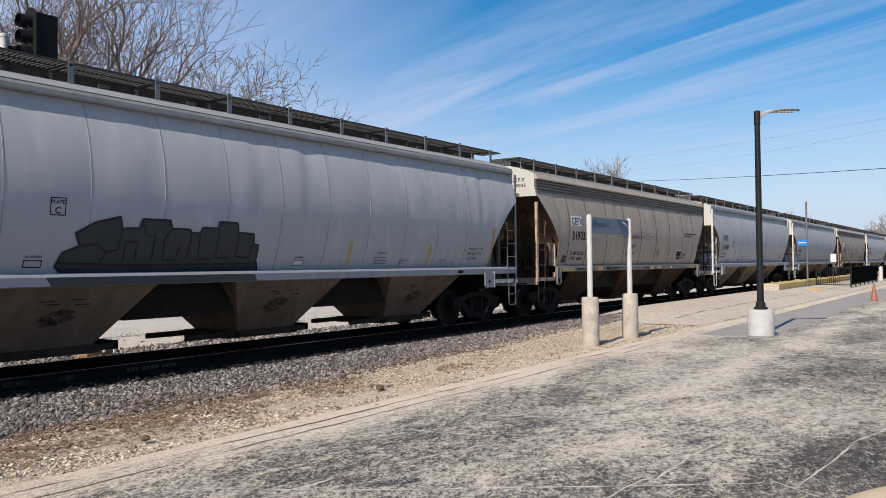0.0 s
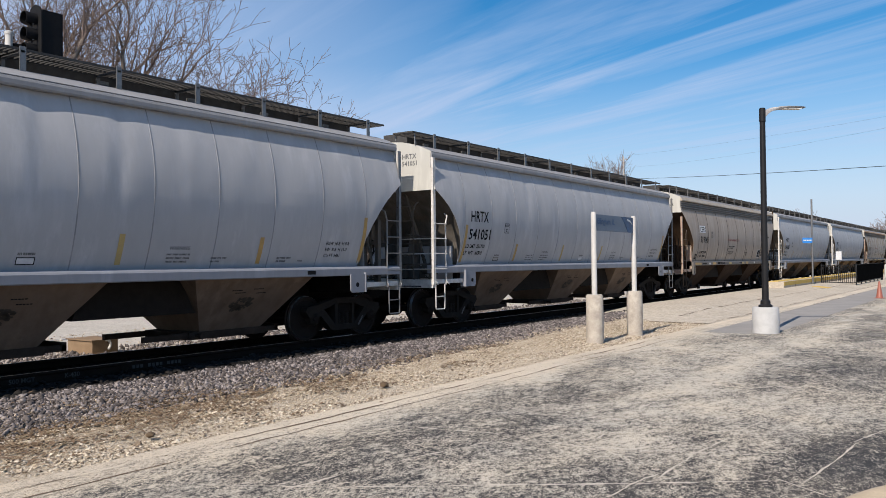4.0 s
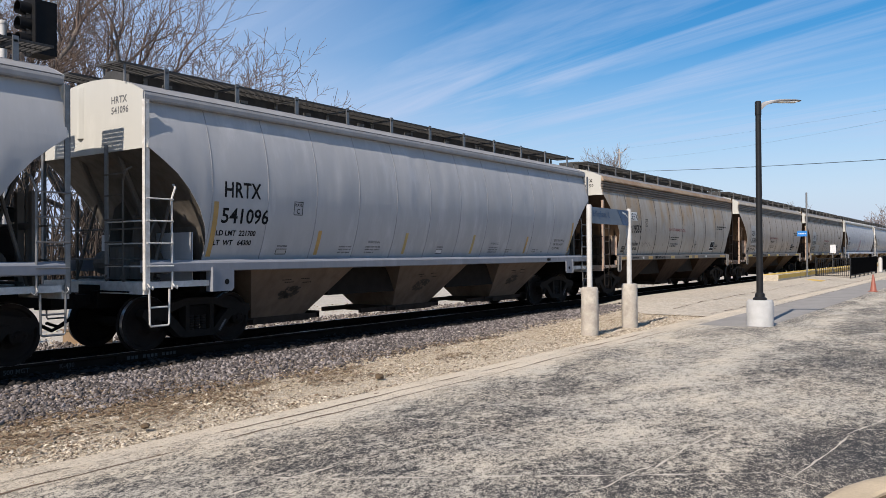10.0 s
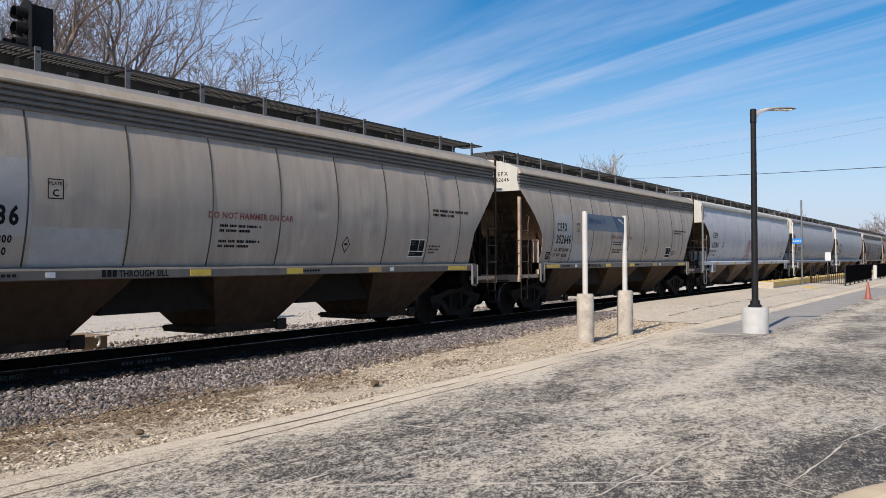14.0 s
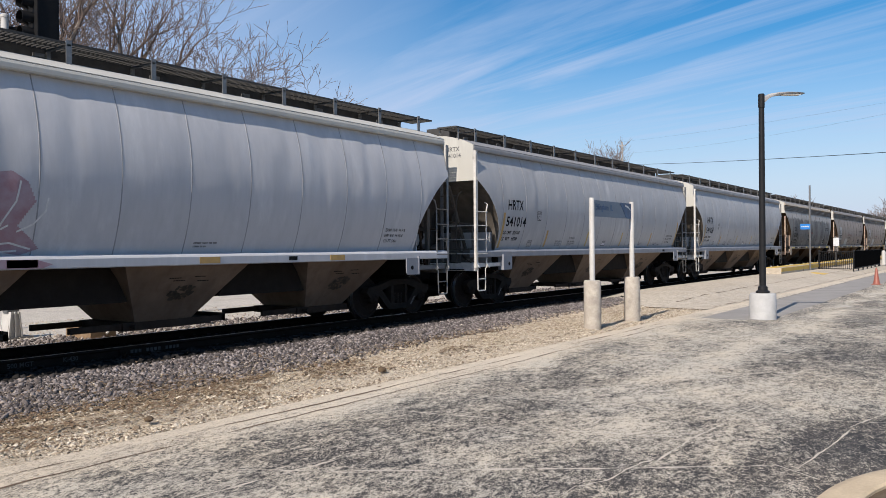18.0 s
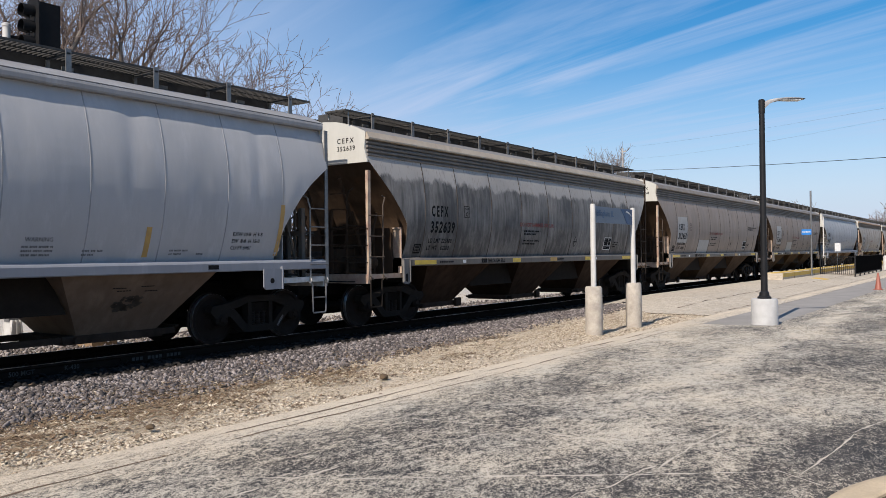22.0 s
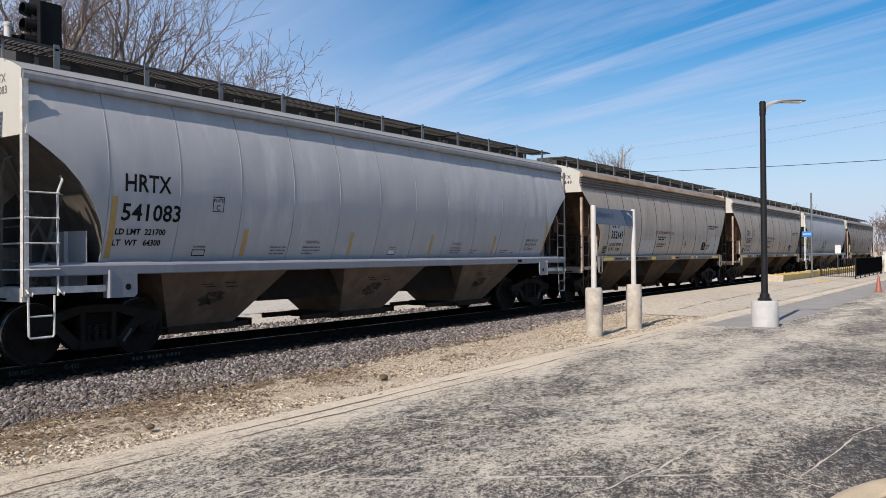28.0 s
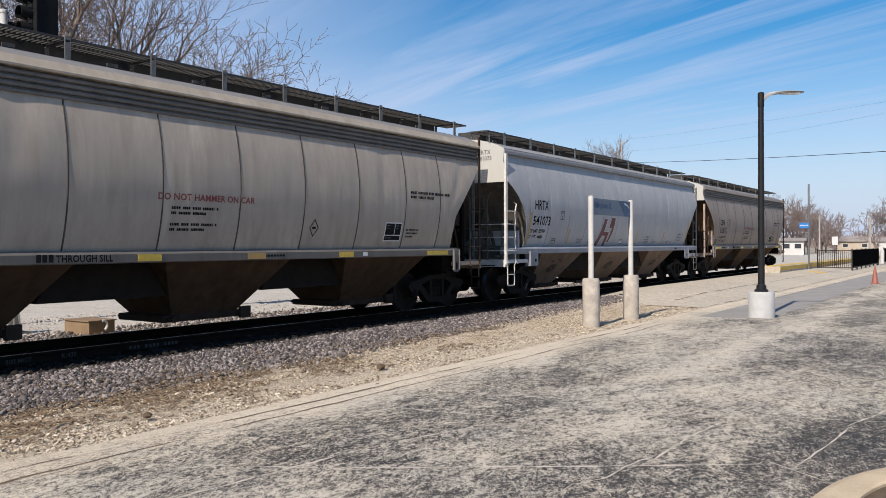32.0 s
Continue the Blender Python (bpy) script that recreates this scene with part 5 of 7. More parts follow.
def diamond():
    """A thin standing diamond with a bar in it."""
    def build(bm):
        o, i = [(0.13, 0.0), (0.26, 0.18), (0.13, 0.36), (0.0, 0.18)], [(0.13, 0.035), (0.233, 0.18), (0.13, 0.325), (0.027, 0.18)]
        for q in range(4):
            r = (q + 1) % 4
            bm.faces.new([bm.verts.new((x, 0, z)) for x, z in (o[q], o[r], i[r], i[q])])
        grid(bm, [[(0.08, 0, 0.16), (0.18, 0, 0.16)], [(0.08, 0, 0.205), (0.18, 0, 0.205)]])
    return cached("diamond/", build)


def mark(car, k, name, mesh, x, z, material, label="", lift=0.006):
    ob = part(name, wrapped(car, k, mesh, x, z, lift), material, car, label)
    return tagged(ob, kind="stuff") if name in ("stencil", "graffiti") else ob


def bogie(car, k, s, rows_of):
    x = s * (k.half - AXLE_IN)
    truck = part("truck_bolster", bolster(), TRUCK, car, "grimy cast steel truck, under-car shade in its colour", pose(x, 0, 0))
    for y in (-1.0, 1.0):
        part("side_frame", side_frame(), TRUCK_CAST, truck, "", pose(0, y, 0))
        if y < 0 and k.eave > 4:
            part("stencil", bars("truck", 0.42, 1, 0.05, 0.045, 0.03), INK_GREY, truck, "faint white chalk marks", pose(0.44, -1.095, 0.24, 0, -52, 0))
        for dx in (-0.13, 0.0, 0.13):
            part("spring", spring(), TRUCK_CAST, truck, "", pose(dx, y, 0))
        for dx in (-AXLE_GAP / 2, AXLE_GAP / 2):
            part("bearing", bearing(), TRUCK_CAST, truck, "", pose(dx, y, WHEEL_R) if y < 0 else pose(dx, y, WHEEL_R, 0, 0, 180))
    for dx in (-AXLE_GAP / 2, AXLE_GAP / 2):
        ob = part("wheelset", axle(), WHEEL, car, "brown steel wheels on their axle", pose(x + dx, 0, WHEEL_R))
        for s2 in (-1, 1):
            part("wheel", wheel(s2), WHEEL, ob)
            part("tread", tread(s2), TREAD, ob, "polished wheel tread")
        rows_of.append((ob, x + dx))


WHEELS, CARS = [], []


def blotch(seed):
    """An oval of dark dabs, rubbed through in places."""
    def build(bm):
        g = random.Random(seed)
        for i in range(75):
            a, r = g.uniform(0, 6.3), math.sqrt(g.uniform(0.05, 1))
            x, z = 0.26 * r * math.cos(a), 0.17 * r * math.sin(a) + 0.05 * r * math.cos(a)
            p = [(x + g.uniform(0.02, 0.055) * math.cos(q), 0, z + g.uniform(0.015, 0.04) * math.sin(q)) for q in spread(0, 6.283, 6)[:-1]]
            bm.faces.new([bm.verts.new(v) for v in p])
    return cached("blotch/%d" % seed, build)


def make_car(k, mats, marks, number, label, seed):
    """A covered hopper car: shell, roof gear, ends, hoppers, trucks and its markings."""
    g = random.Random(seed)
    a_kind = k.eave > 4
    side, slope, hop, sill, eave, lad = mats
    car = thing("hopper_car", label, "hopper car", None, "covered hopper cars of the freight train")
    edges = sorted({-s for s in k.seams} | set(k.seams))
    stops = [-k.half] + edges + [k.half]
    PANELS[car.name] = [(a, b, g.choice((0, 0, 2, 2, 3, 1)), -1 if i == 0 else 1 if i == len(stops) - 2 else 0) for i, (a, b) in enumerate(zip(stops, stops[1:]))]
    for panel in PANELS[car.name]:
        part("side_panel", side_panel(k, *panel), side, car)
    for x in edges:
        part("side_seam", seam(k, 0.014 if a_kind else 0.018, 0.005 if a_kind else 0.008), SEAM_A if a_kind else SEAM_B, car, "", pose(x, 0, 0))
    part("far_side", far_side(k), side, car)
    part("roof", roof_sheet(k), ROOF_GREY if not a_kind else eave, car)
    part("hatch_cover", hatch_line(k), STEEL_DARK, car, "long closed roof hatch")
    for i in range(9):
        part("hatch_clamp", hatch_clamp(), GALV, car, "", pose(-k.half + 1.2 + i * (2 * k.half - 2.4) / 8, 0, 0))
    half_turn = pose(0, 0, 0, 0, 0, 180)
    for turn in (None, half_turn):
        part("top_chord", top_chord(k), eave, car, "", turn)
        part("side_sill", side_sill(k), sill, car, "", turn)
        if not a_kind:
            part("fluted_band", fluted_band(k), BAND_R if eave is EAVE_R else BAND_B, car, "dark fluted band under the eave", turn)
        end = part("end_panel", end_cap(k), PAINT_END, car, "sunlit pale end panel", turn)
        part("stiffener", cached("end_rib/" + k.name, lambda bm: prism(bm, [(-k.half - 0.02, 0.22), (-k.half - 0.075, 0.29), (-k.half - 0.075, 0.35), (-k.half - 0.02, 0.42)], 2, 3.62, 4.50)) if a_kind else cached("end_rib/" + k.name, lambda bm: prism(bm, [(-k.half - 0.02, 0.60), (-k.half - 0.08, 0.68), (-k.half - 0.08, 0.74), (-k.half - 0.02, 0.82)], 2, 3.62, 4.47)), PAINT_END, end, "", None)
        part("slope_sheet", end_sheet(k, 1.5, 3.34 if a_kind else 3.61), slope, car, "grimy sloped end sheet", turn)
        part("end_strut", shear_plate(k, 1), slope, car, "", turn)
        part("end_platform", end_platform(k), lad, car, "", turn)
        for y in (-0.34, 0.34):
            part("end_web", end_web(k, y), slope, car, "grimy upright web under the slope sheet, coloured dark for shade", turn)
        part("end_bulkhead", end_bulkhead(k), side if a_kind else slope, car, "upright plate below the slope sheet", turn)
        for z in (1.43, 1.80, 2.16):
            part("grab_rail", cached("grab_rail/", lambda bm: tube(bm, (0, -1.5, 0), (0, -0.45, 0), 0.013, 6)), lad if a_kind else slope, car, "", (turn or Matrix()) @ pose(-k.half - 0.03, 0, z))
        if not a_kind:
            part("end_post", end_post(k), LADDER_B, car, "sunlit tan corner post", turn)
        for flip in (1, -1):
            plate = part("corner_plate", corner_plate(k, flip), SILL_A if a_kind else BAND_B, car, "flanged bolster plate", turn)
            part("lift_hole", plate_hole(k, flip), INK, plate)
        part("coupler", coupler(k), TRUCK, car, "rusty knuckle coupler with hanging air hose", turn)
        part("brake_gear", brake_gear(k), slope, car, "air brake reservoir and pipes", turn)
        # near corner ladder, and one across the end sheet
        h = k.half
        z_in, tall, x_in, y_in, wide = (2.72, 4.1, -0.01, -1.53, 0.46) if a_kind else (2.85, 3.42, 0.02, -1.50, 0.46)
        for flip in (1, -1):
            # near trailing ladders get a darker material: their unlit face put into colour
            lad_m = lad if flip > 0 else GALV if a_kind else slope
            dull = lad_m if a_kind else RUNG_B
            lad1 = part("ladder", ladder(1.05, z_in, wide, tall if flip > 0 or a_kind else 4.40, flip), lad_m, car, "side ladder with a stirrup step", (turn or Matrix()) @ pose((-h + x_in) * flip, y_in, 0))
            part("bent_stile", bent_stile(1.05, z_in, wide, flip), dull, lad1)
            part("stirrup", stirrup(1.06, wide, flip), dull if a_kind else TRUCK_CAST, lad1, "hanging stirrup step")
            for z in (1.43, 1.80, 2.16, 2.52) if a_kind else (1.55, 2.0, 2.45):
                part("rung", rung(wide), dull, lad1, "", pose(0 if flip > 0 else -wide, 0, z))
        lad2 = part("end_ladder", ladder(1.18, 3.0, 0.46, 3.45 if a_kind else 2.6), slope if not a_kind else GALV, car, "dark ladder on the end sheet", (turn or Matrix()) @ pose(-h - 0.03, -0.45, 0, 0, 0, -90))
        part("bent_stile", bent_stile(1.18, 3.0, 0.46), slope, lad2)
        for z in (1.45, 1.83, 2.2, 2.6, 2.95):
            part("rung", rung(0.46), slope, lad2, "", pose(0, 0, z))
        part("walkway_post", cached("end_rail/%s" % k.name, lambda bm: pipe(bm, [(-h - 0.05, -1.0, 4.45), (-h - 0.05, -1.0, 4.74), (-h - 0.05, -0.42, 4.74), (-h - 0.05, -0.42, 4.6)], 0.02, 6)), GALV, car, "", turn)
    for piece, words in (("gear_frame", "upright channel frame of the air gear"), ("reservoir", "grimy air reservoir"), ("valve", "cast brake valve"), ("gear_hose", "black rubber air hoses")):
        part(piece, rear_gear(k, piece), TRUCK if not a_kind else TRUCK_CAST if piece != "gear_frame" else PAINT_SLOPE, car, words)
    part("brake_wheel", brake_wheel(k), STEEL_DARK, car, "round hand brake wheel")
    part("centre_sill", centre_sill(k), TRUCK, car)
    for s in (-1, 1):
        part("walkway", walkway(k, s), STEEL_DARK, car, "dark steel roof walkway grating")
        n = 10 if k is not KIND_C else 12
        for i in range(n + 1):
            part("walkway_post", walkway_post(-s), GALV if a_kind else STEEL_GREY, car, "", pose(-k.half + 0.72 + i * (2 * k.half - 1.2) / n, 0, 0))
    for i in range(k.bays):
        me, x = hopper(k, i)
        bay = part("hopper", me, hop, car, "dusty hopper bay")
        part("outlet_gate", outlet_gate(k), GATE_RUST, bay, "sliding outlet gate", pose(x, 0, 0))
        if i < k.bays - 1:
            part("cross_ridge", hopper_web(k, i), TRUCK_CAST, car, "dark ridge between hopper bays")
        if a_kind:
            part("stencil", cached("hopper_mark/", lambda bm: [grid(bm, [[(dx + 0.05 * j, 0, dz), (dx + 0.05 * j + 0.04, 0, dz)], [(dx + 0.05 * j, 0, dz + 0.02), (dx + 0.05 * j + 0.04, 0, dz + 0.02)]]) for dx, dz in ((0, 0), (0.5, 0.02), (0.1, -0.06), (0.6, -0.08)) for j in range(5)]), INK, bay, "small black stencil lines", pose(x + 0.95, -1.228, 1.105, 38.7))
            part("smudge", blotch(i % 2), SMUDGE, bay, "dark chalky smudge", pose(x + 1.32, -1.028, 0.855, 38.7))
    for s in (-1, 1):
        bogie(car, k, s, WHEELS)
    marks(car, k, number)
    CARS.append(car)
    return car


def scribble(w, h, seed, t, n=14):
    """A wandering sprayed line."""
    def build(bm):
        g = random.Random(seed)
        pts = [Vector((w * (i / n) + g.uniform(-0.06, 0.06) * w, 0, h * (0.5 + 0.48 * math.sin(i * 2.4 + seed)) * g.uniform(0.75, 1.0))) for i in range(n + 1)]
        fine = []
        for a, b, c, d in zip(pts, pts[1:], pts[2:], pts[3:]):
            for q in range(5):
                s = q / 5
                fine.append(0.5 * ((2 * b) + (c - a) * s + (2 * a - 5 * b + 4 * c - d) * s * s + (3 * b - a - 3 * c + d) * s ** 3))
        rows = [[], []]
        for a, b in zip(fine, fine[1:]):
            d = (b - a).normalized()
            q = Vector((-d.z, 0, d.x)) * t
            rows[0].append(a + q), rows[1].append(a - q)
        grid(bm, rows)
    return cached("scribble/%d/%.2f" % (seed, w), build)


SMUDGE = simple("chalky_brown_smudge", (0.045, 0.035, 0.028), (0.10, 0.08, 0.06), 9, 0.9)
RUNG_B = simple("rusty_brown_rung_steel", (0.085, 0.062, 0.045), (0.045, 0.032, 0.024), 6, 0.8)
SEAM_B = simple("dark_weld_seam", (0.05, 0.037, 0.028), (0.085, 0.068, 0.055), 3, 0.85)
SEAM_A = simple("grey_weld_seam", (0.20, 0.20, 0.205), (0.34, 0.34, 0.345), 3, 0.7)
# on the fluted band the eave's shadow is put into this dark colour
BAND_B = paint("dark_fluted_steel", (0.17, 0.16, 0.15), (0.10, 0.092, 0.085), (0.16, 0.10, 0.06), 0.5, 0.2)
STEEL_GREY = simple("grey_walkway_steel", (0.22, 0.215, 0.21), (0.14, 0.13, 0.12), 9, 0.6, 0.4)


def marks_a(car, k, number):
    f = -k.half
    n = f if k is KIND_A else f - 0.15
    if number[1]:
        mark(car, k, "stencil", lettering(number[0], 0.385, 1.05, 0.018, 0.80), n + 1.47, 2.62, INK, "large black reporting letters")
        mark(car, k, "stencil", lettering(number[1], 0.37, 1.0, 0.018), n + 1.44, 2.17, INK, "large black car number")
        mark(car, k, "stencil", lettering("LD LMT  " + number[2], 0.13, 1.0, 0.028), n + 1.38, 1.95, INK, "small black load limit line")
        mark(car, k, "stencil", lettering("LT  WT   " + number[3], 0.13, 1.0, 0.028), n + 1.36, 1.78, INK, "small black light weight line")
    px, pz = (3.03, 2.20) if k is KIND_C else (3.16, 2.36)
    mark(car, k, "plate_frame", outline_box(0.24, 0.26, 0.014), f + px, pz, INK, "black framed clearance mark")
    mark(car, k, "stencil", lettering("PLATE", 0.075), f + px + 0.01, pz + 0.17, INK)
    mark(car, k, "stencil", lettering("C", 0.13), f + px + 0.07, pz + 0.03, INK)
    part("stencil", lettering(number[0], 0.165, 1.0, 0.02), INK_GREY, car, "small black reporting mark on the end", pose(-k.half - 0.023, -1.0, 4.12, 0, 0, -90) @ pose(-0.42, 0, 0))
    if number[1]:
        part("stencil", lettering(number[1], 0.16, 1.0, 0.02), INK_GREY, car, "", pose(-k.half - 0.023, -1.0, 3.95, 0, 0, -90) @ pose(-0.42, 0, 0))
    if number[0] == "HRTX":
        mark(car, k, "reflector_strip", flat_box("y", 0.10, 0.95), f + 1.27, 1.58, OCHRE, "upright ochre reflector strip")
        for i, x in enumerate((3.92, 6.78, 9.65, 12.50)):
            mark(car, k, "reflector_strip", flat_box("y2", 0.10, 0.48), f + x, 1.60, OCHRE if i % 3 == 0 else YELLOW_DIM, "upright ochre reflector strip")
        mark(car, k, "reflector_strip", flat_box("y", 0.10, 0.95), -f - 1.27, 1.60, OCHRE, "upright ochre reflector strip")
    else:
        for x in (1.9, 5.2, 8.4, 11.6, 14.8):
            part("reflector_strip", cached("sill_strip/", lambda bm: box(bm, 0, 0.45, -1.556, -1.549, 1.36, 1.46)), OCHRE, car, "faded yellow reflector strip", pose(f + x, 0, 0))
    fine_lines = ((5.5, 0.62, 2), (11.6, 0.5, 2)) if k is KIND_C else ((4.62, 0.39, 3), (5.47, 0.49, 3), (11.47, 0.34, 2), (13.0, 0.36, 2), (10.56, 0.46, 3), (13.55, 0.14, 1))
    for i, (x, w, n) in enumerate(fine_lines):
        mark(car, k, "stencil", bars("a%d" % i, w, n, 0.06, 0.03, 0.02), f + x, 1.57 + 0.06 * n, INK_GREY, "fine stencilled lines too small to read", 0.006)
        if i in (1, 4) and k is KIND_A:
            mark(car, k, "stencil", lettering("WARNING", 0.085, 1.0, 0.01), f + x + 0.03, 1.66 + 0.06 * n, INK_GREY, "small black warning heading")
    for j, line in enumerate(("EXW 10-8  H 9-8", "EW  8-8  H 15-0", "CU FT 5461")):
        mark(car, k, "stencil", lettering(line, 0.095, 1.0, 0.012), -f - 2.33, 1.96 - 0.12 * j, INK, "small black clearance lines")
    for x in (2.88, 8.13):
        mark(car, k, "data_plate", flat_box("dp", 0.27, 0.11), f + x, 1.61, PATCH_GREY if x < 3 else WHITE_FILM, "small pale data plate", 0.003)
        mark(car, k, "plate_frame", outline_box(0.27, 0.11, 0.014), f + x, 1.61, INK)
        mark(car, k, "stencil", bars("dph", 0.25, 1, 0.05, 0.035, 0.01), f + x + 0.01, 1.75, INK_GREY, "fine stencilled line above the plate")
    part("stencil", cached("sill_tag/", lambda bm: box(bm, 0, 0.22, -1.554, -1.549, 1.375, 1.45)), INK, car, "small black tag on the sill", pose(f + 13.66, 0, 0))


def marks_b(car, k, number):
    f = -k.half
    older = number[4]
    if not older:
        mark(car, k, "number_patch", flat_box("w", 0.80, 0.31), f + 2.08, 2.79, WHITE_FILM, "white film patch behind the reporting letters", 0.0015)
        mark(car, k, "stencil", lettering(number[0], 0.33, 1.0, 0.006), f + 2.11, 2.82, INK, "large black reporting letters", 0.005)
        mark(car, k, "stencil", lettering(number[1], 0.38, 1.2, 0.036, 0.84), f + 2.15, 2.35, INK, "large black car number")
    else:
        if older == 1:
            mark(car, k, "number_patch", flat_box("o", 1.28, 1.08), f + 2.06, 1.96, PATCH_GREY, "repainted pale patch behind the number", 0.0015)
            early = number[1] in ("352636", "352646")
            mark(car, k, "touch_up_patch", flat_box("p", 1.46, 0.57), f + (3.36 if early else 4.94), 1.53, PATCH_DIM, "dull grey touch-up patch", 0.0015)
            if number[1] == "352649":
                mark(car, k, "touch_up_patch", flat_box("q", 1.22, 0.80), f + 13.5, 1.53, PATCH_DIM, "dull grey touch-up patch", 0.0015)
        mark(car, k, "stencil", lettering(number[0], 0.35, 1.55, 0.036, 0.60), f + 2.16, 2.50, INK, "large black reporting letters", 0.005)
        mark(car, k, "stencil", lettering(number[1], 0.36, 1.24, 0.036, 0.78), f + 2.15, 2.12, INK, "large black car number", 0.005)
    mark(car, k, "stencil", lettering("LD LMT " + number[2], 0.145, 1.2, 0.034, 0.85), f + 2.12, 1.87, INK, "small black load limit line")
    mark(car, k, "stencil", lettering("LT WT   " + number[3], 0.145, 1.2, 0.034, 0.85), f + 2.10, 1.70, INK, "small black light weight line")
    px, pz = (3.55, 2.50) if older else (3.70, 2.58)
    mark(car, k, "plate_frame", outline_box(0.24, 0.29, 0.016), f + px, pz, INK, "black framed clearance mark")
    mark(car, k, "stencil", lettering("PLATE", 0.07, 1.0, 0.02), f + px + 0.02, pz + 0.2, INK)
    mark(car, k, "stencil", lettering("C", 0.14, 1.0, 0.03), f + px + 0.07, pz + 0.04, INK)
    for text, z, size in ((number[0], 4.05, 0.155), (number[1], 3.88, 0.145)):
        part("stencil", lettering(text, size, 1.5 if size > 0.15 else 1.25, 0.02), INK, car, "small black reporting mark on the end", pose(-k.half - 0.023, -1.05, z, 0, 0, -90) @ pose(-0.42, 0, 0))
    mark(car, k, "stencil", lettering("DO NOT HAMMER ON CAR", 0.155, 1.05, 0.022), f + 6.38, 2.35 if older else 2.48, INK_RED, "faded red warning stencil")
    for z in (2.20, 1.93):
        mark(car, k, "stencil", bars("b1", 0.95, 2, 0.085, 0.045, 0.04), f + 6.65, z, INK, "fine stencilled lines too small to read")
    mark(car, k, "stencil", bars("b2", 1.55, 2, 0.105, 0.06, 0.045), f + 13.05, 2.77, INK, "fine stencilled lines too small to read")
    mark(car, k, "data_panel", flat_box("d", 0.60, 0.42), f + 12.2, 1.68, WHITE_FILM, "white framed service data panel", 0.004)
    for q, (dx, dz, w, h) in enumerate(((0.025, 0.145, 0.32, 0.25), (0.365, 0.145, 0.21, 0.25), (0.025, 0.025, 0.55, 0.10))):
        mark(car, k, "data_field", flat_box("df%d" % q, w, h), f + 12.2 + dx, 1.68 + dz, INK, "black data field", 0.007)
        mark(car, k, "stencil", bars("dp%d" % q, w * 0.45, 2 if q < 2 else 1, 0.06, 0.022, 0.02), f + 12.23 + dx, 1.68 + dz + h - 0.06, INK_GREY, "", 0.010)
    mark(car, k, "stencil", diamond(), f + 9.86, 1.76, INK, "small black diamond mark")
    mark(car, k, "stencil", bars("b3", 0.45, 3, 0.075, 0.04, 0.03), f + 12.98, 1.92, INK)
    mark(car, k, "stencil", outline_box(0.27, 0.22, 0.035), f + 1.60, 1.62, INK, "stencilled jacking mark")
    mark(car, k, "stencil", bars("jack", 0.16, 2, 0.07, 0.05, 0.01), f + 1.66, 1.74, INK)
    word = 4.72 if older else 5.20
    part("stencil", lettering("THROUGH SILL", 0.145, 1.05, 0.03, 0.86), INK, car, "black lettering on the side sill", pose(f + word, -1.553, 1.365))
    part("stencil", cached("sill_brand/", lambda bm: [box(bm, i * 0.09, i * 0.09 + 0.07, -1.554, -1.550, 1.365, 1.475) for i in range(3)]), INK, car, "small black brand block", pose(f + word - 0.29, 0, 0))
    bright = YELLOW if older else YELLOW_DIM
    part("reflector_strip", cached("sill_strip_long/", lambda bm: box(bm, 0, 0.85, -1.556, -1.549, 1.36, 1.46)), bright if older else OCHRE, car, "long yellow reflector strip on the sill", pose(f + 1.56, 0, 0))
    part("reflector_strip", cached("sill_strip_long/", lambda bm: box(bm, 0, 0.85, -1.556, -1.549, 1.36, 1.46)), bright if older else OCHRE, car, "long yellow reflector strip on the sill", pose(f + 13.77, 0, 0))
    for i, x in enumerate((6.05, 8.28, 10.71) if older else (4.17, 6.75, 9.06, 9.85)):
        part("reflector_strip", cached("sill_strip/", lambda bm: box(bm, 0, 0.43, -1.556, -1.549, 1.355, 1.465)), bright if (i + older) % 3 else OCHRE, car, "yellow reflector strip on the sill", pose(f + x, 0, 0))
    for x in (3.56, 11.45):
        part("reflector_strip", cached("sill_strip_w/", lambda bm: box(bm, 0, 0.14, -1.556, -1.549, 1.37, 1.45)), WHITE_FILM, car, "small white reflector", pose(f + x, 0, 0))
    for x in (2.56, 8.6):
        part("stencil", cached("sill_bars/", lambda bm: [box(bm, i * 0.075, i * 0.075 + 0.055, -1.5535, -1.550, 1.39, 1.43) for i in range(8)]), INK, car, "fine stencilled lines on the sill", pose(f + x, 0, 0))
    if number[1] == "319550":
        for q, (w, h, seed, x) in enumerate(((1.5, 0.34, 5, 1.7), (1.3, 0.22, 12, 3.4))):
            mark(car, k, "graffiti_line", scribble(w, h, seed, 0.012, 9), f + x, 1.82, GHOST, "rubbed-out brown sprayed line", 0.004)


GHOST = simple("rubbed_brown_spray_paint", (0.13, 0.10, 0.085), (0.23, 0.195, 0.165), 3, 0.7)
PATCH_DIM = simple("dull_touch_up_paint", (0.44, 0.43, 0.41), (0.36, 0.345, 0.325), 6, 0.6)
YELLOW_DIM = simple("dusty_yellow_film", (0.5, 0.36, 0.12), (0.4, 0.3, 0.14), 8, 0.6)
PATCH_GREY = simple("pale_touch_up_paint", (0.43, 0.415, 0.395), (0.35, 0.335, 0.31), 3, 0.6)

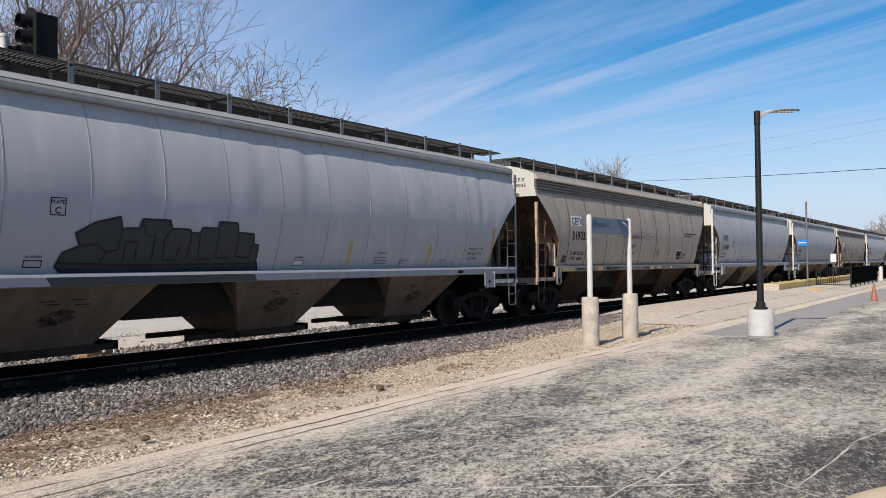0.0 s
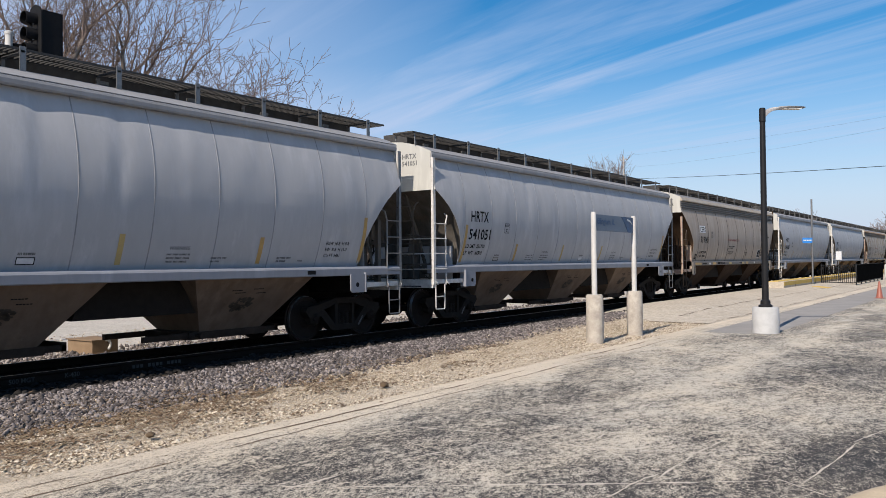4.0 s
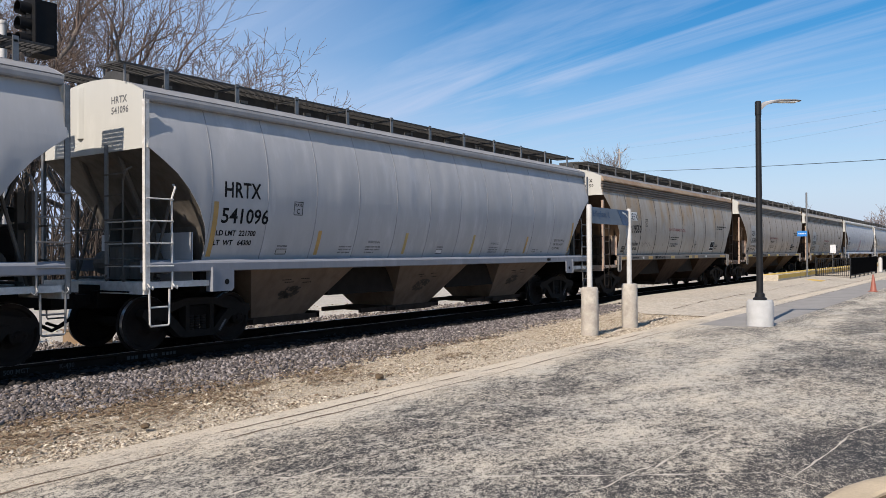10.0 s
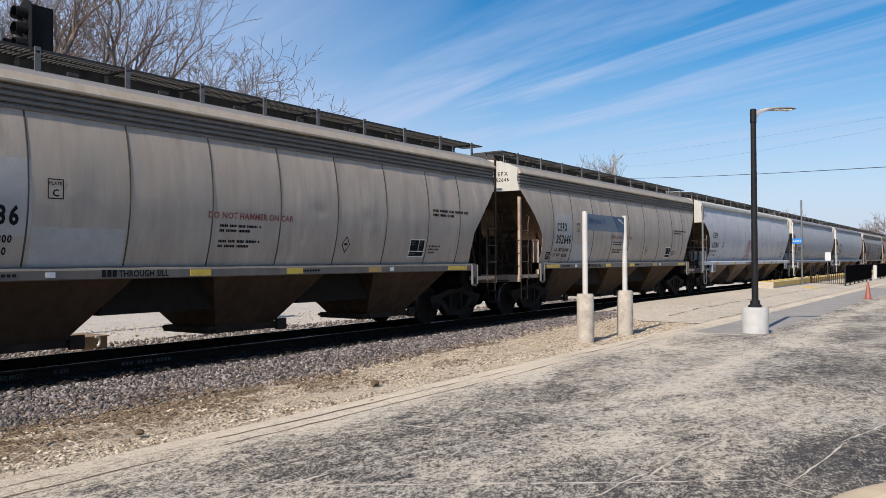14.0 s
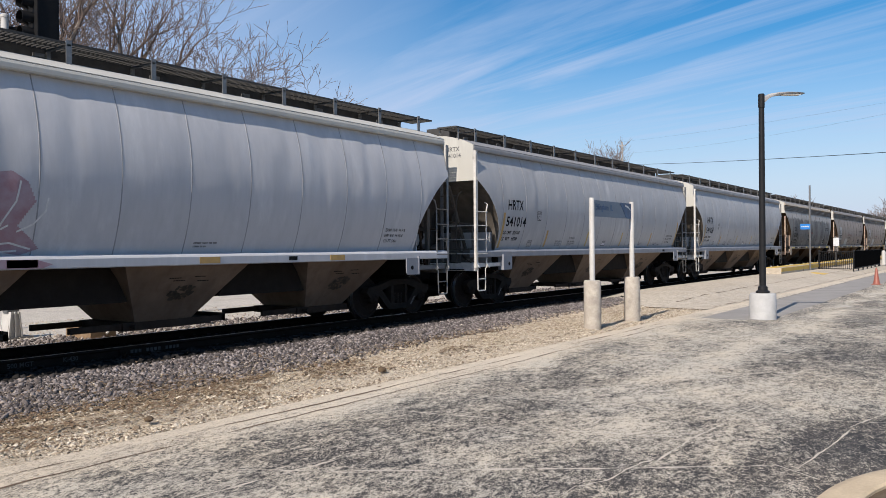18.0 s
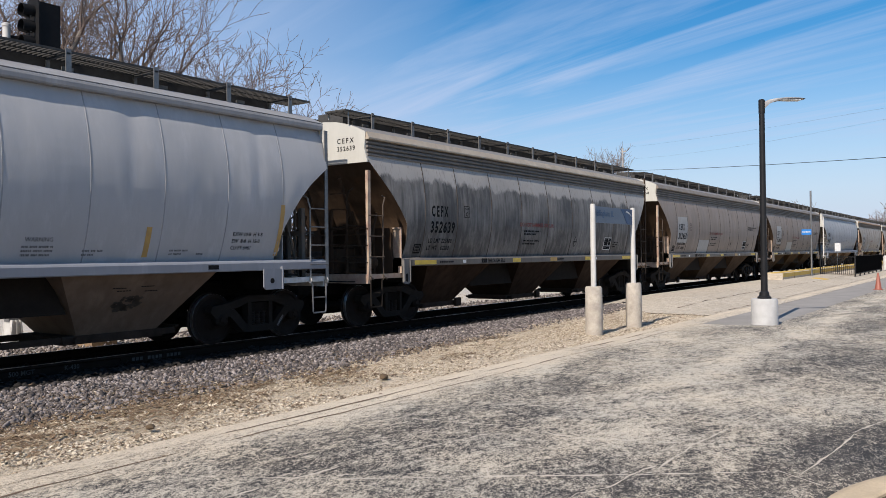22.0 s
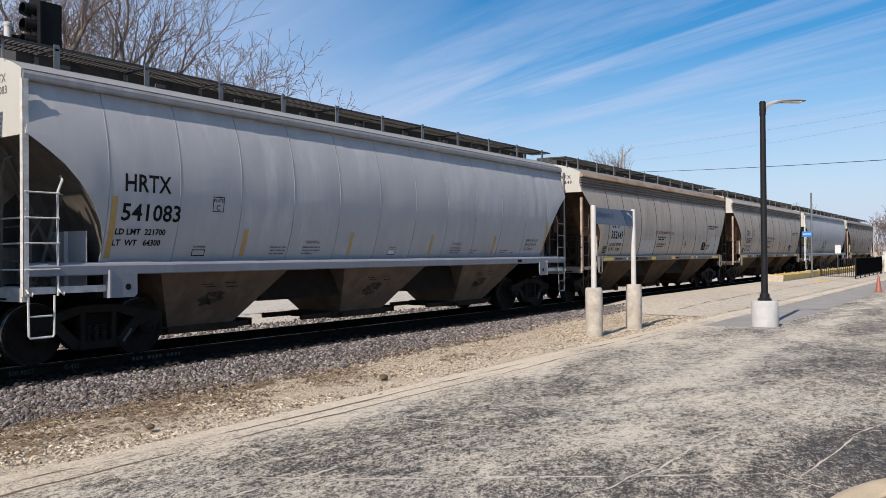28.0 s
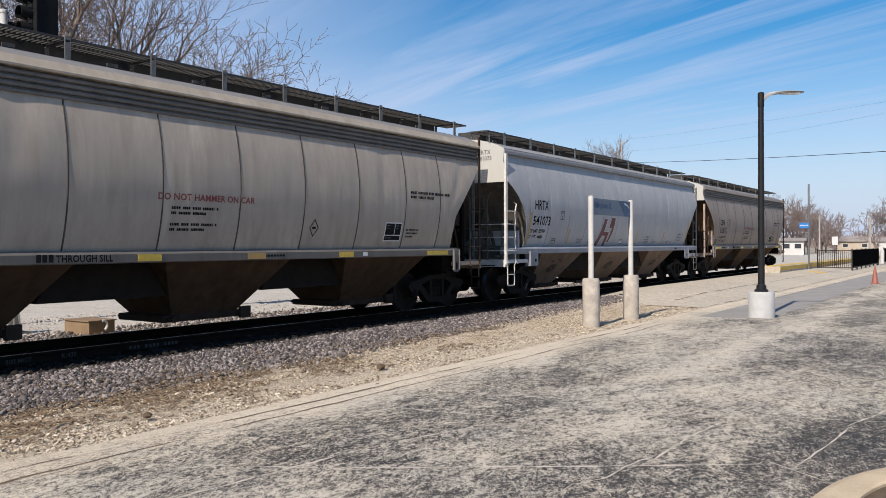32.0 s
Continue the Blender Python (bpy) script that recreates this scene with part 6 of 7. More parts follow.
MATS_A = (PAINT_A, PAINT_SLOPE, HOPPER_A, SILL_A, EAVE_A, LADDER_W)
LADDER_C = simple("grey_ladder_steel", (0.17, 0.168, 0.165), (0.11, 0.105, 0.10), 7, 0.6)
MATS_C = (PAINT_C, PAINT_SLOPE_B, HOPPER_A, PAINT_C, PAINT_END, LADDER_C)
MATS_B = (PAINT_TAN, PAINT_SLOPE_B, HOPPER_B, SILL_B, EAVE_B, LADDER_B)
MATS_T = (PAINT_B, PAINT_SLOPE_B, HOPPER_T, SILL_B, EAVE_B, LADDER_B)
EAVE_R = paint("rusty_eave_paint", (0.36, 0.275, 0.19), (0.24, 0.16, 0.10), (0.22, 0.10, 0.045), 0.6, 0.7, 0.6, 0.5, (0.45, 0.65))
# rusty band, with the same eave shadow painted into its colour
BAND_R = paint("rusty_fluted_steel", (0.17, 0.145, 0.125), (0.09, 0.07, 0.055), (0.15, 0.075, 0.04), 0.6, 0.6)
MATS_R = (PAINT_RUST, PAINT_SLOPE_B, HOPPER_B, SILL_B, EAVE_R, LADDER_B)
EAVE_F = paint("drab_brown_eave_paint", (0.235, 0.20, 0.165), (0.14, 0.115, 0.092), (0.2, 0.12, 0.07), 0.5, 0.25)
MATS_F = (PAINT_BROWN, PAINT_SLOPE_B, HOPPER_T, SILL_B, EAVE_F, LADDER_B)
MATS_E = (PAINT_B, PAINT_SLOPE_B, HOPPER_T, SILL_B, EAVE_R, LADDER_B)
MATS_D = (PAINT_DIRTY, PAINT_SLOPE_B, HOPPER_B, SILL_B, EAVE_B, LADDER_B)

LA, LB, LC = 17.93, 17.515, 20.33
LABEL_A = "pale grey covered hopper car rolling on the track"
LABEL_B = "weathered warm grey covered hopper car rolling on the track"
TRAIN = [
    # unseen car ahead of the others, added for the shadow it casts
    ("A", MATS_A, ("HRTX", "", "", ""), LABEL_A),
    ("A", MATS_A, ("HRTX", "", "", ""), "pale grey covered hopper car with slate graffiti, rolling"),
    ("B", MATS_B, ("CEFX", "319035", "223100", "62900", 0), "weathered warm grey covered hopper car with white mark patch, rolling"),
    ("A", MATS_A, ("HRTX", "541098", "221700", "64300"), LABEL_A),
    ("A", MATS_A, ("HRTX", "541051", "221700", "64300"), LABEL_A),
    ("B", MATS_B, ("CEFX", "319145", "223100", "62900", 0), "weathered warm grey covered hopper car with white mark patch, rolling"),
    ("A", MATS_A, ("HRTX", "541008", "221800", "64200"), LABEL_A),
    ("A", MATS_A, ("HRTX", "541096", "221700", "64300"), LABEL_A),
    ("B", MATS_R, ("CEFX", "319550", "223900", "62100", 0), "rust-stained tan covered hopper car rolling on the track"),
    ("B", MATS_T, ("CEFX", "352636", "223800", "62200", 1), LABEL_B),
    ("B", MATS_T, ("CEFX", "352646", "223500", "62500", 1), LABEL_B),
    ("C", MATS_C, ("CEFX", "636961", "216400", "69600"), "long whitish covered hopper car with pink graffiti, rolling"),
    ("A", MATS_A, ("HRTX", "541014", "221700", "64300"), LABEL_A),
    ("A", MATS_A, ("HRTX", "541024", "221600", "64400"), LABEL_A),
    ("B", MATS_D, ("CEFX", "352639", "223800", "62200", 2), "soot-streaked dark grey covered hopper car rolling on the track"),
    ("B", MATS_F, ("CEFX", "352658", "223800", "62200", 1), LABEL_B),
    ("B", MATS_F, ("CEFX", "352656", "223800", "62200", 1), LABEL_B),
    ("A", MATS_A, ("HRTX", "541083", "221700", "64300"), LABEL_A),
    ("B", MATS_E, ("CEFX", "352649", "224100", "61900", 1), "weathered warm grey covered hopper car with rust along its eave, rolling"),
    ("B", MATS_T, ("CEFX", "352637", "223700", "62300", 2), LABEL_B),
    ("A", MATS_A, ("HRTX", "541073", "221700", "64300"), "pale grey covered hopper car with small maroon graffiti, rolling"),
    ("B", MATS_F, ("CEFX", "319077", "223100", "62900", 2), "weathered warm grey covered hopper car at the train's tail"),
]
CENTRES = []



def make_train():
    at = -LA
    for i, (kind, mats, number, label) in enumerate(TRAIN):
        k, ln = {"A": (KIND_A, LA), "B": (KIND_B, LB), "C": (KIND_C, LC)}[kind]
        make_car(k, mats, marks_b if kind == "B" else marks_a, number, label, 40 + i)
        CENTRES.append(at + k.half)
        at += ln


make_train()


def slab(key, outline):
    """A flat painted shape, filled with fine strips so that it can follow the curve."""
    def build(bm):
        xs = [p[0] for p in outline]
        n = max(4, int((max(xs) - min(xs)) / 0.025))
        stops = spread(min(xs), max(xs), n)
        for a, b in zip(stops, stops[1:]):
            x, cuts = (a + b) / 2, []
            for (x0, z0), (x1, z1) in zip(outline, outline[1:] + outline[:1]):
                if (x0 <= x) != (x1 <= x):
                    cuts.append(z0 + (z1 - z0) * (x - x0) / (x1 - x0))
            cuts.sort()
            for lo, hi in zip(cuts[::2], cuts[1::2]):
                zs = spread(lo, hi, max(1, int((hi - lo) / 0.06)))
                grid(bm, [[(a, 0, z), (b, 0, z)] for z in zs])
    return cached("graffiti/" + key, build)


def stroke(key, points, t):
    """A sprayed line of even width along the points."""
    def build(bm):
        ends = [Vector((x, 0, z)) for x, z in points]
        pts = []
        for a, b in zip(ends, ends[1:]):
            n = max(1, int((b - a).length / 0.06))
            pts += [a.lerp(b, i / n) for i in range(n)]
        pts.append(ends[-1])
        rows = [[], []]
        for i, p in enumerate(pts):
            d = (pts[min(i + 1, len(pts) - 1)] - pts[max(i - 1, 0)]).normalized()
            q = Vector((-d.z, 0, d.x)) * t
            rows[0].append(p + q), rows[1].append(p - q)
        grid(bm, rows)
    return cached("graffiti_line/" + key, build)


# block letters: one fat body, the letters told apart by darker outlines
BLOCKS = [(0.0, 0.16), (0.06, 0.42), (0.28, 0.56), (0.20, 0.80), (0.45, 1.02), (0.80, 1.16), (0.84, 0.92), (1.10, 0.94), (1.14, 1.13), (1.58, 1.13), (1.62, 0.96), (1.92, 0.95), (1.96, 0.88), (2.10, 0.88), (2.14, 1.0), (2.42, 1.0), (2.44, 1.15), (2.78, 1.14), (2.82, 0.92), (3.12, 0.90), (3.16, 0.66), (3.26, 0.64), (3.27, 0.26), (3.36, 0.02), (0.12, 0.0)]
LINES = [[(0.84, 0.92), (0.82, 0.50), (0.66, 0.44)], [(0.28, 0.56), (0.52, 0.60), (0.66, 0.44), (0.60, 0.24)], [(0.92, 0.26), (0.92, 0.66), (1.10, 0.66), (1.10, 0.26)], [(1.14, 1.10), (1.22, 0.80), (1.36, 0.78), (1.36, 0.28)], [(1.62, 0.96), (1.52, 0.72), (1.54, 0.28), (1.76, 0.28), (1.78, 0.6)], [(1.96, 0.88), (1.94, 0.30)], [(2.10, 0.86), (2.14, 0.30), (2.36, 0.30)], [(2.44, 1.0), (2.46, 0.34), (2.70, 0.32)], [(2.82, 0.92), (2.84, 0.36), (3.10, 0.34), (3.12, 0.62)], [(0.04, 0.22), (1.2, 0.17), (2.3, 0.19), (3.32, 0.2)]]
mark(CARS[1], KIND_A, "graffiti", slab("body", [(x * 1.165, z * 0.76) for x, z in BLOCKS]), -KIND_A.half + 3.35, 1.505, GRAFFITI, "slate grey block-letter graffiti", 0.010)
for j, line in enumerate(LINES + [BLOCKS + BLOCKS[:1]]):
    mark(CARS[1], KIND_A, "graffiti_line", stroke("line%d" % j, [(x * 1.165, z * 0.76) for x, z in line], 0.017), -KIND_A.half + 3.35, 1.505, GRAFFITI_LINE, "dark sprayed outline", 0.014)
part("graffiti", cached("sill_paint/", lambda bm: prism(bm, [(3.2, 1.335), (7.05, 1.345), (7.0, 1.47), (3.12, 1.47)], 1, -1.556, -1.551)), GRAFFITI, CARS[1], "slate grey paint run over the sill", pose(-KIND_A.half, 0, 0))
CLOUD = [(0.10, 0.0), (0.0, 0.12), (0.12, 0.25), (0.22, 0.40), (0.12, 0.62), (0.20, 0.86), (0.34, 0.98), (0.52, 1.02), (0.66, 0.90), (0.74, 0.66), (0.66, 0.50), (0.60, 0.36), (0.74, 0.2), (0.82, 0.08), (0.66, 0.0), (0.45, 0.05)]
mark(CARS[11], KIND_C, "graffiti", slab("cloud", [(x * 1.6 - 0.05, z * 1.14) for x, z in CLOUD]), -KIND_C.half + 7.68, 1.53, GRAFFITI_PINK, "faded mauve pink graffiti", 0.007)
SCRIPT = [[(-0.12, 0.85), (-0.16, 0.65), (-0.05, 0.55), (0.02, 0.42), (-0.10, 0.34), (-0.18, 0.40)], [(0.18, 0.92), (0.14, 0.60), (0.18, 0.36), (0.28, 0.34)], [(0.26, 0.95), (0.32, 0.70), (0.28, 0.42), (0.34, 0.30), (0.46, 0.36)], [(0.66, 0.92), (0.62, 0.66), (0.50, 0.42), (0.44, 0.28), (0.56, 0.36)], [(0.98, 0.72), (0.96, 0.55), (0.84, 0.38), (0.66, 0.28)], [(0.0, 0.16), (0.3, 0.10), (0.6, 0.14), (0.85, 0.06)], [(0.1, 0.05), (0.4, 0.02), (0.7, 0.04)]]
for j, line in enumerate(SCRIPT):
    mark(CARS[11], KIND_C, "graffiti_line", stroke("script%d" % j, [(x * 1.25, z * 1.1) for x, z in line], 0.013), -KIND_C.half + 7.76, 1.55, INK_WHITE, "thin white sprayed script", 0.010)
part("graffiti", cached("sill_pink/", lambda bm: prism(bm, [(7.62, 1.345), (8.9, 1.345), (9.05, 1.40), (8.8, 1.47), (7.55, 1.47)], 1, -1.556, -1.551)), GRAFFITI_PINK, CARS[11], "mauve paint run over the sill", pose(-KIND_C.half, 0, 0))
SCORES = [[(0.0, 0.30), (1.2, 0.22), (2.6, 0.25), (3.8, 0.12)], [(0.2, 0.10), (1.5, 0.13), (3.3, 0.05)], [(0.6, 0.42), (1.4, 0.02), (2.2, 0.34), (2.5, 0.10)], [(2.4, 0.32), (3.4, 0.27)]]
for j, line in enumerate(SCORES):
    mark(CARS[2], KIND_B, "graffiti_line", stroke("score%d" % j, line, 0.010), -KIND_B.half + 5.6, 2.42, GHOST, "thin dark sprayed line", 0.007)
MAROON = [[(0.0, 0.0), (0.28, 0.75), (0.42, 0.75), (0.34, 0.4), (0.6, 0.4), (0.55, 0.0), (0.42, 0.0), (0.44, 0.28), (0.3, 0.28), (0.16, 0.0)], [(0.55, 0.5), (0.62, 0.8), (0.85, 0.78), (0.8, 0.35), (0.7, 0.1), (0.62, 0.12), (0.7, 0.5)]]
for j, line in enumerate(MAROON):
    mark(CARS[20], KIND_A, "graffiti", slab("maroon%d" % j, [(x * 1.6, z * 1.25) for x, z in line]), -KIND_A.half + 6.05, 1.53, GRAFFITI_RED, "small maroon graffiti", 0.008)
    mark(CARS[20], KIND_A, "graffiti_line", stroke("maroon_line%d" % j, [(x * 1.6, z * 1.25) for x, z in line + line[:1]], 0.010), -KIND_A.half + 6.05, 1.53, INK_WHITE, "pale outline of the graffiti", 0.012)

# ---- lamp, signs, fence and the rest of the station ----
def make_lamp():
    lamp = thing("street_lamp", "black lamp post with flat grey head on white concrete base", "street lamp", pose(20.94, -7.74, GZ))
    bm = bmesh.new()
    lathe(bm, [(0.32, 0.0), (0.315, 0.60), (0.29, 0.645)], 32)
    part("base", finish(bm, "base", True), WHITE_BASE, lamp, "white painted concrete drum")
    bm = bmesh.new()
    lathe(bm, [(0.165, 0.646), (0.165, 0.69), (0.12, 0.72), (0.115, 0.80), (0.085, 0.83)], 24)
    part("flange", finish(bm, "flange", True), BLACK_POLE, lamp, "black base flange")
    bm = bmesh.new()
    lathe(bm, [(0.082, 0.72), (0.066, 5.57)], 20)
    part("pole", finish(bm, "pole", True), BLACK_POLE, lamp)
    d = Vector((0.52, -0.854, 0))
    bm = bmesh.new()
    top = 5.57
    tube(bm, (0, 0, top - 0.30), (0, 0, top + 0.02), 0.078, 16)
    lathe(bm, [(0.078, top + 0.02), (0.06, top + 0.045), (0.01, top + 0.05)], 16)
    part("pole_cap", finish(bm, "pole_cap", True), BLACK_POLE, lamp)
    turn = Matrix.Translation((0, 0, top)) @ Matrix.Rotation(math.atan2(d.y, d.x), 4, "Z") @ Matrix.Rotation(radians(1.5), 4, "Y")
    bm = bmesh.new()
    rows = []
    for x, z0, z1, w in ((0.06, -0.20, -0.02, 0.035), (0.12, -0.13, 0.02, 0.04), (0.20, -0.055, 0.05, 0.05), (0.30, -0.01, 0.07, 0.075), (0.42, 0.015, 0.085, 0.11), (0.60, 0.03, 0.095, 0.14), (0.85, 0.04, 0.09, 0.14), (0.98, 0.045, 0.08, 0.12), (1.03, 0.05, 0.07, 0.09)):
        rows.append([(x, -w, (z0 + z1) / 2), (x, -w * 0.8, z1 - 0.01), (x, 0, z1), (x, w * 0.8, z1 - 0.01), (x, w, (z0 + z1) / 2), (x, w * 0.8, z0), (x, -w * 0.8, z0), (x, -w, (z0 + z1) / 2)])
    grid(bm, rows)
    bm.faces.new([bm.verts.new(p) for p in rows[-1][:-1]])
    bmesh.ops.remove_doubles(bm, verts=bm.verts[:], dist=0.0005)
    head = part("lamp_head", finish(bm, "lamp_head", True), LAMP_GREY, lamp, "flat grey lamp head curving out of its neck", turn)
    bm = bmesh.new()
    box(bm, 0.50, 0.92, -0.10, 0.10, 0.016, 0.034)
    part("lens", finish(bm, "lens"), LENS, head)


make_lamp()


def sign_post(x, y):
    bm = bmesh.new()
    prof = [(0.195, -0.06), (0.195, 0.55), (0.19, 1.04), (0.17, 1.08)]
    lathe(bm, prof, 20, 2, (x, y, GZ))
    for v in bm.verts:
        v.co += Vector((noise.noise(v.co * 4), noise.noise(v.co * 4 + Vector((9, 0, 0))), 0)) * 0.008
    return finish(bm, "footing", True)


def make_sign():
    sign = thing("station_sign", "pale blue station name sign on two white posts in concrete footings", "sign")
    for x, y in ((16.69, -5.08), (18.97, -5.11)):
        part("footing", sign_post(x, y), CONCRETE, sign, "weathered round concrete footing")
        bm = bmesh.new()
        lathe(bm, [(0.09, 0.80), (0.085, 0.86), (0.062, 0.88), (0.06, 2.90), (0.05, 2.94)], 16, 2, (x, y, GZ))
        part("post", finish(bm, "post", True), WHITE_POLE, sign, "white steel post")
    bm = bmesh.new()
    box(bm, 16.75, 18.9, -5.12, -5.08, 2.27, 2.64)
    board = part("board", finish(bm, "board", False, 0.004), SIGN_PALE, sign, "pale blue sign board")
    bm = bmesh.new()
    prism(bm, [(18.18, 2.64), (18.36, 2.50), (18.58, 2.27), (18.9, 2.27), (18.9, 2.64)], 1, -5.1265, -5.121)
    part("emblem", finish(bm, "emblem"), SIGN_BLUE, board, "deep blue emblem field")
    bm = bmesh.new()
    prism(bm, [(18.52, 2.56), (18.72, 2.52), (18.84, 2.46), (18.84, 2.49), (18.72, 2.56), (18.52, 2.60)], 1, -5.130, -5.127)
    part("emblem_bar", finish(bm, "emblem_bar"), INK_WHITE, board, "white bar of the emblem")
    part("lettering", lettering("Effingham, IL", 0.19), SIGN_BLUE, board, "deep blue place name", pose(16.80, -5.1235, 2.43))


make_sign()

FENCE_Z = -0.09


def make_fence():
    fence = thing("picket_fence", "black steel picket fence round the platform", "fence")
    runs = [((57.9, -2.62), (57.6, -4.72)), ((57.6, -4.72), (72.3, -4.57)), ((76.0, -4.57), (90.0, -4.7))]
    picket = cached("picket/", lambda bm: box(bm, -0.012, 0.012, -0.012, 0.012, 0.06, 1.27))
    post = cached("post/fence", lambda bm: box(bm, -0.035, 0.035, -0.035, 0.035, -0.14, 1.33))
    for (x0, y0), (x1, y1) in runs:
        ln = math.hypot(x1 - x0, y1 - y0)
        n = int(ln / 0.115)
        turn = math.degrees(math.atan2(y1 - y0, x1 - x0))
        for z in (0.10, 1.22):
            bm = bmesh.new()
            box(bm, 0, ln, -0.018, 0.018, z - 0.02, z + 0.02)
            part("rail", finish(bm, "rail"), BLACK_POLE, fence, "", pose(x0, y0, FENCE_Z, 0, 0, turn))
        if x1 - x0 > 5:
            bm = bmesh.new()
            box(bm, 0.1, ln, -0.048, -0.040, 0.16, 1.25)
            part("screen", finish(bm, "screen"), SCREEN, fence, "black wind screen tied to the pickets", pose(x0, y0, FENCE_Z, 0, 0, turn))
        for i in range(n + 1):
            t = i / n
            p = pose(x0 + (x1 - x0) * t, y0 + (y1 - y0) * t, FENCE_Z, 0, 0, turn)
            if i % 20 == 0 or i == n:
                part("post", post, BLACK_POLE, fence, "", p)
            else:
                part("picket", picket, BLACK_POLE, fence, "", p)


make_fence()


def make_platform():
    bm = bmesh.new()
    box(bm, 47, 160, -2.58, -1.64, -0.2, 0.32)
    ob = part("platform", finish(bm, "platform", False, 0.01), APRON, None, "low concrete boarding platform beside the track")
    tagged(ob, kind="structure")
    bm = bmesh.new()
    box(bm, 47.0, 160, -2.28, -1.66, 0.32, 0.336)
    part("tactile_strip", finish(bm, "tactile_strip"), YELLOW_PAVE, ob, "yellow tactile edge strip")
    bm = bmesh.new()
    box(bm, 47.1, 160, -2.595, -2.58, 0.10, 0.315)
    part("edge_band", finish(bm, "edge_band"), YELLOW_PAVE, ob, "yellow painted band along the platform's side")
    for j in range(36):
        bm = bmesh.new()
        box(bm, 50.0 + 3.0 * j, 50.02 + 3.0 * j, -2.598, -2.57, -0.1, 0.322)
        part("joint", finish(bm, "joint"), LITTER, ob)
    bm = bmesh.new()
    grid(bm, [[(x, y, apron_rise(x, y) + 0.012) for x in (49.8, 50.5, 51.2)] for y in spread(-4.3, -3.5, 8)])
    thick(bm, 0.02)
    tagged(part("tactile_mat", finish(bm, "tactile_mat"), YELLOW_PAVE, None, "yellow tactile mat set in the apron"), category="tactile mat")


make_platform()


def make_info_sign():
    s = thing("platform_sign", "small bright blue sign on a tall grey post", "sign", pose(54.6, -2.68, -0.02))
    bm = bmesh.new()
    tube(bm, (0, 0, 0), (0, 0, 5.35), 0.055, 12)
    part("post", finish(bm, "post", True), GALV, s, "tall grey steel post")
    bm = bmesh.new()
    box(bm, -0.62, -0.02, -0.09, -0.06, 2.58, 2.92)
    face = part("board", finish(bm, "board", False, 0.006), SIGN_BRIGHT, s, "bright blue sign board", pose(0, 0, 0, 0, 0, -58))
    bm = bmesh.new()
    for i in range(5):
        box(bm, -0.58 + i * 0.105, -0.58 + i * 0.105 + 0.08, -0.096, -0.091, 2.72, 2.79)
    part("lettering", finish(bm, "lettering"), INK_WHITE, face, "white writing too small to read")
    s = thing("notice_board", "white notice board on a short post by the fence", "sign", pose(63.0, -2.85, -0.02))
    bm = bmesh.new()
    tube(bm, (0, 0, 0), (0, 0, 2.2), 0.04, 10)
    part("post", finish(bm, "post", True), GALV, s)
    bm = bmesh.new()
    box(bm, -0.2, 0.2, -0.07, -0.04, 1.5, 2.1)
    part("board", finish(bm, "board", False, 0.006), WHITE_FILM, s, "white board", pose(0, 0, 0, 0, 0, -58))


make_info_sign()


def make_cone():
    c = thing("traffic_cone", "faded orange traffic cone standing on the asphalt", "traffic cone", pose(41.2, -7.92, GZ))
    bm = bmesh.new()
    lathe(bm, [(0.155, 0.03), (0.14, 0.05), (0.036, 0.76), (0.024, 0.78)], 20)
    part("body", finish(bm, "body", True), CONE, c)
    bm = bmesh.new()
    box(bm, -0.19, 0.19, -0.19, 0.19, 0.0, 0.035)
    part("foot", finish(bm, "foot", False, 0.012), CONE, c)


make_cone()


def make_bollard(x, y):
    b = thing("bollard", "white steel bollard at the platform end", "bollard", pose(x, y, -0.1))
    bm = bmesh.new()
    lathe(bm, [(0.15, 0.0), (0.15, 1.05), (0.11, 1.15), (0.02, 1.19)], 18)
    part("post", finish(bm, "post", True), WHITE_POLE, b)


make_bollard(74.4, -4.62)


def make_island():
    """Raised planting island with a rounded kerb."""
    cx, cy, r = 5.95, -14.0, 2.46
    ring = []
    bm = bmesh.new()
    for i in range(41):
        a = math.pi * i / 40
        ring.append((math.cos(a), math.sin(a)))
    prof = [(r, GZ - 0.02), (r - 0.02, GZ + 0.045), (r - 0.05, GZ + 0.075), (r - 0.12, GZ + 0.09), (r - 0.29, GZ + 0.095), (r - 0.31, GZ + 0.08), (r - 0.31, GZ - 0.02)]
    rows = [[(cx + rr * c, cy + rr * s, z) for c, s in ring] for rr, z in prof]
    for row, (rr, z) in zip(rows, prof):
        row.insert(0, (cx + rr, cy - 12, z))
        row.append((cx - rr, cy - 12, z))
    grid(bm, rows)
    tagged(part("kerb", finish(bm, "kerb", True), CURB, None, "rounded tan concrete kerb of a planting island"), kind="structure")
    bm = bmesh.new()
    top = [bm.verts.new((cx + (r - 0.30) * c, cy + (r - 0.30) * s, GZ + 0.06)) for c, s in ring]
    top += [bm.verts.new((cx - r + 0.30, cy - 12, GZ + 0.06)), bm.verts.new((cx + r - 0.30, cy - 12, GZ + 0.06))]
    bm.faces.new(top)
    tagged(part("planting_bed", finish(bm, "planting_bed"), MULCH, None, "brown mulch bed inside the kerb"), kind="structure")


make_island()


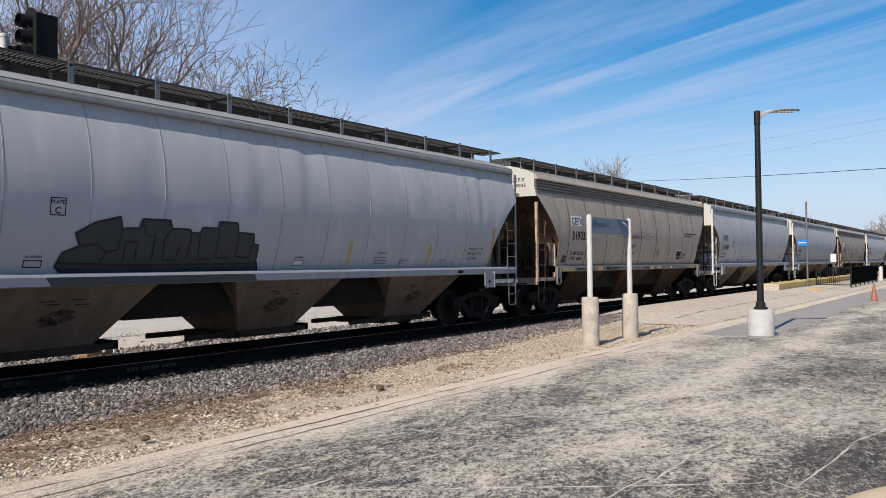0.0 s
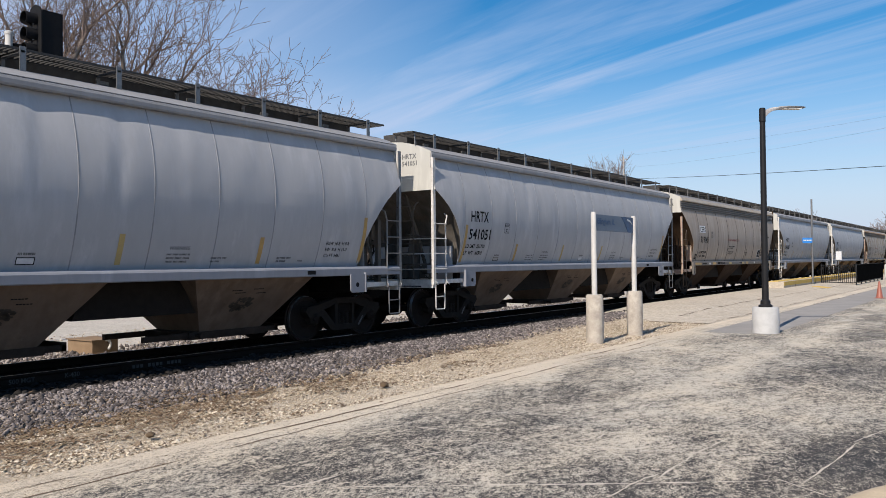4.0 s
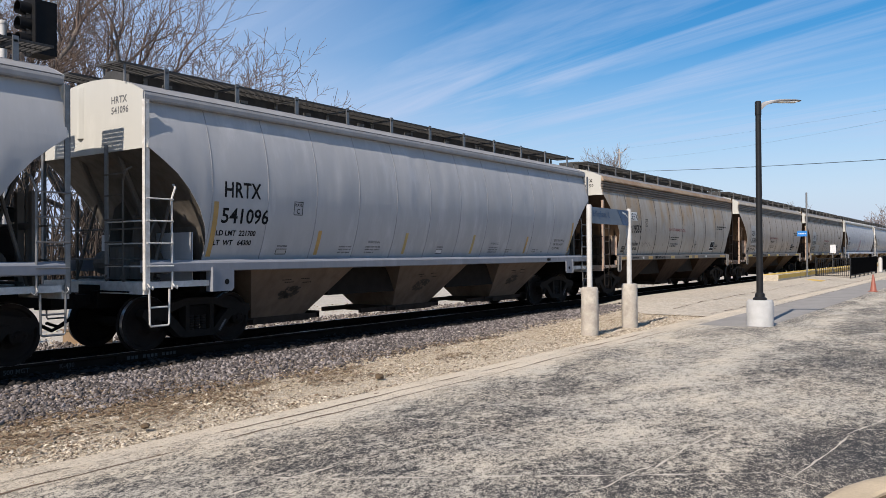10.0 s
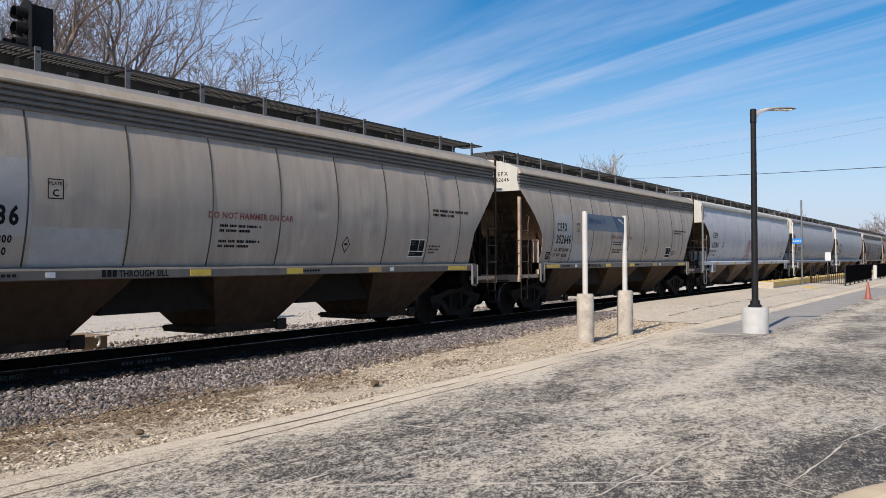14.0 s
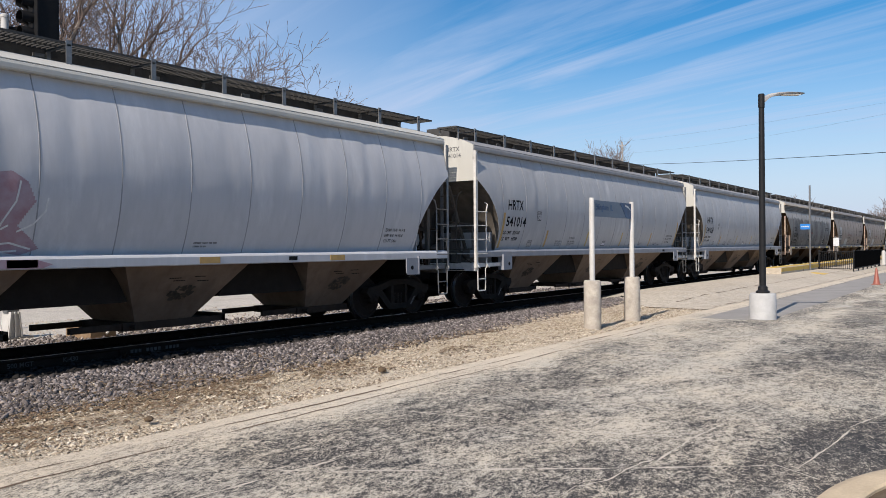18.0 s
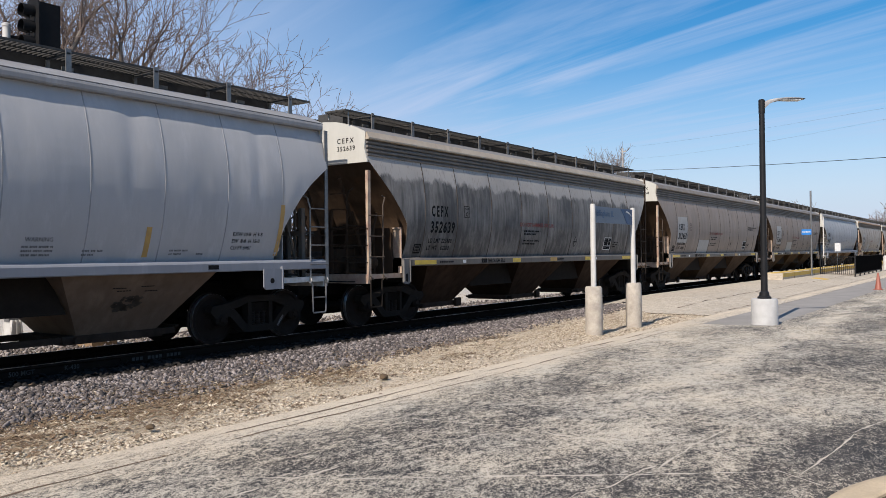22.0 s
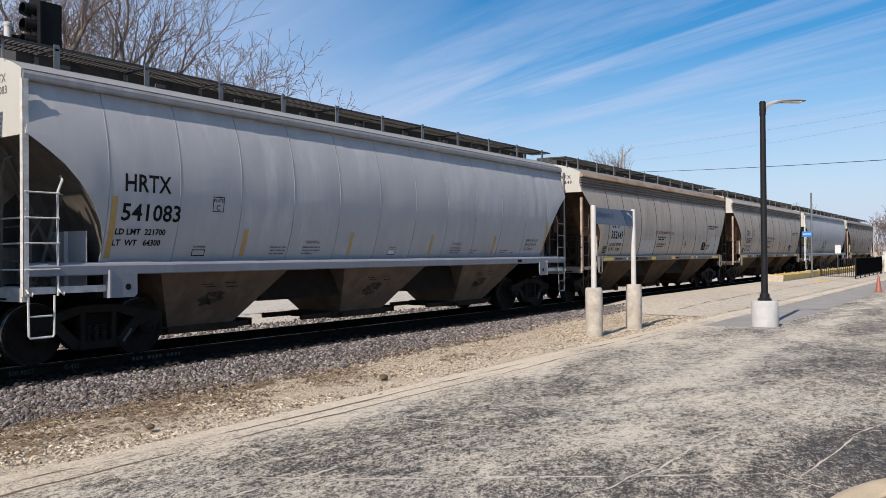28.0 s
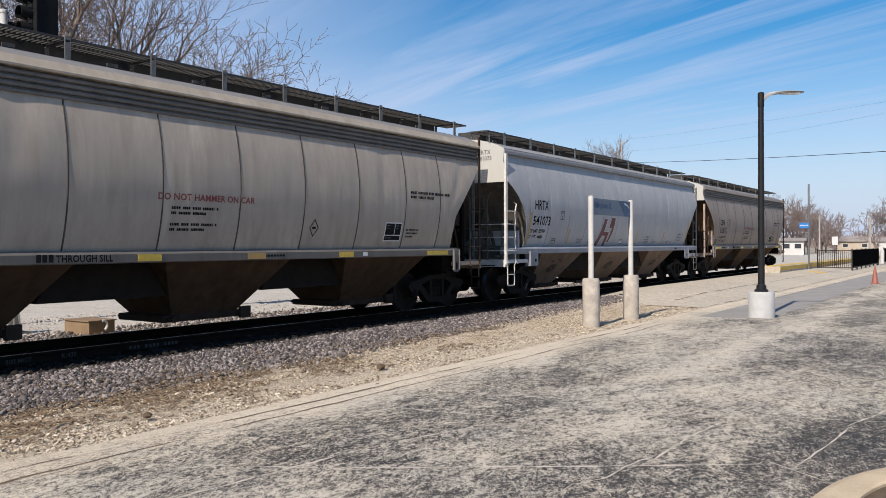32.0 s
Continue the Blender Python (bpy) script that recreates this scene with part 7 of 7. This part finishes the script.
def make_signal():
    s = thing("railway_signal", "black railway signal head on a silver mast", "railway signal", pose(9.9, 6.0, GZ))
    bm = bmesh.new()
    lathe(bm, [(0.085, 0.0), (0.085, 7.27), (0.10, 7.27), (0.10, 7.33), (0.05, 7.36)], 16, 2, (-0.47, 0.32, 0))
    part("mast", finish(bm, "mast", True), WHITE_POLE, s, "silver mast with a cap")
    bm = bmesh.new()
    arc = spread(0.0, math.pi, 14)
    outline = [(0.30 * math.cos(a), 7.72 + 0.30 * math.sin(a)) for a in arc] + [(0.30 * math.cos(a), 6.85 - 0.30 * math.sin(a)) for a in reversed(arc)]
    prism(bm, outline, 0, -0.03, 0.0)
    part("backing", finish(bm, "backing", False, 0.008), SIGNAL, s, "black backing plate with round ends")
    bm = bmesh.new()
    box(bm, 0.0, 0.50, -0.28, 0.25, 6.6, 7.87)
    part("housing", finish(bm, "housing", False, 0.03), SIGNAL, s, "black lamp housing")
    bm = bmesh.new()
    box(bm, 0.50, 0.515, -0.22, 0.19, 6.7, 7.78)
    part("door", finish(bm, "door", False, 0.01), SIGNAL, s, "rear door of the housing")
    for z in (6.92, 7.29, 7.66):
        bm = bmesh.new()
        ring = spread(radians(-50), radians(230), 20)
        rows = [[(x, 0.165 * math.cos(a) * w, z + 0.165 * math.sin(a) * w) for a in ring] for x, w in ((-0.03, 1.0), (-0.16, 0.98), (-0.30, 0.95))]
        grid(bm, rows)
        thick(bm, 0.012)
        visor = part("visor", finish(bm, "visor", True), SIGNAL, s, "round black lamp visor")
        bm = bmesh.new()
        tube(bm, (-0.05, 0, z), (-0.03, 0, z), 0.11, 18)
        part("lens", finish(bm, "lens"), WINDOW_DARK, visor, "dark unlit signal lens")
    bm = bmesh.new()
    tube(bm, (-0.47, 0.32, 7.05), (0.1, 0.2, 7.05), 0.04, 10)
    tube(bm, (-0.47, 0.32, 6.75), (0.1, 0.2, 6.75), 0.04, 10)
    part("bracket", finish(bm, "bracket"), SIGNAL, s)


make_signal()


BOX_H, STAND_AT = 0.31, (8.5, 4.3)


def make_trackside():
    b = thing("relay_box", "tan steel trackside box with a white round end fitting", "equipment box", pose(9.19, 2.51, GZ))
    bm = bmesh.new()
    box(bm, 0.0, 0.57, 0.0, 0.9, 0.0, BOX_H)
    box(bm, -0.03, 0.60, -0.03, 0.93, BOX_H, BOX_H + 0.02)
    part("body", finish(bm, "body", False, 0.012), BOX_TAN, b)
    bm = bmesh.new()
    pts = [(0.30 + 0.08 * math.cos(a), -0.03, 0.22 + 0.1 * math.sin(a)) for a in spread(-1.2, 1.9, 8)]
    pipe(bm, pts, 0.028, 8)
    part("fitting", finish(bm, "fitting", True), WHITE_POLE, b, "white curved pipe fitting")
    s = thing("switch_stand", "grey steel stand with splayed legs beside the track", "track stand", pose(STAND_AT[0], STAND_AT[1], GZ))
    bm = bmesh.new()
    for y in (-0.16, 0.12):
        prism(bm, [(-0.17, 0.06), (0.17, 0.06), (0.09, 0.58), (-0.09, 0.58)], 1, y, y + 0.03)
    for dx in (-0.08, 0.0, 0.08):
        prism(bm, [(dx * 1.7 - 0.015, 0.06), (dx * 1.7 + 0.015, 0.06), (dx + 0.015, 0.58), (dx - 0.015, 0.58)], 1, -0.20, 0.16)
    part("leg_frame", finish(bm, "leg_frame"), WHITE_POLE, s, "pale ribbed cast frame")
    bm = bmesh.new()
    box(bm, -0.75, 0.35, -0.25, 0.25, 0.0, 0.06)
    part("foot_plate", finish(bm, "foot_plate"), GALV, s)
    bm = bmesh.new()
    box(bm, -0.12, 0.12, -0.1, 0.1, 0.55, 0.72)
    part("head", finish(bm, "head", False, 0.02), GALV, s)


make_trackside()


# ---- bare trees ----
def bare_tree(name, at, height, seed, material, label, levels=5, wide=0.55, twig=0.008, low=0.24, lean=(0.0, 0.0)):
    """A tapered trunk that forks into rising, wandering limbs, each with side shoots, down to fine curved twigs."""
    g = random.Random(seed)
    root = thing(name, label, "tree", pose(*at))
    segs = {"trunk": [], "limb": [], "twig": []}

    def shoot(p, d, ln, r, level):
        n = max(3, min(9, int(ln / (0.5 if level < 3 else 0.25))))
        r1 = max(twig * 0.7, r * (0.8 if level == 0 else 0.58 if level < 3 else 0.4))
        kind = "trunk" if level == 0 else "limb" if level < 3 else "twig"
        turn = g.uniform(0, 6.3)
        for i in range(n):
            rise = 0.0 if level == 0 else 0.06 if level < 4 else 0.03
            sway = 0.06 if level == 0 else 0.10 if level < 3 else 0.13
            d = (d + Vector((g.gauss(0, sway), g.gauss(0, sway), g.gauss(rise, sway * 0.7)))).normalized()
            q = p + d * (ln / n)
            ra, rb = r + (r1 - r) * i / n, r + (r1 - r) * (i + 1) / n
            segs[kind].append((p, q, max(ra, twig), max(rb, twig)))
            p, f = q, (i + 1) / n
            if 0 < level < levels and f > 0.2 and g.random() < (0.5 if level < 3 else 0.5):
                turn += 2.4 + g.gauss(0, 0.4)
                s = d.orthogonal().normalized()
                out = s * math.cos(turn) + d.cross(s) * math.sin(turn)
                side = (d + out * g.uniform(0.5, 0.95)).normalized()
                length = ln * (1.0 - 0.5 * f) * g.uniform(0.45, 0.75)
                if length > 0.22:
                    shoot(p, side, length, rb * 0.64, level + 1)
        if level < levels and ln > 0.3:
            s = d.orthogonal().normalized()
            t, base, n = d.cross(s), g.uniform(0, 6.3), (4 if level == 0 else 2)
            for i in range(n):
                a = base + 6.283 * i / n + g.gauss(0, 0.3)
                out = (s * math.cos(a) + t * math.sin(a)) * wide * g.uniform(0.6, 1.25)
                shoot(p, (d + out + Vector((0, 0, 0.05))).normalized(), ln * g.uniform(0.62, 0.86) if level else height * g.uniform(0.27, 0.34), r1 * (0.72 if level == 0 else 0.9), level + 1)

    shoot(Vector((0, 0, -0.1)), Vector((lean[0], lean[1], 1)).normalized(), height * low, height * 0.027, 0)
    for key, n in (("trunk", 10), ("limb", 5), ("twig", 3)):
        if not segs[key]:
            continue
        m = len(segs[key])
        p, q = np.array([v[0] for v in segs[key]]), np.array([v[1] for v in segs[key]])
        rad = np.array([v[2:] for v in segs[key]])
        d = q - p
        d /= np.linalg.norm(d, axis=1)[:, None]
        ref = np.where(np.abs(d[:, 2:]) < 0.9, np.array([[0.0, 0.0, 1.0]]), np.array([[1.0, 0.0, 0.0]]))
        sx = np.cross(d, ref)
        sx /= np.linalg.norm(sx, axis=1)[:, None]
        sy = np.cross(d, sx)
        rings = []
        for c, k in ((p, 0), (q, 1)):
            for i in range(n):
                a = 2 * math.pi * i / n
                rings.append(c + (sx * math.cos(a) + sy * math.sin(a)) * rad[:, k:k + 1])
        vs = np.stack(rings, 1).reshape(-1, 3)
        quad = np.array([(i, (i + 1) % n, n + (i + 1) % n, n + i) for i in range(n)])
        fs = (quad[None] + (np.arange(m) * 2 * n)[:, None, None]).reshape(-1)
        me = bpy.data.meshes.new(key)
        me.vertices.add(len(vs)), me.loops.add(len(fs)), me.polygons.add(len(fs) // 4)
        me.vertices.foreach_set("co", vs.astype(np.float32).ravel())
        me.loops.foreach_set("vertex_index", fs.astype(np.int32))
        me.polygons.foreach_set("loop_start", np.arange(0, len(fs), 4, dtype=np.int32))
        me.update(calc_edges=True)
        part({"trunk": "trunk", "limb": "branchwork", "twig": "crown"}[key], me, material if key != "twig" or material is not BARK else TWIG, root, "" if key != "twig" else "crown of fine bare twigs")
    return root


TREE_LABEL = "tall bare winter tree with fine grey-brown twigs"
for i, (x, y, h, wide, levels) in enumerate(((29.3, 21.0, 11.6, 0.80, 7), (23.4, 25.4, 18.0, 0.46, 6), (18.0, 24.0, 20.0, 0.42, 6), (21.0, 29.0, 19.0, 0.45, 5), (27.0, 30.0, 15.0, 0.55, 5), (14.0, 26.5, 18.0, 0.5, 5))):
    bare_tree("tree", (x, y, GZ), h, 11 + i, BARK, TREE_LABEL, levels, wide, 0.012, 0.15)
bare_tree("tree", (119.5, 37.8, GZ), 15.7, 15, BARK_FAR, "distant bare winter tree above the train", 6, 0.44, 0.022)
FAR_TREES = ((158, 24.5, 12.5), (150, 20.5, 11.5), (166, 22.0, 11), (160, 17.5, 10.5), (175, 18.0, 10), (152, 18.5, 10.5), (156, 16.0, 9), (150, 13.4, 8.5), (160, 12.0, 7.5), (170, 14, 8), (150, 4.4, 8.5), (154, 2.2, 10), (148, -0.5, 9.5), (190, 15, 8), (196, 18, 9), (165, 19.5, 11), (180, 17, 9.5), (230, 11, 8.5), (240, 8, 8.5), (250, 14, 9), (225, 5, 8), (172, 16.5, 9))
for i, (x, y, h) in enumerate(FAR_TREES):
    bare_tree("tree", (x, y, GZ), h * (0.92 if x < 185 else 0.6), 30 + i, BARK_FAR, "distant bare winter tree", 5 if x < 175 else 4, 0.62, 0.028, 0.12)


def brush():
    """A thicket of bare shrubs behind the yard."""
    g = random.Random(9)
    vs, fs = [], []
    for i in range(1200):
        x, y = g.uniform(-25, 95), 17.5 + 14 * g.random() ** 1.6
        for k in range(7):
            p = Vector((x + g.gauss(0, 0.3), y + g.gauss(0, 0.3), GZ))
            d = Vector((g.gauss(0, 0.28), g.gauss(0, 0.28), 1)).normalized()
            ln, r = g.uniform(1.2, 2.6) * (1.7 if g.random() < 0.35 else 1), g.uniform(0.025, 0.07)
            for seg in range(3):
                q = p + d * ln * 0.6
                b = len(vs)
                for c, rad in ((p, r), (q, r * 0.7)):
                    vs += [c + Vector((rad, 0, 0)), c + Vector((-rad * 0.5, rad * 0.87, 0)), c + Vector((-rad * 0.5, -rad * 0.87, 0))]
                fs += [(b, b + 1, b + 4, b + 3), (b + 1, b + 2, b + 5, b + 4), (b + 2, b, b + 3, b + 5)]
                p, r = q, r * 0.7
                d = (d + Vector((g.gauss(0, 0.25), g.gauss(0, 0.25), 0.1))).normalized()
    me = bpy.data.meshes.new("brush")
    me.from_pydata(vs, [], fs)
    tagged(part("brush", me, BRUSH, None, "thicket of bare brown shrubs behind the yard"), category="shrubs", kind="stuff")


brush()


def far_woods():
    """A low hazy belt of bare woods along the horizon."""
    g = random.Random(3)
    vs, fs = [], []
    for i in range(2600):
        x, y = g.uniform(330, 620), g.uniform(-260, 420)
        h = g.uniform(5, 13) * (0.75 + 0.4 * noise.noise((x * 0.02, y * 0.03, 0)))
        for k in range(3):
            lean, w = g.uniform(-1.6, 1.6), g.uniform(0.25, 0.8)
            b = len(vs)
            vs += [(x - w, y - w, GZ), (x + w, y - w, GZ), (x, y + w, GZ), (x + lean, y + lean, h * g.uniform(0.6, 1))]
            fs += [(b, b + 1, b + 3), (b + 1, b + 2, b + 3), (b + 2, b, b + 3)]
    me = bpy.data.meshes.new("far_woods")
    me.from_pydata(vs, [], fs)
    tagged(part("far_woods", me, BARK_FAR, None, "hazy belt of bare woods on the horizon"), category="woods", kind="stuff")


far_woods()


def building(at, size, roof_h, wall, label, turn=0.0):
    """A low building: walls, a pitched roof with eaves, windows and a door."""
    w, d, h = size
    b = thing("building", label, "building", pose(*at, 0, 0, turn))
    bm = bmesh.new()
    box(bm, -w / 2, w / 2, -d / 2, d / 2, 0, h)
    part("wall", finish(bm, "wall"), wall, b)
    bm = bmesh.new()
    prism(bm, [(-d / 2 - 0.4, h), (d / 2 + 0.4, h), (d / 2 + 0.4, h + 0.15), (0, h + roof_h), (-d / 2 - 0.4, h + 0.15)], 0, -w / 2 - 0.4, w / 2 + 0.4)
    part("roof", finish(bm, "roof"), ROOFING, b, "low pitched roof")
    n = max(2, int(w / 3))
    for i in range(n):
        x = -w / 2 + w * (i + 0.5) / n
        for face in (-1, 1):
            bm = bmesh.new()
            y = face * (d / 2 + 0.02)
            box(bm, x - 0.55, x + 0.55, y - 0.03, y + 0.03, 1.0, min(h - 0.4, 2.3))
            win = part("window", finish(bm, "window"), WALL_WHITE, b)
            bm = bmesh.new()
            box(bm, x - 0.47, x + 0.47, y - 0.045, y + 0.045, 1.08, min(h - 0.48, 2.22))
            part("pane", finish(bm, "pane"), WINDOW_DARK, win)
    for side in (-1, 1):
        bm = bmesh.new()
        box(bm, side * w / 2 - 0.03, side * w / 2 + 0.03, -0.5, 0.5, 0, 2.1)
        part("door", finish(bm, "door"), ROOFING, b)


building((140, 15.4, GZ), (3.4, 5, 2.3), 0.5, WALL_WHITE, "white far building with a shallow tan roof", 100)
building((185, 12.2, GZ), (7, 6, 2.2), 1.2, WALL_TAN, "low tan far house", 95)
building((200, 8.2, GZ), (12, 8, 2.2), 0.8, WALL_WHITE, "long low white far building", 92)
building((240, 17, GZ), (12, 9, 2.2), 1.4, WALL_TAN, "low far house with a brown roof", 95)


def utility_pole(x, y, h, turn=0.0):
    p = thing("utility_pole", "weathered wooden utility pole with crossarm", "utility pole", pose(x, y, GZ, 0, 0, turn))
    bm = bmesh.new()
    tube(bm, (0, 0, 0), (0, 0, h), 0.16, 10, 0.10)
    part("pole", finish(bm, "pole", True), WOOD_POLE, p)
    bm = bmesh.new()
    box(bm, -0.05, 0.05, -0.55, 0.55, h - 0.6, h - 0.5)
    arm = part("crossarm", finish(bm, "crossarm"), WOOD_POLE, p)
    for y2 in (-0.48, 0.48):
        bm = bmesh.new()
        lathe(bm, [(0.04, h - 0.5), (0.05, h - 0.42), (0.03, h - 0.36)], 8, 2, (0, y2, 0))
        part("insulator", finish(bm, "insulator"), GALV, arm)


for x, y, h in ((138, 11.0, 6.3), (139, 4.0, 6.0), (190, 9.0, 7.0), (119.2, 36.3, 18.2), (170, 8.0, 6.5)):
    utility_pole(x, y, h)


def cable(name, a, b, sag, r, label):
    bm = bmesh.new()
    a, b = Vector(a), Vector(b)
    pts = [a.lerp(b, t) + Vector((0, 0, -sag * 4 * t * (1 - t))) for t in spread(0, 1, 32)]
    pipe(bm, pts, r, 5)
    tagged(part(name, finish(bm, name), SIGNAL if r > 0.01 else GALV, None, label), category="cable")



cable("cable", (119.2, 36.3, 18.0), (65.0, -15.6, 12.6), 0.4, 0.006, "thin far overhead wire")
cable("cable", (119.2, 36.6, 16.2), (65.0, -15.6, 12.3), 0.9, 0.006, "thin far overhead wire with a low sag")
cable("cable", (146.0, 51.0, 17.5), (63.5, -15.0, 8.0), 0.35, 0.028, "black overhead wire over the street")
# ---- movement ----
# the train does not run quite evenly: seconds, metres behind (+) or ahead (-) of its steady pace
SURGE = [(0, -0.16), (2, -0.09), (3, -0.02), (7, 0.03), (8.5, 0.09), (10, 0.10), (13, 0.10), (15.5, 0.0), (18, -0.10), (20, -0.12), (22, -0.07), (25, -0.06), (28, -0.03), (32, 0.0)]


def train_at(t):
    """How far the train's leading car front stands along the track at t seconds; it slows a little."""
    surge = np.interp(t, [t for t, _ in SURGE], [d for _, d in SURGE])
    return 1.679 - 10.095 * t + 0.00574 * (t - 16.0) ** 2 + float(surge)


def motions():
    steps = [i / 15 for i in range(481)]
    turns = [math.degrees((train_at(t) - train_at(0)) / WHEEL_R) for t in steps]
    for car, c in zip(CARS, CENTRES):
        walk(car, [(t, pose(train_at(t) + c, 0, 0)) for t in range(33)])
    for wheel, x in WHEELS:
        walk(wheel, [(t, pose(x, 0, WHEEL_R, 0, a, 0)) for t, a in zip(steps, turns)])


motions()
